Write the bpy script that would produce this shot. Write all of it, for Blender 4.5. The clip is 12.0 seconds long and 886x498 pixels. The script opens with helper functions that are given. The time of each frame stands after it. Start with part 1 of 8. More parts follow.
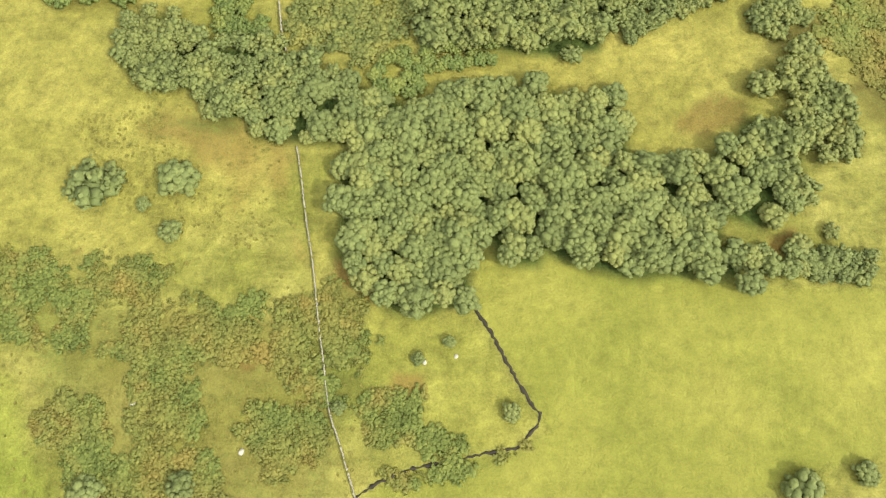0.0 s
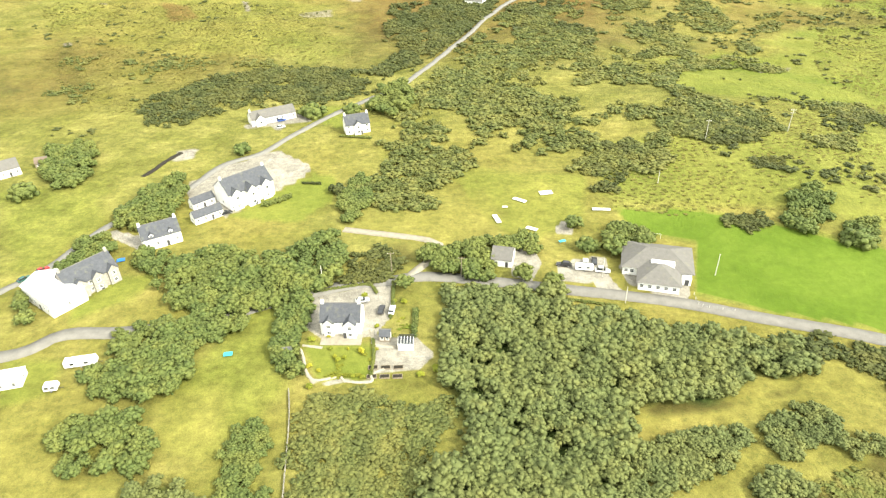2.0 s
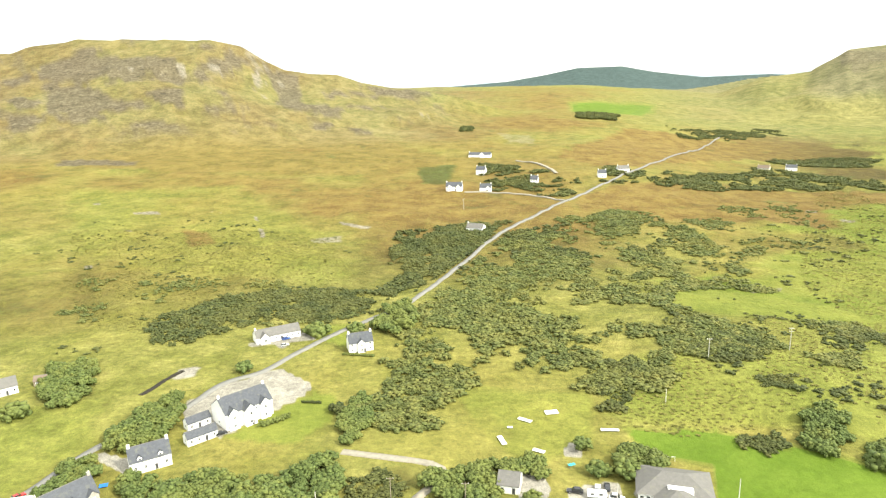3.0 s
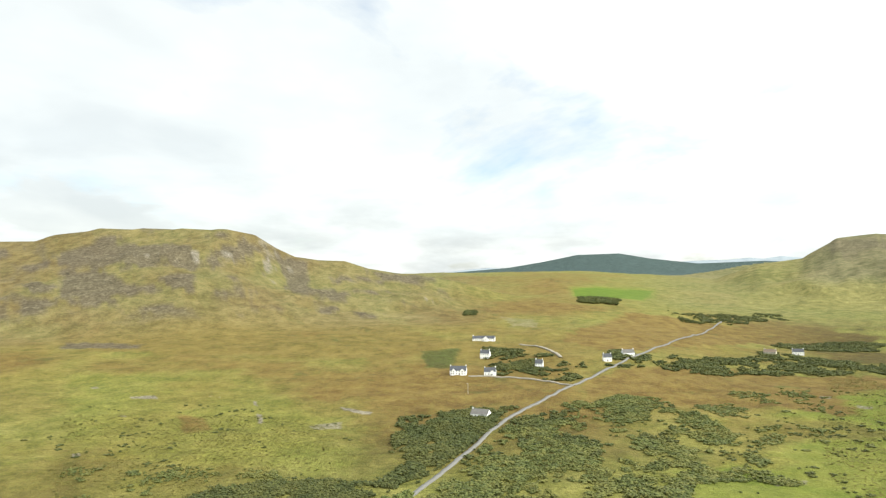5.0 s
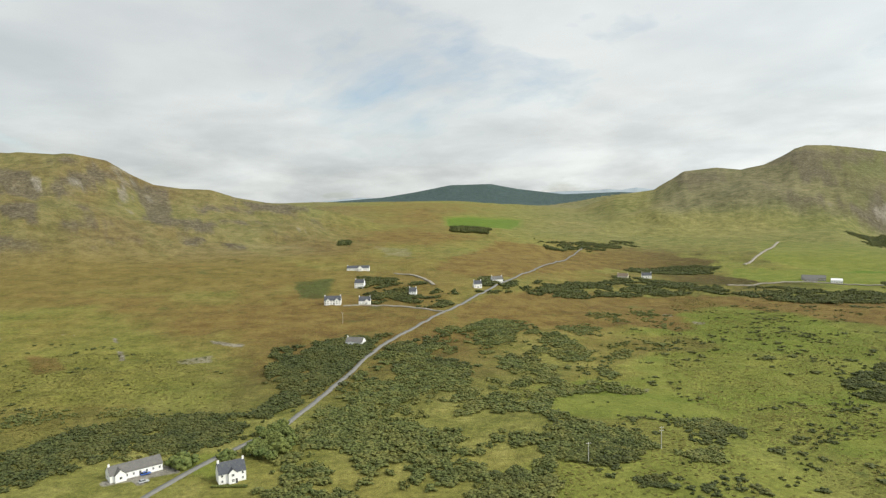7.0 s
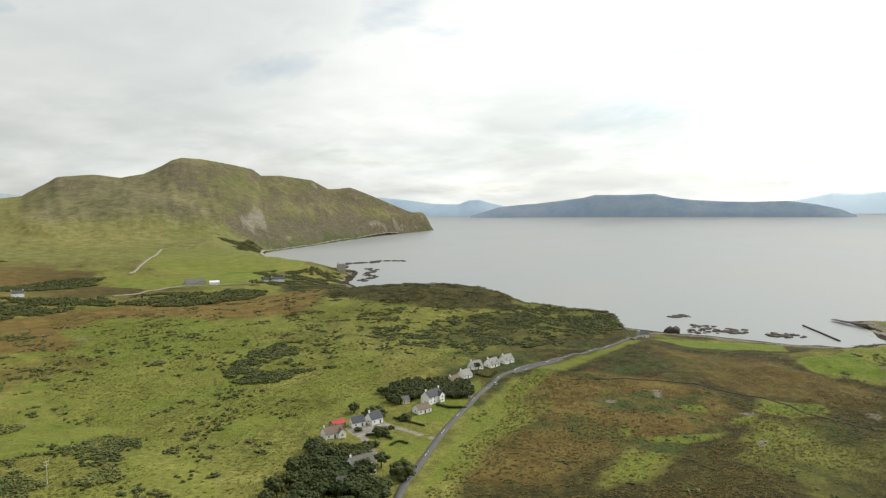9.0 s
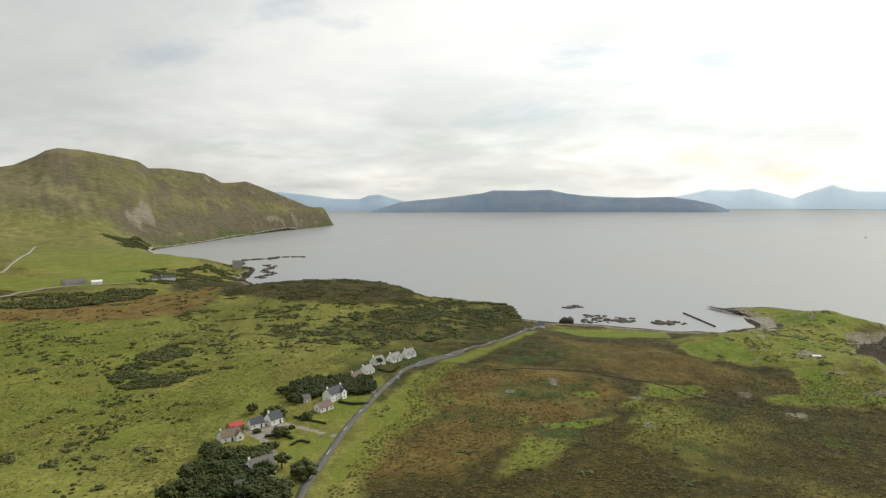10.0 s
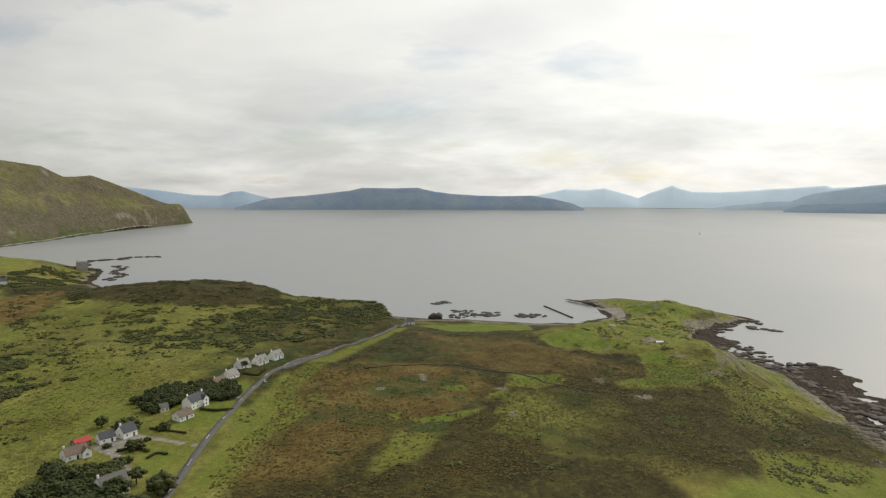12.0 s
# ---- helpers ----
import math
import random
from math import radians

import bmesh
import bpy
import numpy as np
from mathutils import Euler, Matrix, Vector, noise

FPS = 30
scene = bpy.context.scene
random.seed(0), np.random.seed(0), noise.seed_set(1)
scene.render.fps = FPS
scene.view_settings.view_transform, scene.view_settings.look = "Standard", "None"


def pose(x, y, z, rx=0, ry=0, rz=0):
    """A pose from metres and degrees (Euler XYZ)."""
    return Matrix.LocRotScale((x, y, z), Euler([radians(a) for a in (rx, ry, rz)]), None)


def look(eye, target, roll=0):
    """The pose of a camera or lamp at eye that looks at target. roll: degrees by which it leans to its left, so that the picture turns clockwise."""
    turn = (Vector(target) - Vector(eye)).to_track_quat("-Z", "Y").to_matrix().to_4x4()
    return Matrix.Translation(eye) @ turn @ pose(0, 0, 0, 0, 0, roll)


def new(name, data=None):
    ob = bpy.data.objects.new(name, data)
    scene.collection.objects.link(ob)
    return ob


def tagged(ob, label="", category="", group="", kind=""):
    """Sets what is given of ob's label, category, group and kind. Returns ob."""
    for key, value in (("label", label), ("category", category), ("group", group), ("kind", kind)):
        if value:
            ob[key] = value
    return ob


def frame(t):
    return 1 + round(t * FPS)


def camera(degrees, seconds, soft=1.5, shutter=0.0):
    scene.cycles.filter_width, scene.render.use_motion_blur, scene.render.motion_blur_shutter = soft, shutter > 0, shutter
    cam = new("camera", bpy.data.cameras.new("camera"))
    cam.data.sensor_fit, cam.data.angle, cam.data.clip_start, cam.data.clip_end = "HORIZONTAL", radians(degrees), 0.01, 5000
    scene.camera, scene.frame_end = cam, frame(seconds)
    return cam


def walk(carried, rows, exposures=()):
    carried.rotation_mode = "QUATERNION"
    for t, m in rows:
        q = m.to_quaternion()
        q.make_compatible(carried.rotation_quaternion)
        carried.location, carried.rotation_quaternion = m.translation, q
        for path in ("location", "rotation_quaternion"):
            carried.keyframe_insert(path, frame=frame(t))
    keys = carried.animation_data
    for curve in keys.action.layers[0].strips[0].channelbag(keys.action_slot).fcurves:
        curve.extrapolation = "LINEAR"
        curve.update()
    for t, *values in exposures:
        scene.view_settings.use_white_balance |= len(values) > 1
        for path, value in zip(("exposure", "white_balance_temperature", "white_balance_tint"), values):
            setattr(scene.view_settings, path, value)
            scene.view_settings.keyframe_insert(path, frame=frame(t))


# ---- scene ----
# The camera hangs in the air 120 m over the ground and only turns.
EYE = (0.0, 0.0, 145.0)
cam = camera(68.86, 12.0, soft=1.3)
TURNS = [  # seconds, yaw, pitch, roll
    (0.0, 3.86, -72.98, -3.76),
    (0.5, 2.56, -63.15, -2.52),
    (1.0, 1.94, -53.08, -1.90),
    (1.5, 1.60, -42.97, -1.61),
    (2.0, 1.34, -32.89, -1.48),
    (2.5, 1.20, -22.71, -1.40),
    (2.7, 1.13, -18.61, -1.38),
    (2.9, 1.09, -14.93, -1.37),
    (3.0, 1.08, -13.74, -1.37),
    (3.1, 1.08, -13.05, -1.37),
    (3.2, 1.08, -12.66, -1.36),
    (3.4, 1.07, -12.10, -1.35),
    (3.7, 1.06, -9.80, -1.33),
    (4.1, 1.05, -3.60, -1.31),
    (4.5, 1.04, 1.30, -1.29),
    (4.8, 1.04, 2.28, -1.28),
    (5.0, 1.05, 2.43, -1.27),
    (5.2, 0.90, 2.43, -1.27),
    (5.3, 0.31, 2.39, -1.27),
    (5.5, -2.77, 2.16, -1.26),
    (5.7, -7.11, 1.80, -1.22),
    (5.8, -8.55, 1.64, -1.20),
    (6.0, -9.68, 0.90, -1.17),
    (6.2, -9.79, -1.26, -1.16),
    (6.3, -9.79, -2.43, -1.16),
    (6.5, -9.79, -3.72, -1.18),
    (6.7, -9.78, -4.02, -1.18),
    (7.0, -9.90, -4.02, -1.18),
    (7.3, -12.20, -3.95, -1.14),
    (7.6, -18.80, -3.80, -1.05),
    (8.0, -30.70, -3.58, -0.88),
    (8.3, -39.83, -3.50, -0.79),
    (8.5, -45.91, -3.55, -0.78),
    (8.7, -51.96, -3.72, -0.70),
    (9.0, -60.99, -4.03, -0.46),
    (9.2, -66.27, -4.23, -0.38),
    (9.4, -68.97, -4.36, -0.30),
    (9.5, -69.45, -4.42, -0.27),
    (10.0, -69.74, -4.53, -0.27),
    (10.5, -70.52, -4.55, -0.22),
    (10.7, -73.35, -4.54, -0.12),
    (10.8, -75.18, -4.54, -0.05),
    (11.0, -77.96, -4.55, 0.01),
    (11.5, -79.05, -4.66, 0.07),
    (11.7, -79.33, -4.71, 0.09),
    (12.0, -81.33, -4.75, 0.18),
]
walk(cam, [(t, pose(*EYE, 90 + pitch, 0, yaw) @ pose(0, 0, 0, 0, 0, roll)) for t, yaw, pitch, roll in TURNS],
     [(0.0, 1.54, 7250, 2), (1.0, 1.57, 7250, 2), (1.5, 1.70, 7200, 2), (2.2, 1.86, 7000, 3), (3.2, 1.68, 6850, 3), (4.8, 1.16, 6550, 4), (6.5, 0.56, 6500, 5), (8.3, 0.46, 6550, 5), (9.5, 0.28, 6800, 6), (12.0, -0.08, 6850, 8)])

# ---- light ----
SUN_AZ, SUN_UP = 124.0, 40.0

world = bpy.data.worlds.new("sky")
scene.world = world
world.use_nodes = True


def sky_nodes():
    """Daylight under a broken layer of thin cloud, blue in the gaps, brightest round the sun."""
    nt = world.node_tree
    n, link = nt.nodes, nt.links
    n.clear()
    out, bg = n.new("ShaderNodeOutputWorld"), n.new("ShaderNodeBackground")
    sky = n.new("ShaderNodeTexSky")
    sky.sky_type, sky.sun_disc, sky.sun_elevation, sky.sun_rotation = "NISHITA", False, radians(SUN_UP), radians(SUN_AZ)
    sky.air_density, sky.dust_density = 1.0, 1.5
    co = n.new("ShaderNodeTexCoord")
    sep = n.new("ShaderNodeSeparateXYZ")
    link.new(co.outputs["Generated"], sep.inputs[0])

    def calc(op, a, b=None, clamp=False):
        m = n.new("ShaderNodeMath")
        m.operation, m.use_clamp = op, clamp
        for i, v in enumerate((a, b)):
            if v is None:
                continue
            if isinstance(v, (int, float)):
                m.inputs[i].default_value = v
            else:
                link.new(v, m.inputs[i])
        return m.outputs[0]

    up = calc("MAXIMUM", sep.outputs["Z"], 0.0)
    rise = calc("ADD", up, 0.20)
    plan = n.new("ShaderNodeCombineXYZ")
    link.new(calc("DIVIDE", sep.outputs["X"], rise), plan.inputs["X"])
    link.new(calc("DIVIDE", sep.outputs["Y"], rise), plan.inputs["Y"])

    def cloud(scale, detail, rough, move, distort=0.3):
        mp, tx = n.new("ShaderNodeMapping"), n.new("ShaderNodeTexNoise")
        mp.inputs["Location"].default_value = move
        mp.inputs["Rotation"].default_value = (0, 0, 0.5)
        mp.inputs["Scale"].default_value = (1.0, 0.75, 1)
        link.new(plan.outputs[0], mp.inputs[0])
        link.new(mp.outputs[0], tx.inputs["Vector"])
        for k, v in (("Scale", scale), ("Detail", detail), ("Roughness", rough), ("Distortion", distort)):
            tx.inputs[k].default_value = v
        return tx.outputs["Fac"]

    big, fine, body = cloud(1.0, 7, 0.58, (3.1, 1.7, 0)), cloud(2.6, 6, 0.52, (7.7, 2.9, 0)), cloud(1.3, 4, 0.48, (1.2, 9.4, 0))
    mix_cover = calc("ADD", calc("MULTIPLY", big, 0.7), calc("MULTIPLY", fine, 0.3))
    cover = n.new("ShaderNodeMapRange")
    for k, v in (("From Min", 0.28), ("From Max", 0.45)):
        cover.inputs[k].default_value = v
    link.new(mix_cover, cover.inputs["Value"])
    shade = n.new("ShaderNodeValToRGB")
    shade.color_ramp.elements[0].position, shade.color_ramp.elements[0].color = 0.36, CLOUD_LIT
    shade.color_ramp.elements[1].position, shade.color_ramp.elements[1].color = 0.62, CLOUD_GREY
    link.new(calc("ADD", calc("MULTIPLY", body, 0.7), calc("MULTIPLY", fine, 0.3)), shade.inputs[0])
    # a wide glow through the cloud round the sun
    sx, sy, sz = math.sin(radians(SUN_AZ)) * math.cos(radians(SUN_UP)), math.cos(radians(SUN_AZ)) * math.cos(radians(SUN_UP)), math.sin(radians(SUN_UP))
    dot = n.new("ShaderNodeVectorMath")
    dot.operation = "DOT_PRODUCT"
    dot.inputs[1].default_value = (sx, sy, sz)
    link.new(co.outputs["Generated"], dot.inputs[0])
    glow = calc("ADD", calc("MULTIPLY", calc("POWER", calc("ADD", calc("MULTIPLY", dot.outputs["Value"], 0.5), 0.5), 3.5), GLOW), 1.0)
    # rows of low cumulus towards the horizon, bright above and grey beneath
    mp, puff = n.new("ShaderNodeMapping"), n.new("ShaderNodeTexNoise")
    mp.inputs["Scale"].default_value = (4.2, 4.2, 17.0)
    link.new(co.outputs["Generated"], mp.inputs[0])
    link.new(mp.outputs[0], puff.inputs["Vector"])
    for k, v in (("Scale", 1.0), ("Detail", 7), ("Roughness", 0.58), ("Distortion", 0.25)):
        puff.inputs[k].default_value = v
    bank = n.new("ShaderNodeMapRange")
    for k, v in (("From Min", 0.40), ("From Max", 0.62), ("To Min", -0.13), ("To Max", 0.16)):
        bank.inputs[k].default_value = v
    link.new(puff.outputs["Fac"], bank.inputs["Value"])
    low = n.new("ShaderNodeMapRange")
    for k, v in (("From Min", 0.04), ("From Max", 0.20), ("To Min", 1.0), ("To Max", 0.12)):
        low.inputs[k].default_value = v
    link.new(up, low.inputs["Value"])
    glow = calc("MULTIPLY", glow, calc("ADD", calc("MULTIPLY", bank.outputs[0], low.outputs[0]), 1.0))
    lit = n.new("ShaderNodeVectorMath")
    lit.operation = "SCALE"
    link.new(shade.outputs[0], lit.inputs[0])
    link.new(glow, lit.inputs["Scale"])
    blue = n.new("ShaderNodeVectorMath")
    blue.operation = "SCALE"
    blue.inputs["Scale"].default_value = SKY_POWER
    link.new(sky.outputs[0], blue.inputs[0])
    mix = n.new("ShaderNodeMix")
    mix.data_type = "RGBA"
    link.new(calc("MULTIPLY", cover.outputs[0], 0.93), mix.inputs["Factor"])
    link.new(blue.outputs[0], mix.inputs["A"])
    link.new(lit.outputs[0], mix.inputs["B"])
    link.new(mix.outputs["Result"], bg.inputs["Color"])
    bg.inputs["Strength"].default_value = 1.0
    link.new(bg.outputs[0], out.inputs["Surface"])


SKY_POWER, GLOW = 0.10, 1.7
CLOUD_LIT, CLOUD_GREY = (0.535, 0.537, 0.537, 1), (0.425, 0.437, 0.450, 1)
sky_nodes()
sun = new("sun", bpy.data.lights.new("sun", "SUN"))
sun.data.energy, sun.data.angle, sun.data.color = 1.85, radians(3.0), (1.0, 0.94, 0.84)
sx, sy = math.sin(radians(SUN_AZ)), math.cos(radians(SUN_AZ))
sun.matrix_world = look((sx * 800, sy * 800, 145 + 800 * math.tan(radians(SUN_UP))), (0, 0, 145))
# ---- the lie of the land ----
def bearing(a, r):
    """Plan position at r metres from the hill's foot station, a degrees clockwise from north (y)."""
    return r * math.sin(radians(a)), r * math.cos(radians(a))


def ramp(e0, e1, v):
    u = np.clip((v - e0) / (e1 - e0), 0, 1)
    return u * u * (3 - 2 * u)


def wave_noise(x, y, size, seed, octaves=4, rough=0.5):
    """Smooth value noise in plan, about -1 to 1."""
    total, amp, norm = np.zeros_like(x), 1.0, 0.0
    for o in range(octaves):
        u, v = x / size * 2 ** o + 17.3 * o + seed * 3.7, y / size * 2 ** o - 9.1 * o + seed * 7.9
        iu, iv = np.floor(u).astype(np.int64), np.floor(v).astype(np.int64)
        fu, fv = u - iu, v - iv
        fu, fv = fu * fu * (3 - 2 * fu), fv * fv * (3 - 2 * fv)

        def lattice(i, j):
            h = (i * 374761393 + j * 668265263 + (seed * 31 + o) * 974634779) & 0xFFFFFFFF
            h = ((h ^ (h >> 13)) * 1274126177) & 0xFFFFFFFF
            return ((h ^ (h >> 16)) & 0xFFFF) / 32767.5 - 1

        a, b = lattice(iu, iv) * (1 - fu) + lattice(iu + 1, iv) * fu, lattice(iu, iv + 1) * (1 - fu) + lattice(iu + 1, iv + 1) * fu
        total += amp * (a * (1 - fv) + b * fv)
        norm += amp
        amp *= rough
    return total / norm


COAST = [  # the shore, as bearing and distance, from the far headland to the south
    (60.3, 3450), (57, 3100), (53, 2720), (49.6, 2350), (46.5, 2120), (45.2, 2000), (45.8, 1800), (48.2, 1580), (50.4, 1500), (52.2, 1450), (53.1, 1390), (52.8, 1290), (52.3, 1200),
    (53.2, 1120), (56, 1000), (60, 985), (64, 960), (67, 890), (70, 810), (73, 800), (75.5, 775), (79, 745), (83, 740), (86, 735), (90, 730), (94, 740), (96, 790), (95, 860),
    (93.5, 905), (97, 935), (102, 900), (107, 830), (104, 760), (103.5, 690), (106, 640), (110, 590), (113, 530), (117, 450), (121, 390), (128, 350), (140, 400), (160, 600), (175, 1200), (182, 4900)]


def shore_distance(x, y):
    """Metres to the shore: positive on land, negative out at sea."""
    pts = [bearing(a, r) for a, r in COAST] + [bearing(230, 6900), bearing(300, 6900), bearing(0, 6900), bearing(48, 6500)]
    best, inside = np.full(x.shape, 1e9), np.zeros(x.shape, bool)
    for (ax, ay), (bx, by) in zip(pts, pts[1:] + pts[:1]):
        dx, dy = bx - ax, by - ay
        u = np.clip(((x - ax) * dx + (y - ay) * dy) / (dx * dx + dy * dy), 0, 1)
        best = np.minimum(best, (x - ax - u * dx) ** 2 + (y - ay - u * dy) ** 2)
        if ay != by:
            inside ^= ((ay > y) != (by > y)) & (x < dx * (y - ay) / dy + ax)
    return np.where(inside, 1, -1) * np.sqrt(best)


# skylines as bearing and slope (rise per metre, seen from the eye)
CRAG = [(-75, .03), (-50, .05), (-38, .055), (-33.4, .059), (-32, .067), (-29, .0763), (-24, .0775), (-19.6, .0768), (-17.3, .0684), (-15.5, .048), (-14, .035), (-12, .029), (-9.7, .0266), (-7.7, .0146), (-5.3, .0067), (-2.3, .0003), (1, -.012), (6, -.04), (14, -.12)]
HEAD = [(13, -.11), (18, -.045), (22, -.01), (25, .008), (28, .0137), (29.3, .029), (30.3, .0415), (32.8, .0438), (34.7, .039), (36.2, .0466), (37.7, .0586), (38.4, .066), (39.2, .0695), (40.6, .067), (42.2, .062), (44.7, .053), (45.4, .0435), (47, .0435), (49.6, .037), (51, .023), (51.9, .0235), (52.9, .0255), (54, .018), (55.8, .005), (58.5, -.016), (60.2, -.037), (62, -.06), (65, -.12)]
PINE_HILL = [(-22, -.07), (-9, .002), (-4, .0038), (-1.2, .0045), (4.7, .011), (7.7, .0187), (10.7, .0281), (14.2, .0285), (16.6, .02), (20.5, .0105), (25.3, .0119), (32, .004), (42, -.07)]


def ridge(a, r, line, near, far, back, steep):
    """A hill that climbs from `near` to its skyline at `far` and falls off behind."""
    xs, ys = [p[0] for p in line], [p[1] for p in line]
    slope = np.interp(a, xs, ys, left=-.2, right=-.2)
    broad = sum(np.interp(a + s, xs, ys, left=-.12, right=-.12) for s in (-5, -3, -1, 1, 3, 5)) / 6
    u = np.clip((r - near) / (far - near), 0, 1)
    blend = ramp(.55, .98, u)
    top = EYE[2] + far * (slope * blend + broad * (1 - blend))
    up = u ** steep * (1 - 0.35 * np.clip(u - .6, 0, 1) * (1 - u))
    return np.where(r < far, top * up, top * (1 - .5 * ramp(far, back, r)))


REEFS = ((513, -214, 75, 36), (673, -172, 34, 26), (560, -235, 40, 18), (470, -235, 45, 30))


def height(x, y):
    """The ground's height over the sea."""
    x, y = np.asarray(x, float), np.asarray(y, float)
    r, a = np.hypot(x, y), np.degrees(np.arctan2(x, y))
    moor = np.interp(r, [0, 250, 400, 600, 900, 1300, 1716, 2200, 2600, 3200, 4900], [25, 25, 29, 38, 58, 80, 103, 135, 158, 150, 120])
    flat = np.interp(r, [0, 500, 800, 1200, 1600, 2200, 4900], [25, 25, 24, 24, 40, 80, 120])
    b = ramp(8, 30, a) + ramp(-120, -180, a)
    z = moor * (1 - b) + flat * b
    # the knolls by the near shore
    for ka, kr, h, s in ((56, 820, 13, 110), (62, 800, 5, 110), (75, 690, 3, 50), (96, 640, 12, 70), (100, 800, 10, 45), (104, 560, 8, 60), (25, 330, 6, 60), (31, 260, 5, 45)):
        kx, ky = bearing(ka, kr)
        z = z + h * np.exp(-((x - kx) ** 2 + (y - ky) ** 2) / s ** 2)
    rough = wave_noise(x, y, 260, 3, 5)
    z = z + rough * 6 * ramp(250, 900, r) + wave_noise(x, y, 60, 5, 3) * 2.2 * ramp(200, 600, r) + np.abs(wave_noise(x, y, 24, 14, 3, .6)) * 2.4 * ramp(260, 480, r) * ramp(1900, 1300, r)
    far_edge = 1500 + 250 * np.clip((-a - 20) / 20, 0, 1)
    crag = ridge(a, r, CRAG, 780, far_edge, 2600, 1.15)
    lumps = wave_noise(x, y, 130, 8, 5, .6)
    crag = crag + lumps * 22 * ramp(900, 1250, r) * ramp(1520, 1380, r)
    head_far = np.interp(a, [24, 40, 61], [2500, 2750, 3450])
    head_near = np.interp(a, [24, 42, 47, 61], [1500, 1800, 2150, 3420])
    head = ridge(a, r, HEAD, head_near, head_far, head_far + 800, 1.0)
    head = head + wave_noise(x, y, 240, 12, 6, .62) * 46 * ramp(head_near + 100, head_near + 350, r) * ramp(head_far + 50, head_far - 250, r)
    pine = ridge(a, r, PINE_HILL, 2700, 3600, 4400, 1.0)
    for hill in (crag, head, pine):
        k = 14.0
        m = np.maximum(z, hill)
        z = m + np.where(np.abs(z - hill) < k, (k - np.abs(z - hill)) ** 2 / (4 * k), 0)
    wild = ramp(86, 95, a) * ramp(120, 112, a) * ramp(430, 560, r) * ramp(1000, 900, r)
    z = z + wild * (7 * np.abs(wave_noise(x, y, 60, 35, 4, .6)) + 5 * np.abs(wave_noise(x, y, 22, 36, 3, .6)) - 3)
    d = shore_distance(x, y) + wave_noise(x, y, 45, 21, 4, .6) * 9 * ramp(3000, 800, r)
    shore = ramp(0, 1, np.clip(d / np.interp(a, [44, 46, 52, 56, 70, 76, 77.4, 82, 95, 104, 110, 120, 140], [160, 160, 150, 60, 60, 70, 210, 260, 200, 110, 160, 200, 200]), 0, 1))
    z = np.where(d > 0, 1.0 + (z - 1.0) * shore ** .7 + wave_noise(x, y, 14, 30, 3) * 1.2 * ramp(50, 5, d), np.maximum(-6, d * .12 + .8))
    for rx, ry, long, wide in REEFS:
        u, v = (x - rx) * .988 + (y - ry) * .151, (x - rx) * .151 - (y - ry) * .988
        lift = ramp(1.25, .45, np.hypot(u / long, v / wide))
        bed = np.where(lift > 0, .75 * lift + wave_noise(x, y, 13, 33, 4, .6) * .9 - .42, -9)
        z = np.where((d < 6) & (bed > z), bed, z)
    return z


def sea_height(r):
    """The sea, lifting a little in the far distance as it does over many more kilometres."""
    return np.interp(r, [0, 2800, 3300, 3700, 4000, 4250, 4500, 4750, 4990], [0, 0, 2, 8, 16, 27, 41, 60, 84])


# far hills across the water, as bearing and slope
FAR_ISLE = [(54, .008), (55.4, .0099), (56.8, .0077), (58.5, .0039), (60.4, -.0008), (62.4, -.0015), (63.3, .0043), (64.2, .0052), (65.3, -.0005), (66.5, -.0055), (68.5, -.0222)]
LONG_ISLE = [(62.6, -.024), (64.6, -.0139), (66, -.0063), (67.4, -.0038), (69.3, -.0012), (71.2, .0024), (73.2, .0068), (74.2, .0111), (76.6, .0105), (79.1, .0115), (80.6, .0055), (82.1, .0021), (84.6, -.0004), (87.1, -.0011), (89.1, -.0001), (91, -.0052), (92.5, -.0111), (93.7, -.02)]
PAPS = [(84, -.02), (88.6, -.0028), (90.3, .0033), (92, .0102), (93.9, .0086), (95.3, .0111), (96.7, .0044), (98.1, -.003), (99, .0045), (100.1, .0111), (100.8, .0152), (101.4, .0103), (102.3, .0062), (104.3, .0054), (106.7, .0078), (109.1, .0109), (111.8, .0145), (112.3, .0115), (114, .0128), (118, .012), (126, .008), (134, -.014)]
INLAND = [(-14, -.02), (-6, -.004), (-2, .004), (1, .0095), (2.7, .0115), (4, .0105), (7, .012), (12, .006), (17, .0125), (20, .0145), (22.7, .0148), (24.3, .0165), (25.3, .0145), (26.6, .0178), (27.9, .0150), (32, .004), (36, -.02)]
SOUTH_ISLE = [(102.6, -.0197), (104.1, -.0146), (105.5, -.0088), (107.6, -.0046), (109.5, -.0021), (111.1, .0048), (112.5, .0085), (114, .0128), (116, .016), (122, .012), (130, -.004), (138, -.02)]
NEAR_ISLE = [(108.2, -.025), (109.4, -.0167), (110.3, -.0112), (111.8, -.0095), (113.3, -.0085), (116, -.006), (122, -.008), (128, -.025)]
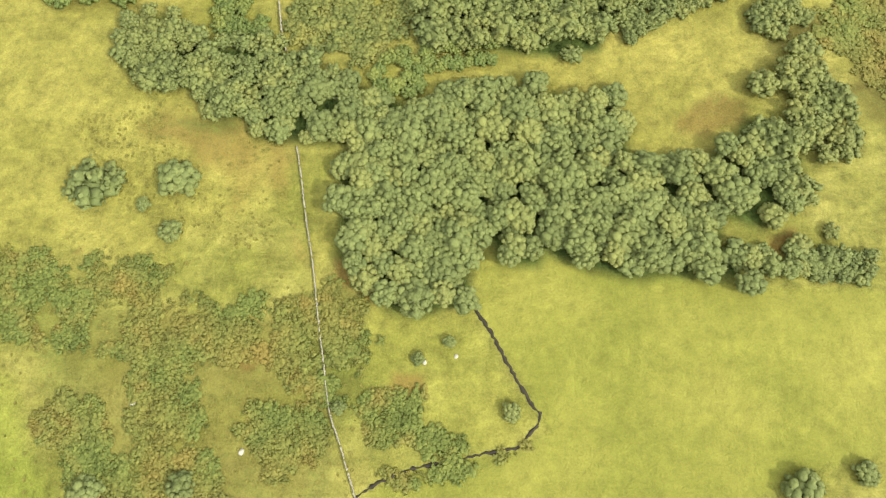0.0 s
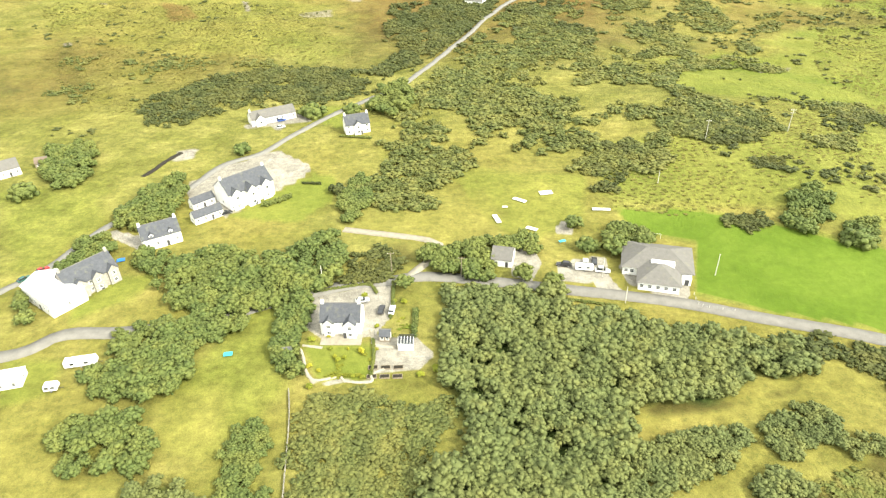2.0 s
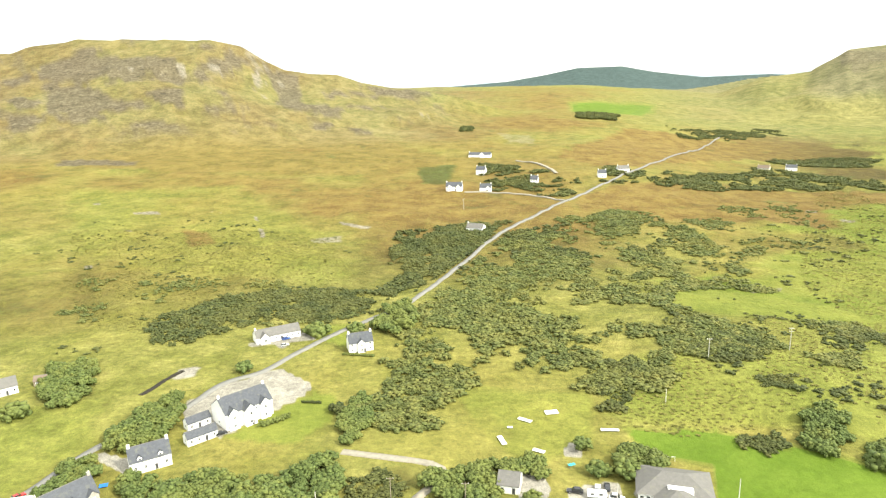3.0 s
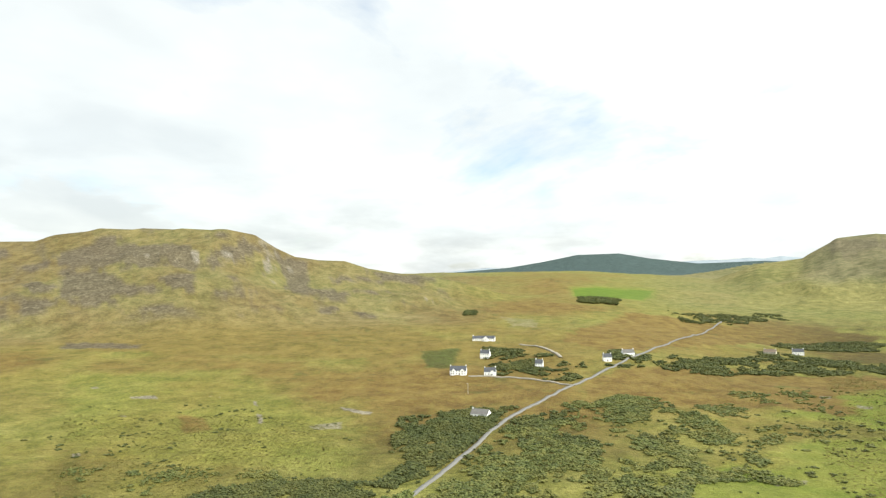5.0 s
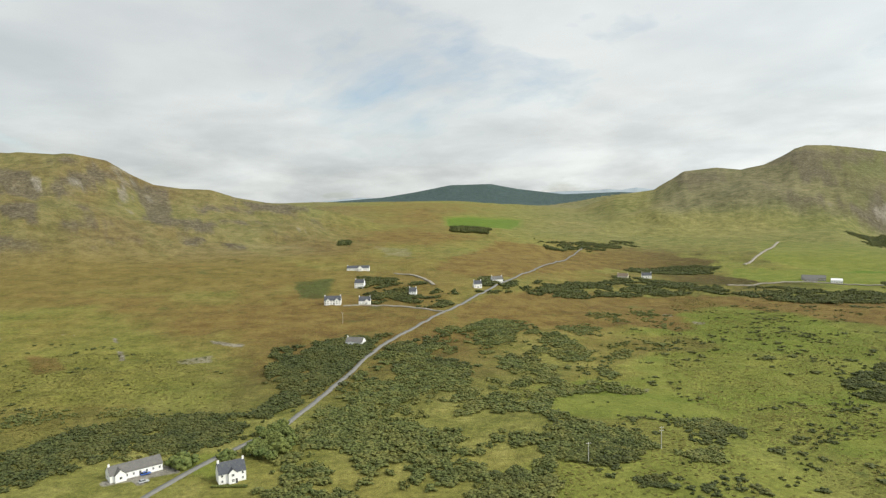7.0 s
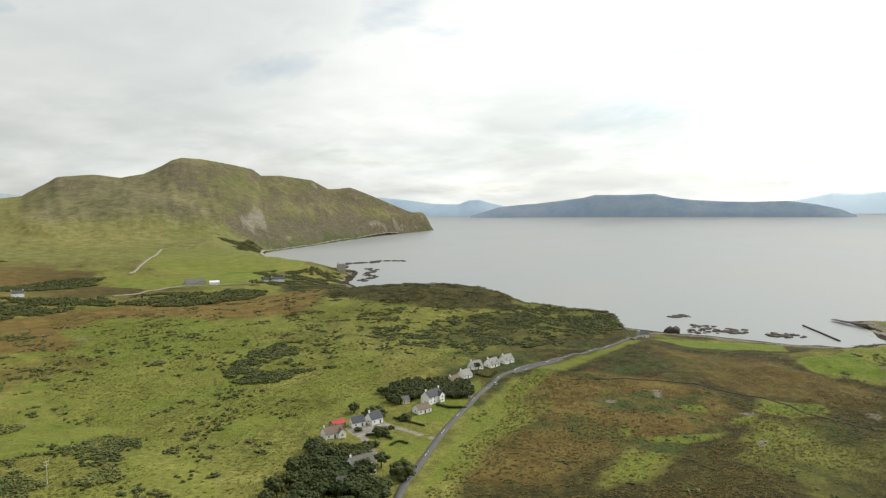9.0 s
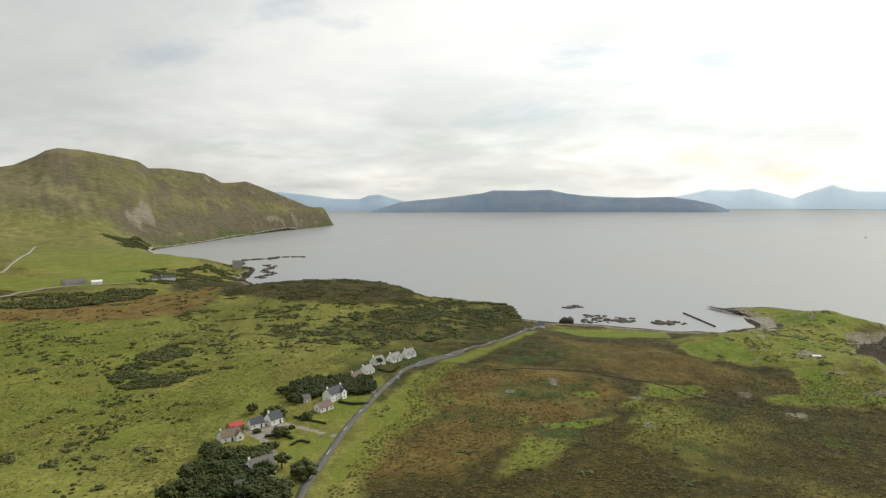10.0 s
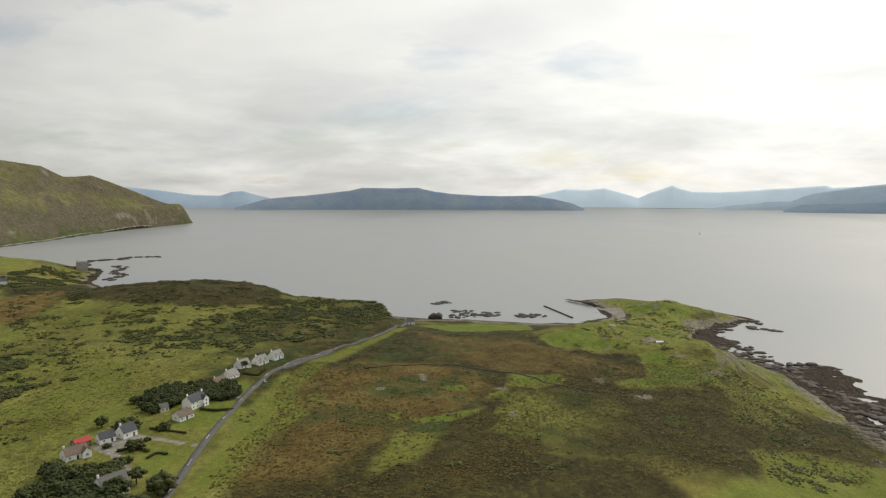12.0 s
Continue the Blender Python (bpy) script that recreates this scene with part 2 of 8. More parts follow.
# ---- materials ----
class Nodes:
    """Short writing for a node material."""

    def __init__(self, name, roughness=0.9, spec=0.3):
        self.mat = bpy.data.materials.new(name)
        self.mat.use_nodes = True
        self.n, self.l = self.mat.node_tree.nodes, self.mat.node_tree.links
        self.b = self.n["Principled BSDF"]
        self.b.inputs["Roughness"].default_value = roughness
        self.b.inputs["Specular IOR Level"].default_value = spec
        self.pos = self.n.new("ShaderNodeTexCoord").outputs["Object"]

    def put(self, v, socket):
        if isinstance(v, (int, float)):
            socket.default_value = v
        elif isinstance(v, tuple):
            socket.default_value = v if len(v) == 4 or socket.type != "RGBA" else (*v, 1)
        else:
            self.l.new(v, socket)

    def noise(self, scale, detail=4, rough=0.55, stretch=None, distort=0.0):
        t = self.n.new("ShaderNodeTexNoise")
        for k, v in (("Scale", scale), ("Detail", detail), ("Roughness", rough), ("Distortion", distort)):
            t.inputs[k].default_value = v
        src = self.pos
        if stretch:
            m = self.n.new("ShaderNodeMapping")
            m.inputs["Scale"].default_value = stretch
            self.l.new(src, m.inputs[0])
            src = m.outputs[0]
        self.l.new(src, t.inputs["Vector"])
        return t.outputs["Fac"]

    def calc(self, op, a, b=0.5, clamp=False):
        m = self.n.new("ShaderNodeMath")
        m.operation, m.use_clamp = op, clamp
        self.put(a, m.inputs[0]), self.put(b, m.inputs[1])
        return m.outputs[0]

    def span(self, v, lo, hi, a=0.0, b=1.0):
        m = self.n.new("ShaderNodeMapRange")
        for s, x in zip(("Value", "From Min", "From Max", "To Min", "To Max"), (v, lo, hi, a, b)):
            self.put(x, m.inputs[s])
        return m.outputs[0]

    def mix(self, f, a, b):
        m = self.n.new("ShaderNodeMix")
        m.data_type = "RGBA"
        self.put(f, m.inputs["Factor"]), self.put(a, m.inputs["A"]), self.put(b, m.inputs["B"])
        return m.outputs["Result"]

    def attr(self, name):
        t = self.n.new("ShaderNodeAttribute")
        t.attribute_name = name
        s = self.n.new("ShaderNodeSeparateColor")
        self.l.new(t.outputs["Color"], s.inputs[0])
        return (*s.outputs, t.outputs["Alpha"])

    def piece(self):
        return self.n.new("ShaderNodeObjectInfo").outputs["Random"]

    def island(self):
        return self.n.new("ShaderNodeNewGeometry").outputs["Random Per Island"]

    def done(self, colour, bump=None, strength=0.4, distance=0.05):
        self.put(colour, self.b.inputs["Base Color"])
        if bump is not None:
            t = self.n.new("ShaderNodeBump")
            t.inputs["Strength"].default_value, t.inputs["Distance"].default_value = strength, distance
            self.l.new(bump, t.inputs["Height"])
            self.l.new(t.outputs[0], self.b.inputs["Normal"])
        return self.mat


def plain(name, colour, vary=0.12, scale=1.5, roughness=0.8, metal=0.0, bump=0.0, spec=0.3):
    """A painted or worn surface: patchy at two scales."""
    m = Nodes(name, roughness, spec)
    m.b.inputs["Metallic"].default_value = metal
    v = m.calc("ADD", m.calc("MULTIPLY", m.noise(scale, 5), 0.6), m.calc("MULTIPLY", m.noise(scale * 9, 3), 0.4))
    dark, light = tuple(c * (1 - vary) for c in colour), tuple(min(1, c * (1 + vary)) for c in colour)
    return m.done(m.mix(m.span(v, 0.35, 0.65), dark, light), m.noise(scale * 14, 3) if bump else None, bump, 0.02)


def ground_material():
    m = Nodes("turf", 0.95, 0.15)
    lush, heath, scrub, rock = m.attr("cover")
    pale, straw, weed, pine = m.attr("cover_more")
    hill, crag, rust, wild = m.attr("cover_hill")
    fleck = m.noise(0.75, 6, 0.7, (1, 1, 1), 0.5)
    tuft = m.noise(0.16, 6, 0.75, (1, 1, 1), 0.4)
    n_big, n_mid, n_small, n_fine = m.noise(0.006, 6, 0.62), m.noise(0.045, 6, 0.66), m.noise(0.42, 6, 0.72), m.noise(2.6, 5, 0.75)
    n_str = m.noise(0.12, 4, 0.6, (1.0, 2.6, 1.0), 0.6)
    speck = m.calc("ADD", m.calc("MULTIPLY", n_small, 0.55), m.calc("MULTIPLY", n_fine, 0.45))

    def edge(mask, soft=0.25, amount=0.55):
        """A cover's mask with a ragged edge."""
        v = m.calc("ADD", mask, m.calc("MULTIPLY", m.calc("SUBTRACT", m.calc("ADD", m.calc("MULTIPLY", n_mid, 0.5), m.calc("MULTIPLY", n_small, 0.5)), 0.5), amount))
        return m.span(v, 0.5 - soft, 0.5 + soft)

    # rough grazing: olive tussock with straw and rush
    base = m.mix(m.span(n_mid, 0.35, 0.65), MOOR_GREEN, MOOR_STRAW)
    base = m.mix(m.calc("MULTIPLY", m.span(n_str, 0.45, 0.62), 0.5), base, MOOR_DARK)
    base = m.mix(m.calc("MULTIPLY", m.span(n_big, 0.45, 0.65), 0.35), base, MOOR_WARM)
    g = m.mix(m.span(speck, 0.35, 0.65), LUSH_A, LUSH_B)
    g = m.mix(m.calc("MULTIPLY", m.span(n_mid, 0.4, 0.7), 0.4), g, LUSH_C)
    g = m.mix(m.span(lush, 0.88, 1.0), g, m.mix(m.span(n_mid, 0.35, 0.65), (0.090, 0.145, 0.014), (0.112, 0.165, 0.020)))
    c = m.mix(edge(lush, 0.35, 0.5), base, g)
    s = m.mix(m.span(n_mid, 0.35, 0.65), STRAW_A, STRAW_B)
    c = m.mix(edge(straw, 0.5, 0.35), c, s)
    h = m.mix(rust, m.mix(m.span(n_mid, 0.35, 0.65), LING_SHADE_A, LING_SHADE_B), m.mix(m.span(n_mid, 0.35, 0.65), HEATH_A, HEATH_B))
    h = m.mix(m.calc("MULTIPLY", m.span(n_small, 0.5, 0.7), 0.5), h, HEATH_C)
    h = m.mix(m.calc("MULTIPLY", m.span(tuft, 0.53, 0.60), 0.35), h, MOOR_DARK)
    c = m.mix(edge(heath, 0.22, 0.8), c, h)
    # rushes and dark tussocks with pale bents between
    c = m.mix(m.calc("MULTIPLY", m.span(fleck, 0.53, 0.61), m.calc("MULTIPLY", m.calc("SUBTRACT", 1.0, lush), 0.26)), c, SCRUB_B)
    c = m.mix(m.calc("MULTIPLY", m.span(tuft, 0.42, 0.36), m.calc("MULTIPLY", m.calc("SUBTRACT", 1.0, lush), m.span(wild, 0.0, 1.0, 0.30, 0.10))), c, STRAW_A)
    d = m.mix(m.span(n_small, 0.35, 0.65), SCRUB_A, SCRUB_B)
    c = m.mix(edge(scrub, 0.2), c, d)
    # far slopes turn grey-olive: distance haze put into the grass colour
    c = m.mix(m.calc("MULTIPLY", hill, 0.8), c, m.mix(m.span(m.calc("ADD", m.calc("MULTIPLY", n_big, 0.6), m.calc("MULTIPLY", n_mid, 0.4)), 0.38, 0.62), HILL_HAZE_A, HILL_HAZE_B))
    c = m.mix(m.calc("MULTIPLY", edge(crag, 0.35, 0.9), 0.85), c, m.mix(m.span(tuft, 0.35, 0.65), (0.058, 0.047, 0.032), (0.145, 0.122, 0.082)))
    # pine green paled and blued to carry distance haze
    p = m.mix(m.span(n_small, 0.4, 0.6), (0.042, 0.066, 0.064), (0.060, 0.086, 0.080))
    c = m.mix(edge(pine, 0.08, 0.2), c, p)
    k = m.mix(m.span(n_small, 0.35, 0.7), (0.115, 0.100, 0.072), (0.29, 0.262, 0.21))
    c = m.mix(m.calc("MULTIPLY", edge(rock, 0.22, 0.95), 0.9), c, k)
    w = m.mix(m.span(n_small, 0.4, 0.6), (0.018, 0.014, 0.010), (0.06, 0.045, 0.03))
    c = m.mix(edge(weed, 0.1, 0.6), c, w)
    v = m.mix(m.span(n_fine, 0.3, 0.7), (0.21, 0.195, 0.165), (0.31, 0.29, 0.245))
    c = m.mix(edge(pale, 0.15, 0.3), c, v)
    # blade and tussock mottling
    fine = m.n.new("ShaderNodeHueSaturation")
    m.put(m.calc("MULTIPLY", m.span(speck, 0.37, 0.63, m.calc("SUBTRACT", 0.64, m.calc("MULTIPLY", wild, 0.02)), m.calc("ADD", 1.38, m.calc("MULTIPLY", wild, 0.04))), m.span(m.calc("ADD", m.calc("MULTIPLY", tuft, 0.5), m.calc("MULTIPLY", n_mid, 0.5)), 0.38, 0.62, m.calc("SUBTRACT", 0.78, m.calc("MULTIPLY", wild, 0.08)), m.calc("ADD", 1.22, m.calc("MULTIPLY", wild, 0.08)))), fine.inputs["Value"])
    m.put(c, fine.inputs["Color"])
    c = m.mix(m.calc("MULTIPLY", m.span(lush, 0.5, 0.9), 0.6), fine.outputs[0], c)
    return m.done(c, m.calc("ADD", m.calc("MULTIPLY", tuft, m.calc("MULTIPLY", wild, 3.0)), m.calc("ADD", m.calc("MULTIPLY", n_small, 0.7), m.calc("MULTIPLY", n_fine, 0.3))), 0.9, 0.9)


MOOR_GREEN, MOOR_STRAW, MOOR_DARK, MOOR_WARM = (0.156, 0.162, 0.034), (0.205, 0.190, 0.056), (0.108, 0.110, 0.026), (0.235, 0.168, 0.040)
LUSH_A, LUSH_B, LUSH_C = (0.122, 0.150, 0.024), (0.164, 0.190, 0.034), (0.206, 0.192, 0.046)
STRAW_A, STRAW_B = (0.186, 0.176, 0.042), (0.225, 0.204, 0.054)
HEATH_A, HEATH_B, HEATH_C = (0.158, 0.098, 0.028), (0.180, 0.128, 0.038), (0.080, 0.070, 0.022)
# dark heather, taken darker still to stand for cloud shadow on the coast
LING_SHADE_A, LING_SHADE_B = (0.028, 0.024, 0.008), (0.054, 0.045, 0.013)
HILL_HAZE_A, HILL_HAZE_B = (0.092, 0.088, 0.048), (0.180, 0.160, 0.092)
SCRUB_A, SCRUB_B = (0.028, 0.045, 0.012), (0.060, 0.085, 0.020)
TURF = ground_material()


def sea_material():
    m = Nodes("sea_water", 0.22, 0.5)
    m.b.inputs["IOR"].default_value = 1.5
    calm = m.noise(0.0011, 5, 0.5, (1, 2.2, 1), 0.5)
    m.put(m.span(calm, 0.4, 0.6, 0.36, 0.42), m.b.inputs["Roughness"])
    return m.done(m.mix(m.span(calm, 0.35, 0.65), (0.205, 0.218, 0.226), (0.250, 0.256, 0.250)))


SEA = sea_material()


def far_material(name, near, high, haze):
    """A distant range: air haze put into its ground colours and a faint glow."""
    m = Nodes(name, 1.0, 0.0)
    # noise in the colour stands for ridge shading and ground tints
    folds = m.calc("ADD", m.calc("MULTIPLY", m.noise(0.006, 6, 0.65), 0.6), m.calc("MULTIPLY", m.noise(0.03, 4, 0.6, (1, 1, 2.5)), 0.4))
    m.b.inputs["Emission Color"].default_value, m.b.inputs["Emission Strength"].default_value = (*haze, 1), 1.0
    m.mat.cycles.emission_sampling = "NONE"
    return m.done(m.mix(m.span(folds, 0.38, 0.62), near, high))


# ---- ground, sea and the far hills ----
def mesh_object(name, verts, faces, material, parent=None):
    me = bpy.data.meshes.new(name)
    me.from_pydata(verts, [], faces)
    me.materials.append(material)
    ob = new(name, me)
    if parent:
        ob.parent = parent
    return ob


def inside(x, y, poly, soft, wobble=0.0, seed=1, size=14.0):
    """1 inside an outline given in plan, 0 outside, soft at the edge."""
    xs, ys = [p[0] for p in poly], [p[1] for p in poly]
    pad = soft + wobble + 1
    res = np.zeros(x.shape)
    box = (x > min(xs) - pad) & (x < max(xs) + pad) & (y > min(ys) - pad) & (y < max(ys) + pad)
    if not box.any():
        return res
    px, py = x[box], y[box]
    best, within = np.full(px.shape, 1e12), np.zeros(px.shape, bool)
    for (ax, ay), (bx, by) in zip(poly, poly[1:] + poly[:1]):
        dx, dy = bx - ax, by - ay
        u = np.clip(((px - ax) * dx + (py - ay) * dy) / (dx * dx + dy * dy + 1e-9), 0, 1)
        best = np.minimum(best, (px - ax - u * dx) ** 2 + (py - ay - u * dy) ** 2)
        if ay != by:
            within ^= ((ay > py) != (by > py)) & (px < dx * (py - ay) / dy + ax)
    d = np.where(within, 1, -1) * np.sqrt(best)
    if wobble:
        d = d + wave_noise(px, py, size, seed, 3, .6) * wobble
    res[box] = np.clip(d / soft * .5 + .5, 0, 1)
    return res


def land_grid():
    """Rings and spokes: close under the eye, wide in the distance."""
    spokes = np.concatenate([np.arange(-62, 128, 0.2), np.arange(128, 298, 2.0)])
    drop = np.radians(np.concatenate([np.arange(89.9, 20.0, -0.4), np.arange(20.0, 2.5, -0.105)]))
    rings = np.concatenate([120 / np.tan(drop), np.geomspace(120 / math.tan(radians(2.5)) * 1.01, 4950, 90)])
    return spokes, rings


def build_ground():
    spokes, rings = land_grid()
    a, r = np.meshgrid(np.radians(spokes), rings)
    x, y = r * np.sin(a), r * np.cos(a)
    z = height(x, y)
    n, m = len(rings), len(spokes)
    verts = np.stack([x, y, z], -1).reshape(-1, 3)
    i, j = np.meshgrid(np.arange(n - 1), np.arange(m), indexing="ij")
    k = (j + 1) % m
    faces = np.stack([i * m + j, i * m + k, (i + 1) * m + k, (i + 1) * m + j], -1).reshape(-1, 4)
    # leave out the deep sea bed
    low = (z.reshape(-1) < -5.5)
    faces = faces[~low[faces].all(1)]
    me = bpy.data.meshes.new("ground")
    verts = np.vstack([verts, [[0, 0, float(height(np.array([0.]), np.array([0.]))[0])]]])
    hub = len(verts) - 1
    tris = [(hub, q, (q + 1) % m) for q in range(m)]
    me.vertices.add(len(verts))
    me.vertices.foreach_set("co", verts.astype(np.float32).ravel())
    loops = np.concatenate([faces[:, ::-1].ravel(), np.array(tris).ravel()]).astype(np.int32)
    starts = np.concatenate([np.arange(len(faces)) * 4, len(faces) * 4 + np.arange(m) * 3]).astype(np.int32)
    me.loops.add(len(loops))
    me.loops.foreach_set("vertex_index", loops)
    me.polygons.add(len(starts))
    me.polygons.foreach_set("loop_start", starts)
    me.polygons.foreach_set("use_smooth", np.ones(len(starts), bool))
    me.update(calc_edges=True)
    me.validate()
    gr, ga = np.gradient(z, axis=0) / (np.gradient(r, axis=0) + 1e-6), np.gradient(z, axis=1) / (np.gradient(a, axis=1) * r + 1e-6)
    slope = np.append(np.hypot(gr, ga).ravel(), 0)
    cover, more, heights = land_cover(verts[:, 0], verts[:, 1], verts[:, 2], slope)
    for name, data in (("cover", cover), ("cover_more", more), ("cover_hill", heights)):
        at = me.color_attributes.new(name, "FLOAT_COLOR", "POINT")
        at.data.foreach_set("color", data.astype(np.float32).ravel())
    me.materials.append(TURF)
    return tagged(new("ground", me), "olive moorland with green fields, russet bracken and rocky shore", "ground", kind="structure")


def land_cover(x, y, z, slope):
    r, a = np.hypot(x, y), np.degrees(np.arctan2(x, y))
    zero = np.zeros_like(x)
    lush, heath, scrub, rock, pale, straw, weed, pine = (zero.copy() for _ in range(8))
    d = shore_distance(x, y)
    # crag and headland rock where it is steep
    rock = np.maximum(rock, ramp(.50, .95, slope + wave_noise(x, y, 30, 41, 4) * .35) * ramp(850, 1000, r) * ramp(1900, 1650, r) * .7)
    rock = np.maximum(rock, ramp(.55, .85, wave_noise(x, y, 60, 46, 5, .65) + slope * .3) * ramp(1900, 2100, r) * ramp(28, 40, a) * .6)
    heath = np.maximum(heath, ramp(26, 36, a) * ramp(1900, 2300, r) * np.clip(.42 + .3 * wave_noise(x, y, 200, 47, 4), 0, 1))
    scrub = np.maximum(scrub, ramp(38, 44, a) * ramp(1950, 2200, r) * np.clip(.38 + .4 * wave_noise(x, y, 160, 48, 4), 0, 1))
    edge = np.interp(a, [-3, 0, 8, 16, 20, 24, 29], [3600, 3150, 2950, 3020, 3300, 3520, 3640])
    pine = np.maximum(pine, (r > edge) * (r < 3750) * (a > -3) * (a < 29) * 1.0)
    rock = np.maximum(rock, ramp(30, 4, d + wave_noise(x, y, 20, 42, 3) * 14) * (d > -20) * ramp(1700, 1300, r) * .8)
    weed = np.maximum(weed, ramp(8, -2, d + wave_noise(x, y, 16, 43, 3) * 8) * ramp(1700, 1300, r))
    # bracken and heather on the moor
    moor = ramp(30, 5, a) * ramp(380, 750, r)
    heath = np.maximum(heath, moor * np.clip(.35 + .55 * wave_noise(x, y, 240, 44, 4), 0, 1))
    lush = np.maximum(lush, ramp(15, 35, a) * ramp(70, 55, a) * ramp(150, 300, r) * ramp(2300, 1500, r) * np.clip(.34 + .6 * wave_noise(x, y, 120, 45, 4), 0, .8))
    # the broken ground: bracken, turf and thorn in patches large and small
    m1, m2, m3 = wave_noise(x, y, 90, 61, 4, .6), wave_noise(x, y, 26, 62, 4, .65), wave_noise(x, y, 200, 63, 4)
    coast = ramp(52, 66, a) * ramp(240, 330, r) * ramp(1500, 1200, r)
    heath = np.maximum(heath, coast * np.clip(.62 + .7 * m1 + .35 * m2, 0, .9))
    lush = np.maximum(lush, coast * np.clip(.36 - .8 * m1 + .5 * m2, 0, .8))
    scrub = np.maximum(scrub, coast * np.clip(.26 + .8 * m2 - .3 * m3, 0, .8))
    vale = ramp(8, 22, a) * ramp(66, 54, a) * ramp(190, 260, r) * ramp(1900, 1400, r)
    heath = np.maximum(heath, vale * np.clip(.14 + .34 * ramp(480, 750, r) + .7 * m3 + .3 * m2, 0, .85))
    scrub = np.maximum(scrub, vale * np.clip(.08 + .7 * m2, 0, .6))
    moorland = ramp(26, 8, a) * ramp(300, 450, r) * ramp(2600, 2000, r)
    heath = np.maximum(heath, moorland * np.clip(.56 + .5 * m3 + .25 * m1 + .15 * m2, 0, .88))
    scrub = np.maximum(scrub, moorland * np.clip(.06 + .6 * m2 + .3 * m1, 0, .5))
    lush = np.maximum(lush, moorland * np.clip(-.10 + .6 * wave_noise(x, y, 150, 64, 4), 0, .4) * ramp(1100, 800, r))
    # hill grass greyed by painted haze with distance, and bare crag on the heights
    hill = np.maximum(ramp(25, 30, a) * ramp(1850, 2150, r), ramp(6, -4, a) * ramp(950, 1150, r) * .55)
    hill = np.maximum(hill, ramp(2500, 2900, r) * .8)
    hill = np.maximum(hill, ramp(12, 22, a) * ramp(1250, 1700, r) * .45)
    scrub = np.maximum(scrub, ramp(38, 43, a) * ramp(1950, 2150, r) * np.clip(.75 - (z - 20) / 260 + .5 * wave_noise(x, y, 130, 67, 4), 0, .9))
    hill = hill * (1 - scrub * .85)
    band = wave_noise(x, y, 70, 65, 5, .65) + .5 * wave_noise(x + z * 2, z * 6, 60, 66, 3)
    crag = ramp(.06, .50, band + slope * .45 - .06) * np.maximum(ramp(6, -6, a) * ramp(980, 1120, r) * ramp(60, 120, z), ramp(30, 40, a) * ramp(1950, 2200, r) * .8)
    wild = ramp(86, 95, a) * ramp(120, 112, a) * ramp(430, 560, r) * ramp(1000, 900, r)
    rock = np.maximum(rock, wild * ramp(.30, .55, slope + .25 * wave_noise(x, y, 12, 37, 3)) * .8)
    lush = np.maximum(lush, wild * np.clip(.62 + .6 * m2, 0, .85))
    heath *= 1 - wild * .6 * (lush > .5)
    for rx, ry, long, wide in REEFS:
        u, v = (x - rx) * .988 + (y - ry) * .151, (x - rx) * .151 - (y - ry) * .988
        weed = np.maximum(weed, ramp(1.5, 1.1, np.hypot(u / long, v / wide)) * (d < 10))
    rust = np.clip(ramp(40, 18, a) * ramp(300, 600, r) + ramp(120, 60, r), 0, 1)
    for kind, poly, soft, wobble, amount in PATCHES:
        v = inside(x, y, poly, soft, wobble, 50) * amount
        target = {"lush": lush, "heath": heath, "scrub": scrub, "rock": rock, "pale": pale, "straw": straw, "weed": weed, "pine": pine, "rust": rust, "crag": crag}[kind]
        np.maximum(target, v, out=target)
        if kind in ("lush", "straw"):
            for other in (heath, scrub):
                other *= 1 - v * .75
    return np.stack([lush, heath, scrub, rock], 1), np.stack([pale, straw, weed, pine], 1), np.stack([hill, crag, rust, ramp(180, 420, r)], 1)


def build_sea():
    spokes, rings = np.arange(0, 360, 1.5), np.concatenate([[150], np.arange(300, 3600, 150), np.arange(3600, 4990, 60), [4990]])
    a, r = np.meshgrid(np.radians(spokes), rings)
    n, m = a.shape
    verts = np.stack([r * np.sin(a), r * np.cos(a), sea_height(r)], -1).reshape(-1, 3)
    faces = [(i * m + j, (i + 1) * m + j, (i + 1) * m + (j + 1) % m, i * m + (j + 1) % m) for i in range(n - 1) for j in range(m)]
    faces = [f for f in faces if shore_ok(verts[f[0]])]
    ob = mesh_object("water", verts.tolist(), faces, SEA)
    ob.data.polygons.foreach_set("use_smooth", np.ones(len(faces), bool))
    return tagged(ob, "calm grey sea with a silver sheen under cloud", "sea", kind="structure")


def shore_ok(p):
    return bool(shore_distance(np.array([p[0]]), np.array([p[1]]))[0] < 260)


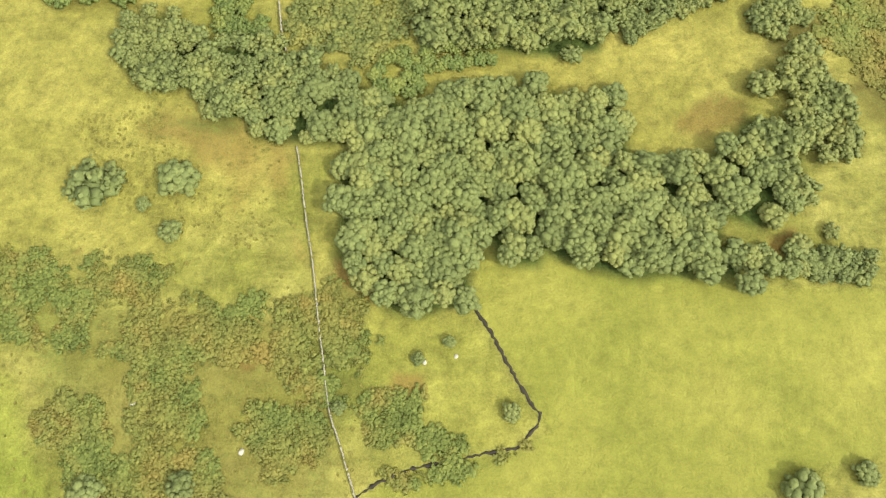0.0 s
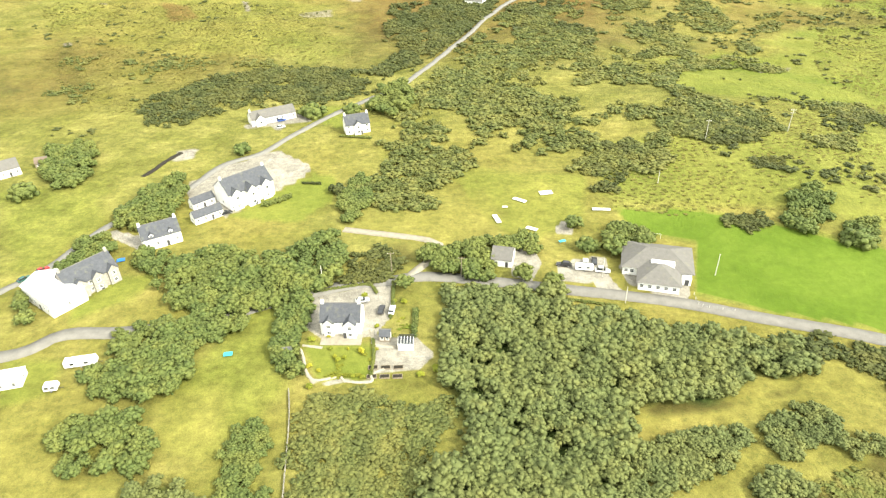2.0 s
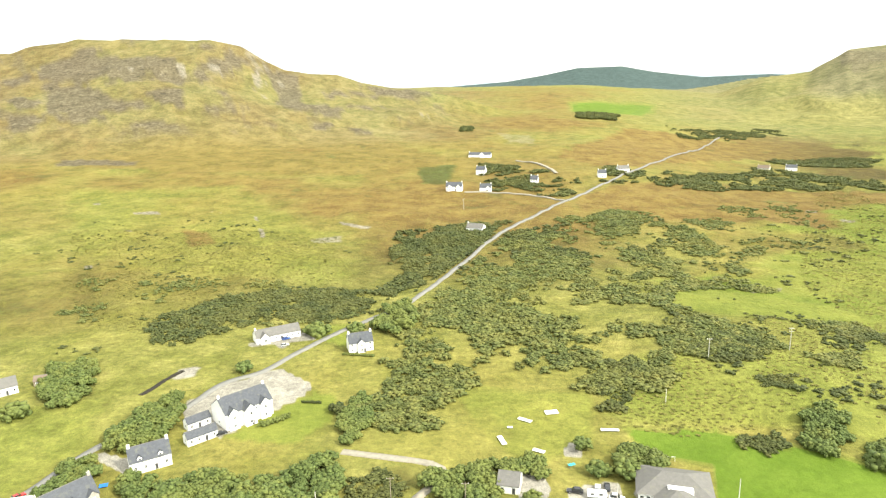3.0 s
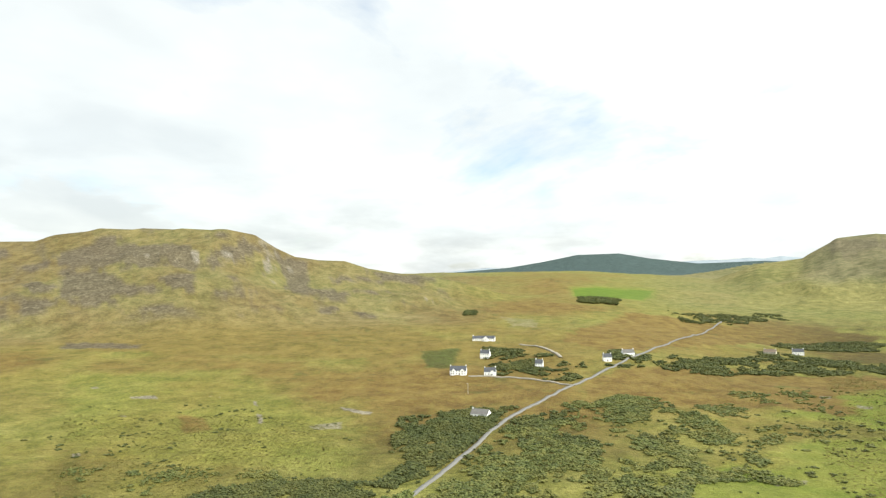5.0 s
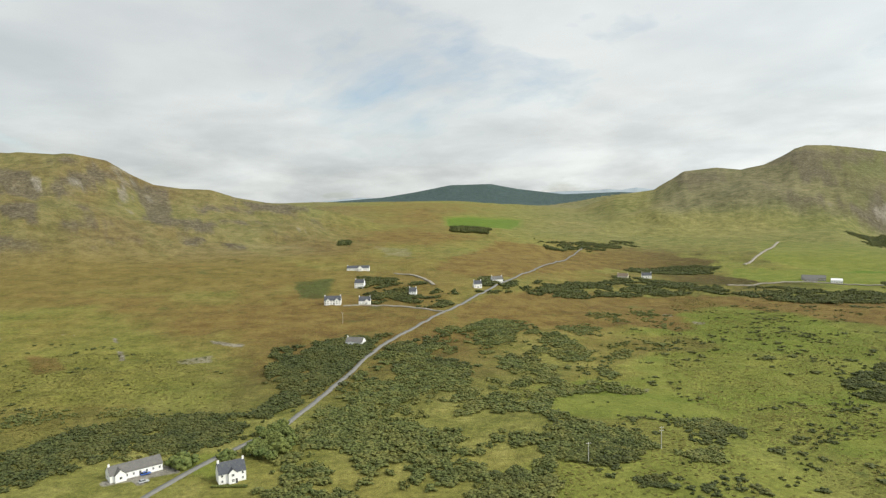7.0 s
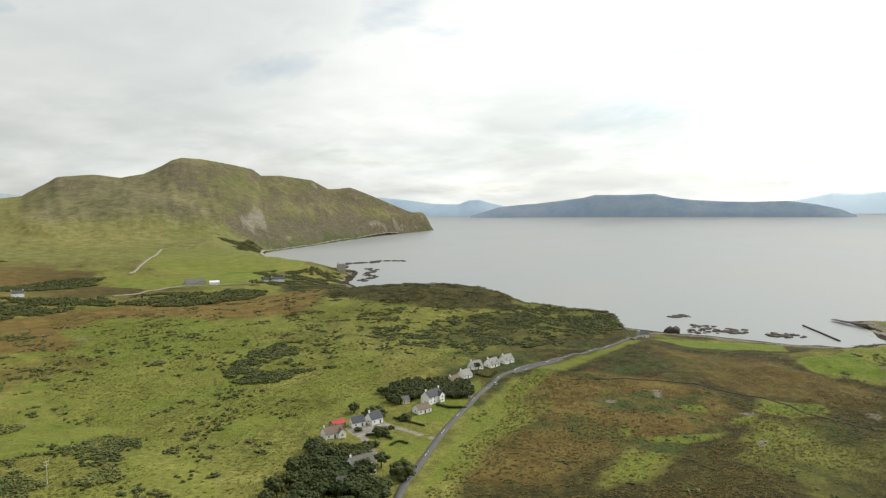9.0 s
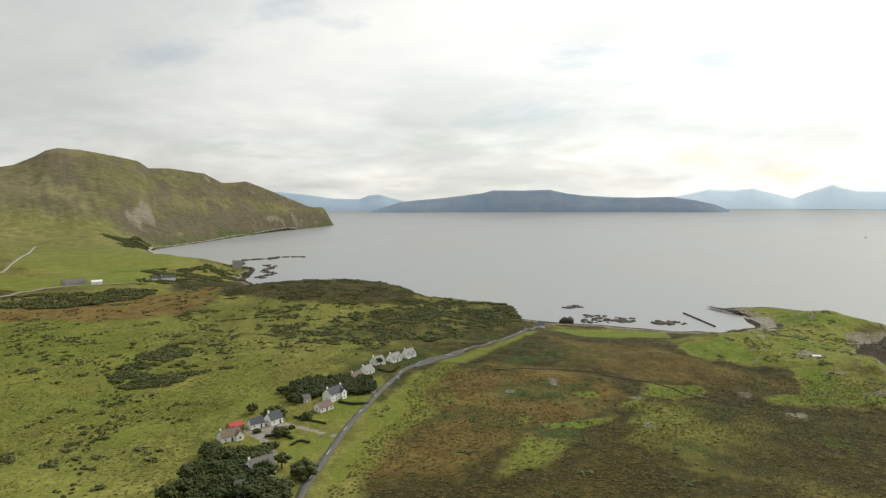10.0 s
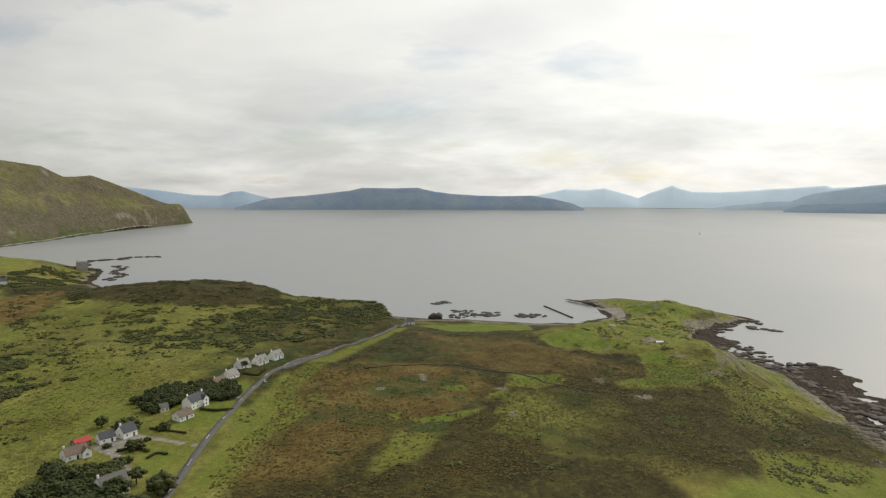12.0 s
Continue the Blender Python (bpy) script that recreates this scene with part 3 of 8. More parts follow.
def far_hills(label, line, dist, material, rough, seed):
    """A range across the water: a rising front with a broken crest."""
    a = np.arange(line[0][0], line[-1][0], 0.12)
    slope = np.interp(a, [p[0] for p in line], [p[1] for p in line])
    foot = float(sea_height(dist)) - 8
    crest = EYE[2] + (dist + 60) * slope + wave_noise(a * 40, a * 0, 60, seed, 4) * rough
    crest = np.maximum(crest, foot)
    rows = []
    for k in range(9):
        u = k / 8
        rr = dist - 90 + 150 * u
        x, y = rr * np.sin(np.radians(a)), rr * np.cos(np.radians(a))
        zz = foot + (crest - foot) * (u ** .7) * (1 + (u < 1) * (u > 0) * wave_noise(x, y, 140, seed + 1, 4) * .12)
        rows.append(np.stack([x, y, np.maximum(zz, foot)], 1))
    rows.append(np.stack([(dist + 75) * np.sin(np.radians(a)), (dist + 75) * np.cos(np.radians(a)), a * 0 + foot], 1))
    m = len(a)
    verts = np.vstack(rows)
    faces = [(i * m + j, i * m + j + 1, (i + 1) * m + j + 1, (i + 1) * m + j) for i in range(len(rows) - 1) for j in range(m - 1)]
    ob = mesh_object("backdrop", verts.tolist(), faces, material)
    ob.data.polygons.foreach_set("use_smooth", np.ones(len(faces), bool))
    return tagged(ob, label, "far hills", kind="structure")

PATCHES = []


def cover(kind, amount, soft, wobble, outline):
    PATCHES.append((kind, outline, soft, wobble, amount))


UPPER_WOOD = [(-3.6, 162.7), (7.6, 161.0), (21.9, 157.9), (30.7, 160.6), (33.9, 152.1), (47.9, 147.8), (59.6, 142.4), (77.7, 139.6), (89.9, 134.6), (91.7, 127.7), (84.9, 121.3), (77.3, 124.6), (68.9, 116.3), (61.0, 113.4), (52.8, 114.5), (44.0, 112.7), (38.9, 111.7), (39.0, 101.5), (34.0, 88.3), (30.3, 80.9), (22.8, 79.5), (14.6, 81.0), (8.5, 81.0), (2.5, 81.1), (-6.1, 82.6), (-8.9, 91.8), (1.5, 95.0), (2.9, 101.9), (1.0, 113.2), (-2.6, 121.4), (-5.0, 134.9), (-2.7, 150.0)]
BELT_WOOD = [(-73.3, 85.1), (-68.9, 91.3), (-60.9, 90.4), (-54.6, 83.4), (-47.0, 83.3), (-38.5, 85.5), (-35.4, 80.2), (-25.1, 75.8), (-18.8, 71.5), (-12.7, 68.7), (-5.5, 67.2), (-0.8, 72.0), (6.4, 71.3), (5.0, 64.5), (-12.4, 61.9), (-22.7, 59.4), (-28.5, 59.4), (-41.4, 60.8), (-43.3, 66.1), (-49.1, 64.8), (-56.2, 71.7), (-63.9, 73.2), (-70.6, 76.1)]
LOWER_WOOD = [(-23, 57.5), (-14.3, 64.9), (-0.7, 70), (7.4, 72.8), (22.1, 70), (34.5, 68.7), (35.8, 57.4), (39.7, 53.5), (46.5, 55.3), (54.4, 58.2), (59.7, 64), (66, 63.1), (70.3, 55.8), (68.4, 48.9), (59.6, 40.8), (51.7, 43.2), (51, 37.6), (57.1, 36.4), (54.9, 29.8), (45.9, 30.5), (35.7, 30.5), (25.3, 31.9), (17.2, 36.4), (16, 33.1), (8.8, 34.3), (6.7, 39.7), (2.5, 37.4), (2.4, 26.8), (-5.8, 23.6), (-13.1, 24.6), (-17.5, 30), (-23, 35.4), (-23.6, 47.9)]

# ---- fields, bracken and rock, as outlines in plan ----
cover("straw", 0.8, 3, 3, [(-145.3, 111.2), (-79.2, 95.3), (-75.1, 77.8), (-68.3, 74.7), (-43.7, 69.5), (-37, 60.3), (-36.6, 43.9), (-45.5, 41.5), (-57.1, 41.8), (-55.9, 34.6), (-76.8, 38.2), (-90.1, 38.1), (-124.3, 38.1)])
cover("straw", 0.75, 3, 2, [(10.4, 80.7), (32, 82.2), (41, 83.6), (49.6, 95), (66, 102), (80.3, 100.1), (75.7, 85.3), (64.3, 85.3), (56.9, 61.4), (41.8, 56.1), (36.8, 66.3), (35.5, 72.2), (10.1, 74.9), (-8.2, 69.3), (-3.5, 79.3)])
cover("straw", 0.7, 3, 2, [(43.4, 113.4), (69.5, 116), (82.9, 127.4), (105.1, 131.5), (130.2, 122), (123.5, 107), (90.3, 114.6), (80.2, 109), (42.2, 106.5)])
cover("lush", 0.55, 2, 2, [(-18, 26.8), (2.5, 23.5), (7.7, 15.1), (13.5, 5.9), (9.4, 0.1), (2.3, 0), (-6.8, 2.9), (-4.8, 10.9), (-16.3, 13.9)])
cover("lush", 0.8, 1, 1, [(3.6, 25.6), (5.9, 35.8), (16.8, 35.3), (26.3, 32.2), (47.7, 30.1), (81.1, 27.9), (104.9, 25.8), (99.1, 3.4), (67.3, -3.4), (58.3, -5.3), (51.9, -8.3), (50.6, -18.8), (-23.7, -19.4), (-16.5, -8.7), (-8.7, -4.3), (9.3, -0.9), (17, 2), (15.6, 5.5), (9.7, 14.1)])
cover("straw", 0.5, 1, 1, [(3.6, 25.6), (5.9, 35.8), (16.8, 35.3), (26.3, 32.2), (47.7, 30.1), (81.1, 27.9), (104.9, 25.8), (99.1, 3.4), (67.3, -3.4), (58.3, -5.3), (51.9, -8.3), (50.6, -18.8), (-23.7, -19.4), (-16.5, -8.7), (-8.7, -4.3), (9.3, -0.9), (17, 2), (15.6, 5.5), (9.7, 14.1)])
cover("straw", 0.5, 2, 2, [(-18, 26.8), (2.5, 23.5), (7.7, 15.1), (13.5, 5.9), (9.4, 0.1), (2.3, 0), (-6.8, 2.9), (-4.8, 10.9), (-16.3, 13.9)])
cover("lush", 0.7, 2, 2, [(-118.6, 16.9), (-85.2, 14.8), (-80, 8.6), (-75.7, -1.3), (-69.3, -9), (-68.5, -19.8), (-107.9, -20.1)])
cover("scrub", 0.46, 4, 4, [(-112.7, 38.1), (-90.1, 38.6), (-79, 37.1), (-76.5, 30.1), (-80, 19.1), (-83.3, 19.1), (-109.1, 23.4)])
cover("scrub", 0.46, 4, 4, [(-72.8, 35.7), (-61.7, 35.8), (-55.8, 32.5), (-58, 24.6), (-68.2, 27.8)])
cover("scrub", 0.46, 4, 4, [(-78.7, 30.1), (-66, 27.8), (-55.8, 24.5), (-50.9, 27.9), (-37.5, 25.7), (-37.5, 13.9), (-50, 12.8), (-64, 14.9), (-75.3, 19)])
cover("scrub", 0.46, 4, 4, [(-33.2, 28.9), (-17, 30), (-15.5, 19.2), (-17.3, 10.8), (-25.3, 6.8), (-37.5, 14.9), (-32.5, 19.1)])
cover("scrub", 0.46, 4, 4, [(-17.2, 7.8), (-6.9, 9.9), (-6.8, -0), (-15.9, -1)])
cover("scrub", 0.46, 4, 4, [(-6.8, 2.9), (1.3, 2), (2.3, -0.9), (-5.7, -1)])
cover("scrub", 0.46, 4, 4, [(-78.2, 10.7), (-65.1, 8.7), (-62.9, 0.7), (-69, -6.1), (-76.8, 2.6)])
cover("scrub", 0.46, 4, 4, [(-62.5, 12.8), (-49.1, 13.9), (-44.3, 0.8), (-57.3, -1.2)])
cover("scrub", 0.46, 4, 4, [(-39.1, 8.8), (-25.3, 6.8), (-21.8, -1), (-32.6, -5.9), (-39.6, 2.8)])
cover("scrub", 0.46, 4, 4, [(-69.7, -1.3), (-43.2, -1.1), (-41.5, -17.8), (-66.9, -18)])
cover("scrub", 0.46, 4, 4, [(-14.6, -4.8), (9.3, -0.9), (15.4, 1.1), (7.3, -3.8), (-8.6, -6.7)])
cover("heath", 0.8, 1.5, 2, [(-23.9, 35.8), (-18.2, 31.3), (-13.6, 27.8), (-15.7, 25.6), (-22.4, 30.1)])
cover("heath", 0.8, 1.5, 2, [(-35.2, 23.5), (-32.5, 19.1), (-27.7, 9.8), (-29.6, 8.8)])
cover("heath", 0.8, 1.5, 2, [(-61.6, 27.8), (-55.8, 25.6), (-57.9, 23.5)])
cover("heath", 0.8, 1.5, 2, [(-45.3, 19.1), (-36.5, 15), (-38.4, 12.9), (-45.2, 16)])
cover("heath", 0.8, 1.5, 2, [(-74.6, 39.3), (-71.9, 36.9), (-75, 34.6)])
cover("heath", 0.8, 1.5, 2, [(60.5, 39), (65.3, 40.3), (64.9, 36.9), (58.7, 33.4)])
cover("heath", 0.6, 1.5, 2, [(-11.2, 13), (-5.9, 12.9), (-5.9, 8.9), (-12, 8.8)])
cover("straw", 0.6, 2, 2, [(-29.6, 39.2), (-23.1, 43.9), (-23.9, 35.8), (-26.8, 30.1)])
cover("lush", 0.9, 1, 0.5, [(-43.3, 137.9), (-22.8, 137.5), (-21.7, 122.3), (-36.8, 122.8)])
cover("lush", 0.55, 3, 2, [(-86.9, 158.5), (-51.6, 160.5), (-43.5, 118.2), (-55.6, 97.9), (-71.6, 101.5), (-75.2, 120.6), (-68.8, 138.5)])
cover("straw", 0.6, 3, 2, [(-76.1, 118.5), (-60.6, 122.5), (-56.2, 101.3), (-71.6, 101.5)])
cover("lush", 0.7, 2, 1, [(-125.2, 132), (-108.2, 132.2), (-104.8, 119), (-117.6, 113.4)])
cover("pale", 1, 0.5, 0.3, [(-44, 144.6), (-43.9, 160.3), (-29.4, 163.4), (-20.7, 166), (-19.2, 149.5), (-23.7, 140), (-31.6, 138.4), (-39.2, 140.3)])
cover("pale", 1, 0.8, 1, [(-23.7, 139.7), (-11.6, 139), (-5.8, 132.6), (-10.3, 126.9), (-22.4, 125.1), (-22.5, 134.5)])
cover("pale", 0.9, 0.4, 0.3, [(-42.3, 129.8), (-37.4, 123), (-31.4, 122.9), (-22.3, 123.7), (-22.2, 122.4), (-31.2, 121.5), (-37.9, 121.6)])
cover("pale", 1, 0.5, 0.3, [(18.9, 185.8), (26.5, 185.9), (28.3, 176), (23.7, 165.4), (17.8, 168.6)])
cover("pale", 1, 0.5, 0.3, [(33, 176.2), (50, 180), (48.8, 167.7), (52.1, 157.5), (44, 159.9), (43.1, 165.2), (32.5, 165.2)])
cover("pale", 1, 0.5, 0.3, [(52.6, 174), (53.5, 164.8), (67.9, 153.1), (71.3, 158.2), (76.3, 182.2), (56.6, 180.3)])
cover("lush", 1, 0.7, 0.3, [(59, 211.2), (91, 208.1), (97.9, 200.1), (121.9, 189.4), (139.1, 181.1), (172.5, 169.9), (140.8, 129.7), (115, 140.8), (91.8, 148.4), (72.2, 157.6), (81.1, 185.3), (62.6, 193.3)])
cover("pale", 0.95, 0.8, 0.4, [(-80.6, 268.9), (-60.4, 251.4), (-63.2, 241.4), (-72.1, 229.5), (-86.1, 209.1), (-104.1, 223.1), (-110.7, 234.8), (-100.1, 252.7)])
cover("lush", 0.85, 1, 0.6, [(-86.1, 209.1), (-72.1, 229.5), (-59.3, 246), (-49, 241.2), (-47.9, 221), (-57.6, 204.4)])
cover("lush", 0.75, 1, 0.6, [(-117.1, 154.3), (-111.9, 170.9), (-96.5, 173.5), (-98.9, 162.3), (-114.7, 147)])
cover("pale", 0.9, 0.6, 0.4, [(-125.8, 201.3), (-112.2, 196.2), (-107.5, 185.6), (-124.6, 196.6)])
cover("pale", 0.9, 0.6, 0.4, [(-102.1, 294), (-75.3, 314), (-70, 302), (-84.7, 291.5)])
cover("lush", 0.8, 1, 0.5, [(-72.3, 314), (-61.7, 321), (-46.4, 320), (-50.8, 287.2), (-70, 302)])
cover("pale", 0.8, 1, 1, [(-126.9, 257.8), (-123.5, 269.1), (-113.1, 269), (-116.8, 257.7)])
cover("lush", 0.55, 2, 1.5, [(-6.6, 250.5), (54.4, 241.5), (46.7, 201.4), (23, 187.6), (12.4, 202.7)])
cover("straw", 0.6, 2, 1.5, [(-37.9, 212.4), (-3.9, 213.4), (11.7, 229.1), (18.9, 206.8), (-5.7, 187.9), (-38.4, 200.5)])
cover("pale", 0.8, 0.5, 0.3, [(35.1, 197.8), (39.1, 204), (42.8, 202), (41.1, 192.8), (35.5, 194.1)])
cover("lush", 0.6, 5, 5, [(62.1, 268.4), (89.3, 275.3), (149.4, 267.4), (213.8, 251.6), (163.7, 181.9), (100.9, 207.6), (59.6, 213.4), (57.8, 246.5)])
cover("lush", 0.5, 4, 4, [(-186.5, 232.6), (-144.5, 242), (-131.7, 206.6), (-139.7, 177.7), (-147.1, 171.6)])
cover("lush", 0.8, 6, 6, [(112.3, 369), (149.1, 390), (265, 389), (271.6, 343), (190.5, 293.4), (160, 306), (118.6, 319)])
cover("lush", 0.6, 8, 10, [(374, 652), (492, 671), (525, 536), (499, 438), (343, 348), (361, 457), (324, 492), (299.4, 522)])
cover("lush", 1, 2, 1, [(654, 970), (742, 905), (809, 828), (756, 773), (694, 835), (623, 918)])
cover("straw", 0.5, 2, 1, [(654, 970), (742, 905), (809, 828), (756, 773), (694, 835), (623, 918)])
cover("lush", 1, 5, 3, [(316, 1764), (553, 1796), (431, 1494), (265.7, 1488)])
cover("lush", 0.45, 20, 20, [(798, 1846), (1070, 1867), (1390, 1552), (1518, 1557), (910, 932), (947, 1205), (814, 1420), (695, 1606)])
cover("heath", 0.9, 8, 8, [(124, 638), (180.4, 696), (309, 732), (303, 604), (230.1, 558), (164.3, 592), (101.1, 548)])
cover("heath", 0.85, 8, 8, [(-75.4, 637), (-32.4, 773), (55.6, 588), (32.4, 550), (-14.8, 536), (-49, 513)])
cover("heath", 1, 3, 3, [(-230.8, 531), (-203.1, 523), (-184.8, 484), (-201.8, 473)])
cover("heath", 0.85, 4, 4, [(-144.3, 623), (-103.2, 616), (-103.5, 561), (-135.4, 583)])
cover("scrub", 0.6, 5, 5, [(-47.2, 808), (8, 830), (-6, 700), (-36.1, 709)])
cover("heath", 0.6, 20, 20, [(-604, 1008), (-338, 1088), (-163.9, 1188), (8.7, 878), (-87.8, 751), (-238.7, 758), (-480, 795)])
cover("lush", 0.4, 12, 14, [(-406, 670), (-233.1, 704), (-134.5, 559), (-70.6, 484), (-70.9, 391), (-189.6, 400), (-273.4, 445)])
cover("rock", 0.8, 3, 6, [(-526, 1279), (-508, 1278), (-498, 1248), (-514, 1254)])
cover("rock", 0.8, 3, 6, [(-463, 1290), (-453, 1306), (-444, 1276), (-454, 1269)])
cover("rock", 0.42, 8, 12, [(72, 1148), (135.2, 1089), (127.3, 992), (80.2, 1006)])
cover("rock", 0.85, 1.5, 2, [(-296.6, 584), (-275.6, 591), (-269.2, 578), (-292.5, 578)])
cover("rock", 0.85, 1.5, 2, [(-180.2, 568), (-178.2, 574), (-171, 553), (-175.3, 555)])
cover("rock", 0.85, 1.5, 2, [(-164.8, 530), (-160.7, 528), (-151.6, 501), (-154.2, 501)])
cover("rock", 0.85, 1.5, 2, [(-274.3, 521), (-263.6, 515), (-262.3, 511), (-270, 513)])
cover("rock", 0.85, 1.5, 2, [(-354, 623), (-349, 626), (-343, 615), (-349, 614)])
cover("rock", 0.85, 1.5, 2, [(-227.7, 590), (-217.5, 592), (-215.3, 586), (-225.3, 586)])
cover("rock", 0.85, 1.5, 2, [(-256.1, 427), (-251.4, 428), (-246.8, 420), (-252.4, 422)])
cover("rock", 0.85, 1.5, 2, [(-100.9, 548), (-70.8, 532), (-70.5, 523), (-96.1, 535)])
cover("rock", 0.8, 1.5, 2, [(170.5, 363), (194.6, 372), (188.9, 364), (170.8, 357)])
cover("rock", 0.8, 1.5, 2, [(334, 610), (344, 608), (336, 594), (325, 595)])
cover("rock", 0.8, 1.5, 2, [(343, 570), (353, 561), (344, 551), (336, 557)])
cover("rock", 0.6, 2, 3, [(-116.8, 498), (-90.5, 509), (-86.8, 487), (-105.2, 481)])
cover("heath", 0.85, 8, 10, [(494, 178.8), (561, 107.9), (542, 26.2), (508, -83.8), (438, -72.8), (383, 18.1), (326, 21), (302, -12.6), (289.1, -61.3), (253.6, -64.7), (223, -29.2), (201, 110.6), (232.4, 122.5), (284.9, 126.4), (344, 125), (426, 162.8)])
cover("lush", 0.85, 4, 5, [(313, 71.9), (316, 49.1), (298, 49), (277.4, 53.3), (262.7, 72.9), (294.1, 73.1)])
cover("lush", 0.8, 3, 4, [(434, 20.7), (442, -13.6), (414, -16.5), (401, 19)])
cover("lush", 0.85, 3, 3, [(604, 127.3), (506, 144.5), (450, 163.2), (402, 169.6), (337, 162.6), (295.9, 155.1), (225.9, 140.5), (226.8, 132.7), (247.2, 130.1), (291.6, 132.3), (330, 126.4), (362, 145.6), (412, 149.3), (483, 138), (558, 117.6)])
cover("lush", 0.65, 5, 8, [(564, -21.6), (667, -153.3), (480, -99.1), (497, -61.5), (510, -19.8)])
cover("lush", 0.65, 5, 8, [(480, -71.5), (480, -110.9), (415, -103.1), (410, -51.3)])
cover("lush", 0.65, 5, 8, [(424, -115.6), (493, -181.4), (386, -143.1), (352, -102.3)])
cover("lush", 0.85, 3, 3, [(326, -98), (349, -135.3), (359, -180.2), (352, -211.7), (278.5, -168.9), (224.8, -39), (261.1, -62.2), (290.4, -97), (309, -100.3)])
cover("lush", 0.6, 5, 8, [(885, -33.2), (870, -105.9), (788, -179.9), (688, -152.5), (600, -63.6)])
cover("lush", 0.75, 6, 8, [(259.9, 465), (294.3, 330), (316, 293.9), (370, 256.3), (311, 215.6), (284.2, 233.7), (260, 249.8), (230.5, 285.6), (213.2, 384)])
cover("lush", 0.55, 5, 6, [(403, 431), (458, 339), (390, 289.1), (371, 344)])
cover("lush", 0.9, 1.5, 1, [(334, 207.4), (355, 187.6), (329, 159.6), (303, 167.1), (297.2, 184.7)])
cover("lush", 0.9, 1.5, 1, [(277.6, 189.5), (273.8, 164), (282.7, 159.4), (260.9, 156.4), (240.3, 158.6), (254.8, 177.3)])
cover("lush", 0.9, 1.5, 1, [(381, 193), (389, 188.5), (358, 171.3), (356, 184)])
cover("pale", 0.8, 0.8, 0.5, [(270.4, 211.9), (280.6, 205.5), (290.9, 202), (288, 193), (282.2, 162.4), (278.3, 158.6), (281.2, 178.3), (283.7, 193.6), (267.6, 194.4), (248.6, 173.1), (246.4, 174.6), (263.4, 196.4)])
cover("pale", 0.8, 0.5, 0.3, [(351, 193.2), (353, 171), (348, 170.7), (345, 190.3)])
cover("lush", 0.4, 20, 20, [(944, 706), (708, 311), (846, 237.1), (615, 149.3), (503, 200.8), (547, 363), (581, 805)])
cover("lush", 1, 3, 2, [(1000, 931), (1236, 1067), (1100, 949), (891, 818)])
cover("lush", 1, 3, 2, [(696, 961), (727, 860), (815, 889), (900, 826), (672, 795), (646, 892)])
cover("lush", 0.45, 20, 20, [(1263, 1728), (1417, 1598), (1434, 1514), (1105, 1251), (1008, 1386)])
cover("lush", 0.75, 8, 8, [(955, 1314), (1132, 1198), (1172, 1012), (778, 769), (746, 906), (784, 1081)])
cover("rock", 1, 8, 10, [(1550, 1611), (1681, 1696), (1632, 1614), (1654, 1591), (1576, 1572)])
cover("rust", 0.75, 6, 10, [(283.3, 140), (338, 153), (412, 157.3), (450, 128.5), (439, 60.3), (394, 25.7), (349, 47.8), (292.3, 83.8), (253.1, 92.4), (247.2, 130.1)])
cover("rust", 0.45, 6, 8, [(561, 107.9), (542, 26.2), (481, -51.6), (453, -75.2), (434, 20.7), (472, 73.4)])
cover("scrub", 0.28, 8, 12, [(362, 17.1), (364, -45.8), (338, -95.9), (273.8, -69.5), (270.2, -11.5), (282.3, 25.7)])
cover("scrub", 0.4, 6, 8, [(-90.1, 38.1), (-77.6, 37), (-55.8, 32.5), (-37.5, 25.7), (-18, 27.9), (-16.2, 8.8), (-18.8, -1), (-20.5, -8.8), (-31.9, -16), (-69.2, -16.2), (-76.8, 2.6), (-86, 17)])
cover("heath", 0.42, 6, 10, [(-81.5, 27.8), (-55.8, 32.5), (-37.5, 25.7), (-26.5, 23.6), (-21.4, 8.8), (-24.5, -6.7), (-49.3, -16), (-67.6, -1.3)])
cover("lush", 0.9, 8, 12, [(222.5, 456), (304, 459), (394, 421), (380, 323), (289.1, 301), (252.9, 329), (195.5, 346), (163.6, 338)])
cover("lush", 0.85, 8, 12, [(329, 639), (451, 581), (429, 458), (328, 494), (260.4, 531)])
cover("straw", 0.35, 8, 12, [(214.3, 439), (295.9, 447), (379, 406), (377, 331), (267.7, 348), (179.2, 369)])
cover("lush", 1, 3, 3, [(606, 920), (697, 894), (780, 817), (814, 760), (699, 744), (601, 820)])
cover("straw", 0.4, 3, 3, [(606, 920), (697, 894), (780, 817), (814, 760), (699, 744), (601, 820)])
cover("heath", 0.8, 8, 12, [(1007, 729), (1055, 610), (718, 315), (662, 251.7), (616, 319), (594, 431), (640, 604), (743, 700)])
cover("crag", 0.95, 6, 14, [(-721, 1335), (-610, 1302), (-540, 1303), (-502, 1246), (-456, 1384), (-400, 1424), (-430, 1281), (-513, 1238), (-570, 1216), (-635, 1202), (-665, 1191), (-744, 1204), (-794, 1285)])
cover("crag", 0.95, 6, 14, [(-714, 1157), (-665, 1191), (-589, 1127), (-541, 1111), (-526, 1056), (-602, 1079), (-634, 1028)])
cover("crag", 0.95, 6, 14, [(-527, 1140), (-478, 1170), (-443, 1085), (-493, 1094)])
cover("crag", 0.95, 6, 14, [(-396, 1412), (-334, 1441), (-264.9, 1203), (-306, 1189), (-356, 1325)])
cover("crag", 0.95, 6, 14, [(-538, 872), (-482, 882), (-419, 860), (-414, 830), (-512, 829)])
cover("crag", 0.95, 6, 14, [(-532, 1407), (-450, 1366), (-519, 1374)])
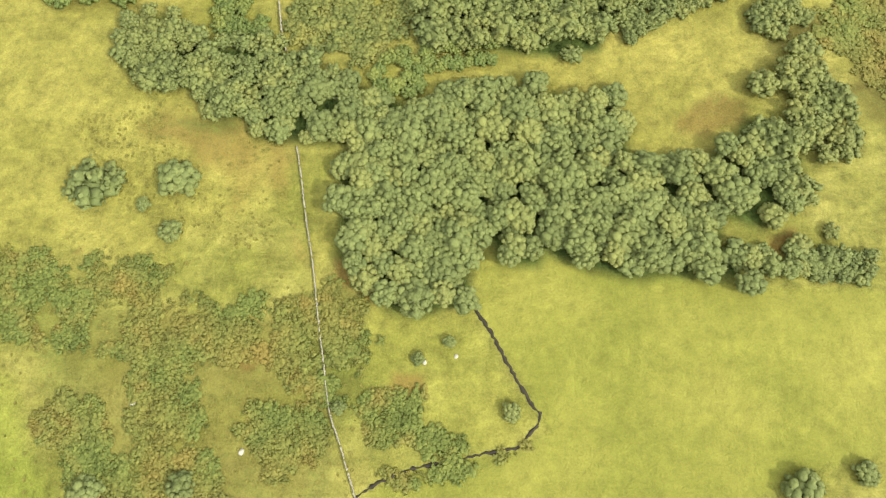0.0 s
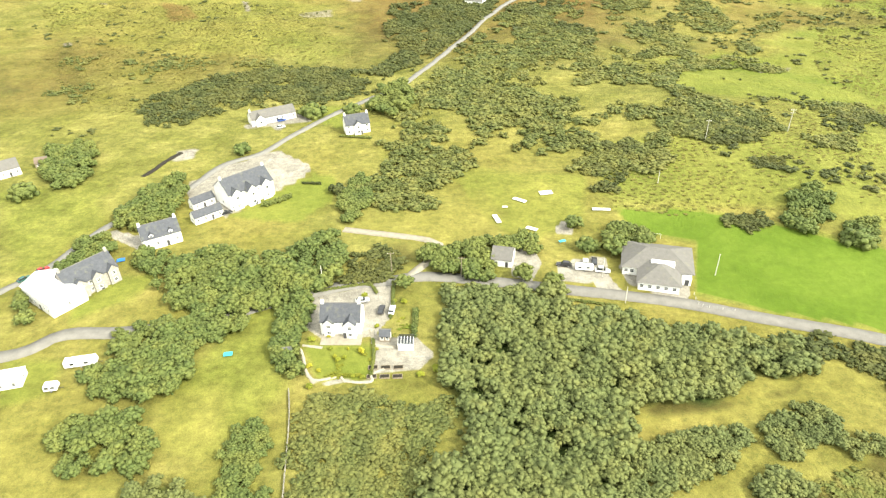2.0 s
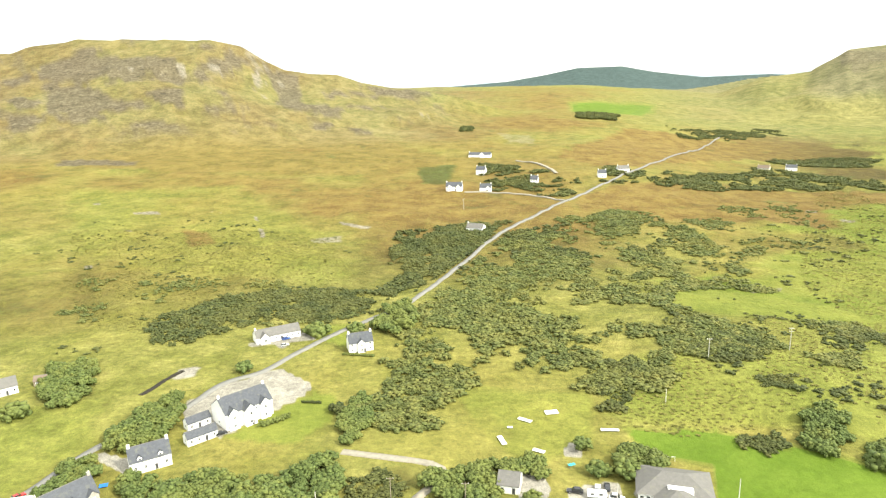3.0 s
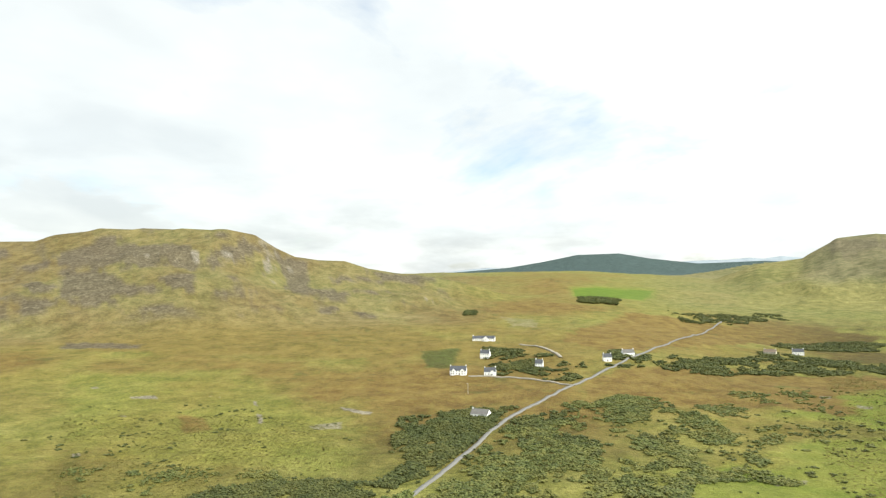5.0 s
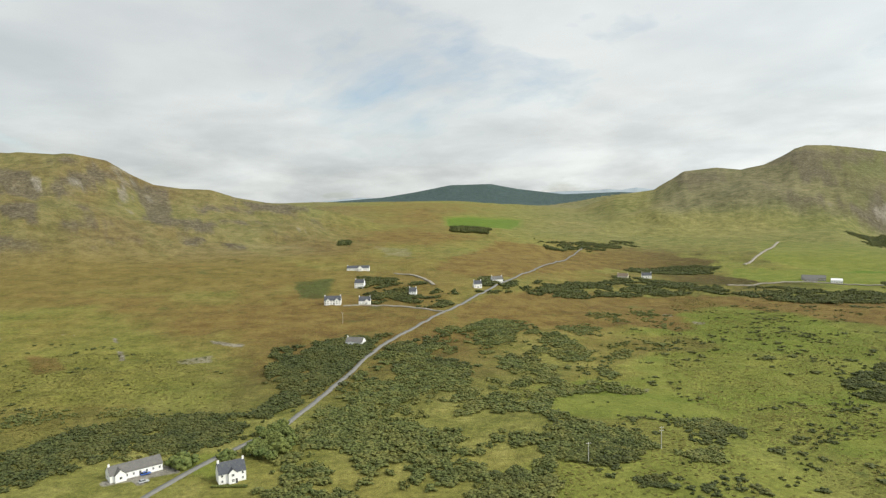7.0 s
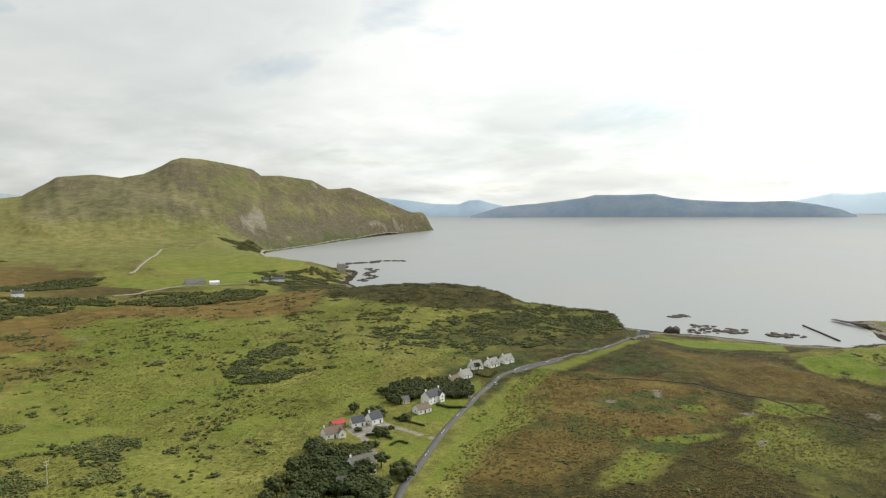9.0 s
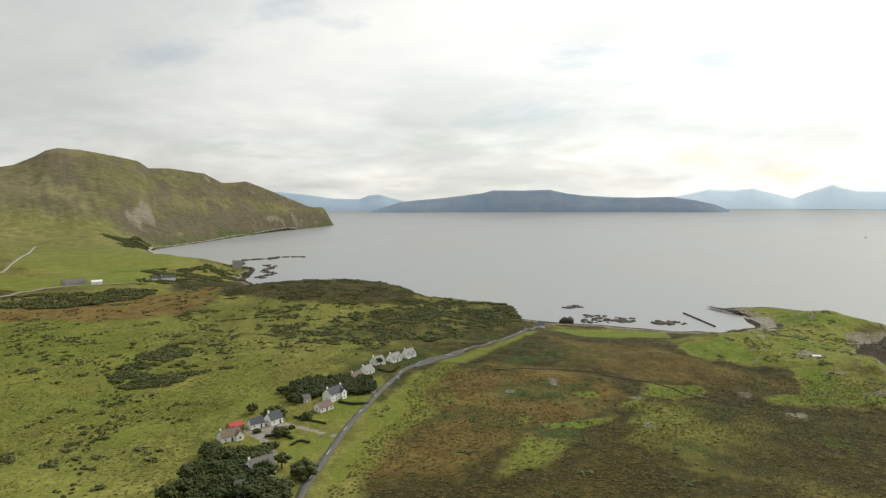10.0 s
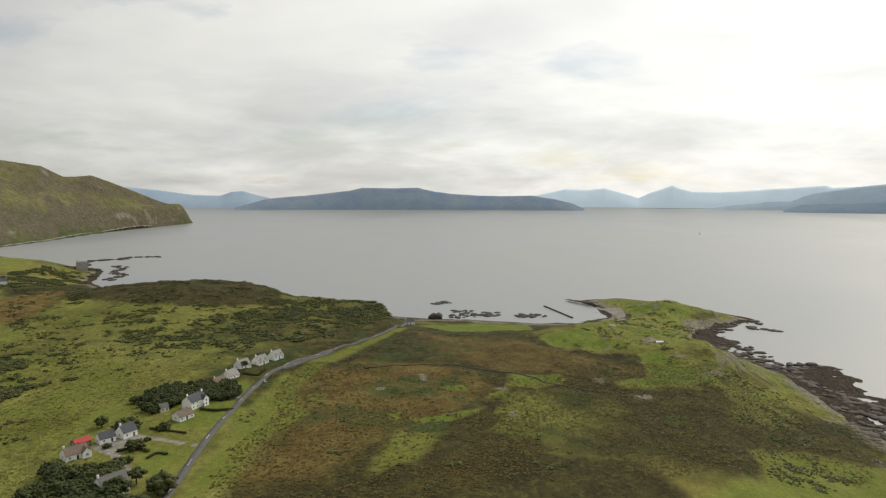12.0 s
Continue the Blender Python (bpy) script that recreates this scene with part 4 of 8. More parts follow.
cover("crag", 0.95, 6, 14, [(-672, 1272), (-598, 1260), (-549, 1252), (-564, 1188), (-609, 1180)])
cover("crag", 0.95, 6, 14, [(-252.1, 1144), (-214.4, 1167), (-208.6, 1135), (-233.8, 1122)])
cover("crag", 0.95, 6, 14, [(-182.7, 1148), (-133.4, 1150), (-136.6, 1118), (-172.8, 1129)])
cover("rock", 0.75, 4, 8, [(-531, 1281), (-508, 1286), (-493, 1254), (-514, 1258)])
cover("rock", 0.75, 4, 8, [(-469, 1292), (-452, 1311), (-441, 1273), (-458, 1267)])
cover("rock", 0.75, 4, 8, [(-619, 1228), (-577, 1248), (-571, 1234), (-603, 1209)])
cover("heath", 1, 3, 4, [(504, 131.7), (627, 115.7), (581, 6.9), (508, 0.2), (500, -61.6), (469, -73.7), (438, -70.6), (431, -38.9), (431, 14.2), (449, 55.1), (433, 113)])
cover("scrub", 0.36, 6, 8, [(382, 18.1), (418, -23.1), (414, -44.7), (415, -86), (356, -74.3), (324, 20)])
cover("lush", 0.95, 2, 3, [(561, 2.5), (582, -39.1), (537, -56.8), (507, -72.6), (522, -39.2), (520, -9.3)])
cover("lush", 0.95, 2, 3, [(606, -86), (687, -140), (583, -117), (569, -84.8)])
cover("lush", 0.95, 2, 3, [(501, -71.8), (502, -91.5), (468, -100.8), (462, -116.7), (431, -119.7), (424, -94.4), (417, -76.9), (419, -45.1), (439, -72.1), (464, -77.6)])
cover("lush", 0.95, 2, 3, [(405, 20.9), (429, 10.9), (440, -14.7), (422, -17.3), (400, 1)])
cover("lush", 0.95, 2, 3, [(394, 60.9), (401, 45.8), (386, 42.5), (390, 57.1)])
cover("lush", 0.95, 2, 3, [(386, 30.2), (401, 16.1), (379, 20.9), (375, 32.3)])
cover("lush", 0.95, 2, 3, [(339, 82.5), (342, 75.8), (331, 73.4), (329, 78.7)])
cover("lush", 0.95, 2, 3, [(334, 68.2), (344, 51.6), (361, 31), (349, 32.7), (333, 44.5), (327, 62.7)])
cover("lush", 0.95, 2, 3, [(872, -111), (786, -146.4), (789, -182), (761, -166.3), (751, -128.1), (777, -107.3)])
cover("lush", 0.95, 2, 3, [(640, 118.3), (717, 14), (606, 7.3), (599, 81.2)])
cover("rock", 0.9, 2, 3, [(417, 80.2), (423, 74.3), (404, 70), (403, 75.7)])
cover("rock", 0.9, 2, 3, [(397, -57.8), (402, -67.7), (391, -66.1), (388, -57.8)])
cover("rock", 0.9, 2, 3, [(388, 101.4), (386, 94), (380, 93.3), (380, 99.3)])
cover("rock", 0.9, 2, 3, [(397, 28.1), (403, 19.2), (392, 18.7), (391, 26.1)])
cover("rock", 0.9, 2, 3, [(352, 16.5), (356, 12.7), (348, 11.6), (346, 14.9)])
cover("rock", 0.9, 2, 3, [(738, -154.6), (758, -172.9), (753, -192.6), (737, -184.2), (696, -152.6)])
cover("rock", 0.9, 2, 3, [(557, -84.9), (557, -104.8), (525, -97.2), (533, -83.1)])
cover("rock", 0.9, 2, 3, [(452, -106), (467, -126.6), (457, -124), (444, -105.6)])
cover("rock", 0.9, 2, 3, [(430, -34.3), (431, -43.4), (418, -41.4), (420, -35.1)])
cover("rock", 0.9, 2, 3, [(494, -93.5), (492, -105.6), (486, -104.4), (489, -92.6)])
cover("pale", 0.95, 1.5, 1, [(856, -62.7), (833, -100.8), (766, -100.7), (623, -70.5), (783, -91.1), (820, -82.7)])
cover("pale", 0.95, 1.5, 1, [(617, -64.7), (613, -71.6), (606, -69.8), (607, -62.7)])
cover("lush", 1, 3, 2, [(621, 919), (660, 983), (729, 912), (740, 790), (724, 759), (668, 807), (630, 864)])
cover("straw", 0.45, 3, 2, [(621, 919), (660, 983), (729, 912), (740, 790), (724, 759), (668, 807), (630, 864)])
cover("lush", 1, 3, 2, [(908, 854), (1140, 1048), (1276, 1107), (1129, 963), (916, 828)])
cover("straw", 0.6, 3, 2, [(908, 854), (1140, 1048), (1276, 1107), (1129, 963), (916, 828)])
cover("straw", 0.85, 25, 25, [(669, 1579), (822, 1820), (942, 1805), (1079, 1739), (1170, 1627), (1114, 1417), (943, 1413), (815, 1535)])
cover("lush", 0.9, 12, 10, [(306, 1759), (417, 1840), (558, 1820), (486, 1587), (278, 1494)])
cover("heath", 0.95, 15, 18, [(136, 861), (334, 1248), (471, 1219), (650, 1226), (714, 1072), (634, 1026), (451, 1003), (320, 889), (184, 756)])
cover("heath", 0.95, 12, 16, [(124, 624), (188, 712), (278, 723), (416, 728), (539, 676), (624, 589), (822, 628), (526, 464), (469, 529), (320, 522), (264, 556), (196, 551), (138, 529)])
cover("rust", 0.9, 12, 16, [(124, 624), (188, 712), (278, 723), (416, 728), (539, 676), (624, 589), (822, 628), (526, 464), (469, 529), (320, 522), (264, 556), (196, 551), (138, 529)])
cover("lush", 0.9, 8, 12, [(349, 612), (428, 644), (458, 554), (445, 468), (402, 401), (337, 374), (258, 325), (184, 339), (139, 367), (120, 384), (153, 405), (203, 389), (296, 416), (306, 498)])
cover("lush", 0.85, 6, 8, [(318, 281), (397, 315), (434, 309), (380, 256), (332, 246), (281, 235), (243, 247), (218, 256), (249, 282)])
cover("crag", 0.9, 12, 30, [(1386, 1669), (1523, 1621), (1734, 1635), (2252, 1782), (2538, 1713), (2897, 1723), (2772, 1710), (2040, 1643), (1526, 1516), (1457, 1526)])
cover("scrub", 0.6, 20, 40, [(1379, 1603), (1537, 1608), (1906, 1675), (2336, 1723), (2283, 1684), (1794, 1577), (1520, 1510), (1438, 1506)])
cover("crag", 0.7, 12, 30, [(2062, 1875), (2437, 1928), (2516, 1855), (2251, 1845), (2025, 1810)])
cover("crag", 0.7, 12, 30, [(1591, 2166), (1681, 2129), (1783, 2067), (1976, 2064), (1797, 1944), (1582, 1970)])
cover("crag", 0.6, 12, 30, [(1228, 2212), (1316, 2236), (1437, 2183), (1358, 2027), (1220, 2037)])
cover("rock", 0.9, 8, 14, [(1530, 1601), (1667, 1699), (1707, 1688), (1685, 1616), (1554, 1570)])
cover("rock", 0.7, 6, 12, [(1402, 1658), (1453, 1659), (1455, 1618), (1388, 1613)])
cover("rock", 0.7, 6, 12, [(2366, 1714), (2466, 1725), (2507, 1707), (2402, 1695)])
cover("heath", 0.55, 5, 7, [(-73.2, 65.2), (-58.4, 70.7), (-44.2, 66.4), (-39.1, 59.7), (-40.2, 45.9), (-45.1, 41.2), (-48.8, 53.3), (-65.4, 57.2)])
cover("heath", 0.5, 4, 6, [(-39.9, 61.0), (-33.9, 61.0), (-29.0, 41.1), (-26.3, 30.1), (-30.7, 31.1), (-37.9, 45.9)])
cover("heath", 0.6, 2, 4, [(43.1, 65.9), (54.5, 70.0), (60.2, 68.6), (59.1, 63.2), (51.4, 59.3), (43.5, 60.6)])
cover("heath", 0.6, 2, 4, [(69.6, 84.4), (78.5, 90.6), (85.2, 96.9), (86.1, 90.5), (79.5, 84.4)])
cover("heath", 0.55, 3, 6, [(82.2, 95.3), (100.6, 101.8), (88.9, 63.0), (85.3, 65.7), (83.2, 79.8)])
cover("heath", 0.6, 2, 4, [(42.9, 111.6), (49.4, 115.5), (69.4, 115.3), (79.3, 119.2), (90.2, 121.2), (85.0, 115.1), (66.8, 111.4), (47.7, 107.8)])
cover("heath", 0.5, 4, 6, [(-35.4, 185.4), (-16.6, 192.0), (-8.5, 178.0), (-19.0, 168.7), (-33.5, 169.0)])
cover("scrub", 0.5, 3, 6, [(-60.7, 63.8), (-57.6, 66.5), (-46.5, 65.1), (-44.9, 62.3), (-53.0, 61.1)])
for wood in (UPPER_WOOD, BELT_WOOD, LOWER_WOOD):
    cover("scrub", 0.9, 3, 2, wood)
build_ground()
build_sea()
# the blue and grey tints are distance haze, painted in and glowing
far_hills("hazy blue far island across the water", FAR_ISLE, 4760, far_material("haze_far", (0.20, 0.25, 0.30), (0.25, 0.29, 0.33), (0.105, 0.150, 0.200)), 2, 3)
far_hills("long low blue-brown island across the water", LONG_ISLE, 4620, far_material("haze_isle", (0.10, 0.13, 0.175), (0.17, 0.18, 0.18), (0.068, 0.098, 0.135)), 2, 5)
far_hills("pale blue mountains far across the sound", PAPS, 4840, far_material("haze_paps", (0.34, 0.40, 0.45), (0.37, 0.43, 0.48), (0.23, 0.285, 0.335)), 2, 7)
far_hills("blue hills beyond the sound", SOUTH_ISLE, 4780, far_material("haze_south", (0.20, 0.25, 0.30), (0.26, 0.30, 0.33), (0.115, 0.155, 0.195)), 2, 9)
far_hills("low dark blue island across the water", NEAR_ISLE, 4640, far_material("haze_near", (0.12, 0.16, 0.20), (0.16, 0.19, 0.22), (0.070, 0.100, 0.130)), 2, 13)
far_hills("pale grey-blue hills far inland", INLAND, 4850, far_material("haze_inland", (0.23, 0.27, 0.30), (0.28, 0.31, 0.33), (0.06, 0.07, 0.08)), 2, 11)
# ---- building blocks ----
rng = np.random.RandomState(4)


def ground_at(x, y):
    return float(height(np.array([x], float), np.array([y], float))[0])


def thing(name, label, category, x=0.0, y=0.0, z=None, turn=0.0, group=""):
    """An Empty on the ground that carries the parts of one thing."""
    ob = new(name)
    ob.empty_display_size = 0.5
    ob.matrix_basis = pose(x, y, ground_at(x, y) if z is None else z, 0, 0, turn)
    return tagged(ob, label, category, group)


def part(name, bm, material, parent, label=""):
    """Links a bmesh, or a mesh already made, as one part of a thing."""
    if isinstance(bm, bmesh.types.BMesh):
        me = bpy.data.meshes.new(name)
        bm.to_mesh(me)
        bm.free()
        me.materials.append(material)
    else:
        me = bm
    ob = new(name, me)
    ob.parent = parent
    if label:
        ob["label"] = label
    return ob


def prism(bm, profile, lo, hi, axis="x"):
    """A profile drawn across an axis and drawn out along it. axis x: points are (y, z); axis y: (x, z); axis z: (x, y)."""
    put = {"x": lambda p, s: (s, p[0], p[1]), "y": lambda p, s: (p[0], s, p[1]), "z": lambda p, s: (p[0], p[1], s)}[axis]
    a, b = [bm.verts.new(put(p, lo)) for p in profile], [bm.verts.new(put(p, hi)) for p in profile]
    n = len(profile)
    faces = [bm.faces.new(a), bm.faces.new(b[::-1])]
    faces += [bm.faces.new((a[i], b[i], b[(i + 1) % n], a[(i + 1) % n])) for i in range(n)]
    bmesh.ops.recalc_face_normals(bm, faces=faces)
    return bm


def block(x0, x1, y0, y1, z0, z1, bevel=0.0):
    bm = prism(bmesh.new(), [(x0, y0), (x1, y0), (x1, y1), (x0, y1)], z0, z1, "z")
    if bevel:
        bmesh.ops.bevel(bm, geom=bm.edges[:], offset=bevel, segments=2, affect="EDGES", profile=0.6)
    return bm


def tube(bm, p, q, r0, r1, sides=7):
    p, q = Vector(p), Vector(q)
    turn = (q - p).to_track_quat("Z", "Y").to_matrix()
    ring = [turn @ Vector((math.cos(k * 2 * math.pi / sides), math.sin(k * 2 * math.pi / sides), 0)) for k in range(sides)]
    a, b = [bm.verts.new(p + v * r0) for v in ring], [bm.verts.new(q + v * r1) for v in ring]
    for k in range(sides):
        bm.faces.new((a[k], a[(k + 1) % sides], b[(k + 1) % sides], b[k]))
    bm.faces.new(a[::-1])
    bm.faces.new(b)
    return bm


def quads_mesh(name, verts, quads, material, smooth=False):
    """A mesh from many quads at once."""
    me = bpy.data.meshes.new(name)
    me.vertices.add(len(verts))
    me.vertices.foreach_set("co", np.asarray(verts, np.float32).ravel())
    me.loops.add(len(quads) * 4)
    me.loops.foreach_set("vertex_index", np.asarray(quads, np.int32).ravel())
    me.polygons.add(len(quads))
    me.polygons.foreach_set("loop_start", np.arange(len(quads), dtype=np.int32) * 4)
    if smooth:
        me.polygons.foreach_set("use_smooth", np.ones(len(quads), bool))
    me.update(calc_edges=True)
    me.materials.append(material)
    return me


# ---- plants ----
def leaf_material(name, deep, light, warm, share=0.25, single=False):
    """Leaves that vary from spray to spray and from plant to plant."""
    m = Nodes(name, 0.75, 0.2)
    k = 3.2 if single else 1.0
    plant = m.piece() if single else m.span(m.noise(0.16, 2), 0.3, 0.7)
    tone = m.calc("ADD", m.calc("MULTIPLY", m.island(), 0.45), m.calc("MULTIPLY", m.noise(0.9 * k, 3), 0.55))
    c = m.mix(m.span(tone, 0.2, 0.8), deep, light)
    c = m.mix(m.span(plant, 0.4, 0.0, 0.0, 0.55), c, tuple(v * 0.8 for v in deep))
    c = m.mix(m.calc("MULTIPLY", m.span(plant, 0.55, 1.0), share), c, warm)
    c = m.mix(m.calc("MULTIPLY", m.span(m.noise(0.05, 3), 0.45, 0.65), 0.4), c, warm)
    # shade of the gaps between leaves, painted as dark specks
    leaf_gap = m.noise(2.6 * k, 5, 0.7)
    c = m.mix(m.calc("MULTIPLY", m.span(leaf_gap, 0.50, 0.36), 0.40 if single else 0.35), c, tuple(v * 0.45 for v in deep))
    return m.done(c, leaf_gap, 0.6, 0.3)


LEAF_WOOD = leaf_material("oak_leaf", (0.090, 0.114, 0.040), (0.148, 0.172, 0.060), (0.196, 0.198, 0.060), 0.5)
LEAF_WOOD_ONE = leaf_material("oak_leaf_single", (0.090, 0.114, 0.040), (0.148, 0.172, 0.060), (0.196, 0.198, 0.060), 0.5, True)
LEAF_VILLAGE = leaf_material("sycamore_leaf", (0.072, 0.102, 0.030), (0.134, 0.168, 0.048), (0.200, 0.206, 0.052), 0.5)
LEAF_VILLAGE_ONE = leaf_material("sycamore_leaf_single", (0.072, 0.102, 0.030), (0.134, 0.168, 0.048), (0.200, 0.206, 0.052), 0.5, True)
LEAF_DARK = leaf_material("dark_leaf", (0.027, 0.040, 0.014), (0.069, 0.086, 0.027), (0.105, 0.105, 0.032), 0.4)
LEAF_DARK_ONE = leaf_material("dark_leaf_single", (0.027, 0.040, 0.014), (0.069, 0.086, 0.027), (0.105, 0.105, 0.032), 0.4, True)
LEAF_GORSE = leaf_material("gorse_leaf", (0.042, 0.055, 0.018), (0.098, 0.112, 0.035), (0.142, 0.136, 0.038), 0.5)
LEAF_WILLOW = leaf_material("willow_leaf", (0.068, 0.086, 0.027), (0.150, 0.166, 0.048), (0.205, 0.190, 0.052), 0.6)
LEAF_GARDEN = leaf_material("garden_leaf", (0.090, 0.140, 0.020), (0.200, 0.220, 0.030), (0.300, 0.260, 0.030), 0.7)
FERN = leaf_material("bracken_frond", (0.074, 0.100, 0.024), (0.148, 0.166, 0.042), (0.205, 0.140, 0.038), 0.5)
BARK = plain("bark", (0.13, 0.11, 0.085), 0.3, 3.0, 0.9, bump=0.5)


def sphere_quads(cuts):
    """A ball of quads: a cube, cut and blown up."""
    verts, quads, seen = [], [], {}
    for axis in range(3):
        for side in (-1, 1):
            for i in range(cuts):
                for j in range(cuts):
                    ids = []
                    for di, dj in ((0, 0), (1, 0), (1, 1), (0, 1)):
                        p = [0, 0, 0]
                        p[axis], p[(axis + 1) % 3], p[(axis + 2) % 3] = side, (i + di) / cuts * 2 - 1, (j + dj) / cuts * 2 - 1
                        key = tuple(round(v, 4) for v in p)
                        if key not in seen:
                            seen[key] = len(verts)
                            verts.append(np.array(p) / np.linalg.norm(p))
                        ids.append(seen[key])
                    quads.append(ids if side > 0 else ids[::-1])
    return np.array(verts), np.array(quads)


def foliage(seed, lumps, leaves, size, cuts=3, flat=0.9, ball=1):
    """A crown one metre in radius: a dark heart, rounded boughs on it, leaf sprays over those. Base at z = -0.6."""
    r = np.random.RandomState(seed)
    heart, quads = sphere_quads(cuts)
    heart = heart * (0.50 + 0.25 * r.rand(len(heart), 1)) * np.array([1, 1, flat])
    verts, faces, n = [heart], [quads], len(heart)
    k = np.arange(lumps)
    up = np.clip(1 - 1.3 * (k + .5) / lumps + r.normal(size=lumps) * .06, -.4, 1)
    turn = k * 2.39996 + r.normal(size=lumps) * .35
    d = np.stack([np.sqrt(1 - up * up) * np.cos(turn), np.sqrt(1 - up * up) * np.sin(turn), up], 1)
    reach = 0.56 + 0.26 * r.rand(lumps, 1)
    centre, bough = d * reach * np.array([1, 1, flat]), (0.21 + 0.15 * r.rand(lumps)) * (20 / max(lumps, 10)) ** .36
    b0, bq = sphere_quads(ball)
    for c, b, out in zip(centre, bough, d):
        verts.append(c + b0 * b * (0.78 + 0.34 * r.rand(len(b0), 1)))
        faces.append(bq + n)
        n += len(b0)
        v = r.normal(size=(leaves, 3)) + out * 0.9
        v /= np.linalg.norm(v, axis=1)[:, None]
        p = c + v * b * (0.88 + 0.28 * r.rand(leaves, 1))
        nrm = v + r.normal(size=(leaves, 3)) * 0.35
        nrm /= np.linalg.norm(nrm, axis=1)[:, None]
        t = np.cross(nrm, r.normal(size=(leaves, 3)))
        t /= np.linalg.norm(t, axis=1)[:, None] + 1e-9
        s = np.cross(nrm, t)
        h = size * (0.6 + 0.8 * r.rand(leaves, 1))
        q = np.stack([p - t * h - s * h * .6, p + t * h * .8 - s * h * .9, p + t * h + s * h * .7, p - t * h * .7 + s * h], 1).reshape(-1, 3)
        verts.append(q)
        faces.append(np.arange(leaves * 4).reshape(-1, 4) + n)
        n += leaves * 4
    return np.vstack(verts), np.vstack(faces)


def trunk_mesh(seed):
    r = random.Random(seed)
    bm = bmesh.new()
    tube(bm, (0, 0, -0.06), (0.02, 0.01, 0.30), 0.045, 0.034)
    tube(bm, (0.02, 0.01, 0.29), (0.0, 0.03, 0.62), 0.034, 0.018)
    for k in range(5):
        a = k * 1.26 + r.random()
        tube(bm, (0.02, 0.01, 0.22 + 0.05 * k), (0.22 * math.cos(a), 0.22 * math.sin(a), 0.45 + 0.06 * k), 0.018, 0.007, 5)
    me = bpy.data.meshes.new("trunk")
    bm.to_mesh(me)
    bm.free()
    me.materials.append(BARK)
    return me


LEAVES = {"wood": LEAF_WOOD, "village": LEAF_VILLAGE, "garden": LEAF_VILLAGE, "dark": LEAF_DARK}
TREE_LABEL = {"wood": "broad olive-green tree in a dense wood", "village": "leafy green tree among the village houses", "garden": "leafy green tree at the field edge", "dark": "dark green tree beside the cottages"}
SINGLE = {"wood": LEAF_WOOD_ONE, "village": LEAF_VILLAGE_ONE, "garden": LEAF_VILLAGE_ONE, "dark": LEAF_DARK_ONE}
CROWNS = {k: [quads_mesh("crown", *foliage(s, 46, 9, 0.045, 3, .9, 2), mat, True) for s in range(4)] for k, mat in SINGLE.items()}
TRUNKS = [trunk_mesh(s) for s in range(3)]


TREES = []


def plant_tree(x, y, r, h, kind):
    """Notes a tree with a crown of radius r, h metres high."""
    TREES.append((x, y, r, h, kind))


def grow_trees(single=300):
    """Grows the noted trees: those closest to the eye each on its own, the rest as woodland."""
    order = sorted(TREES, key=lambda t: t[0] ** 2 + t[1] ** 2)
    near, rest = order[:single], order[single:]
    z = height(np.array([t[0] for t in order]), np.array([t[1] for t in order]))
    for (x, y, r, h, kind), zz in zip(near, z):
        k = rng.randint(1 << 16)
        ob = thing("tree", TREE_LABEL[kind], "tree", x, y, float(zz), rng.rand() * 360, "trees of the " + kind)
        trunk = part("trunk", TRUNKS[k % 3], BARK, ob)
        trunk.scale = (h * .9, h * .9, h)
        crown = part("crown", CROWNS[kind][k % 4], None, ob)
        tall = max(h * .42, r * .80)
        crown.location = (0, 0, h - tall * .9)
        crown.scale = (r * (.95 + .2 * rng.rand()), r * (.95 + .2 * rng.rand()), tall)
        crown.rotation_euler = (rng.rand() * .2 - .1, rng.rand() * .2 - .1, 0)
    for kind in LEAVES:
        verts, faces, n = [], [], 0
        for (x, y, r, h, k), zz in zip(rest, z[single:]):
            if k != kind:
                continue
            v, f = MID_CROWN[rng.randint(5)]
            a, tall = rng.rand() * 6.283, max(h * .42, r * .80)
            c, s = math.cos(a), math.sin(a)
            verts.append(np.stack([(v[:, 0] * c - v[:, 1] * s) * r * 1.05 + x, (v[:, 0] * s + v[:, 1] * c) * r * (.9 + .3 * rng.rand()) + y, v[:, 2] * tall + zz + h - tall * .9], 1))
            faces.append(f + n)
            n += len(v)
            t = np.array([(sx * .22, sy * .22, sz) for sz in (-.3, h * .7) for sx, sy in ((-1, -1), (1, -1), (1, 1), (-1, 1))]) + np.array([x, y, zz])
            verts.append(t)
            faces.append(np.array([(0, 1, 5, 4), (1, 2, 6, 5), (2, 3, 7, 6), (3, 0, 4, 7)]) + n)
            n += 8
        if verts:
            tagged(new("woodland", quads_mesh("woodland", np.vstack(verts), np.vstack(faces), LEAVES[kind], True)), WOOD_LABEL[kind], "woodland", kind="stuff")


WOOD_LABEL = {"wood": "dense olive-green broadleaf wood beside the road", "village": "mixed green trees sheltering the village houses", "garden": "green trees along the field edge", "dark": "dark green shelter trees round the cottages"}
MID_CROWN = [foliage(80 + s, 26, 6, 0.065, 2) for s in range(5)]


SHRUB = [quads_mesh("leaves", *foliage(140 + s, 16, 12, 0.09, 2, .9, 2), leaf_material("shrub_leaf", (0.13, 0.17, 0.022), (0.28, 0.29, 0.035), (0.42, 0.37, 0.04), 0.8, True)) for s in range(3)]


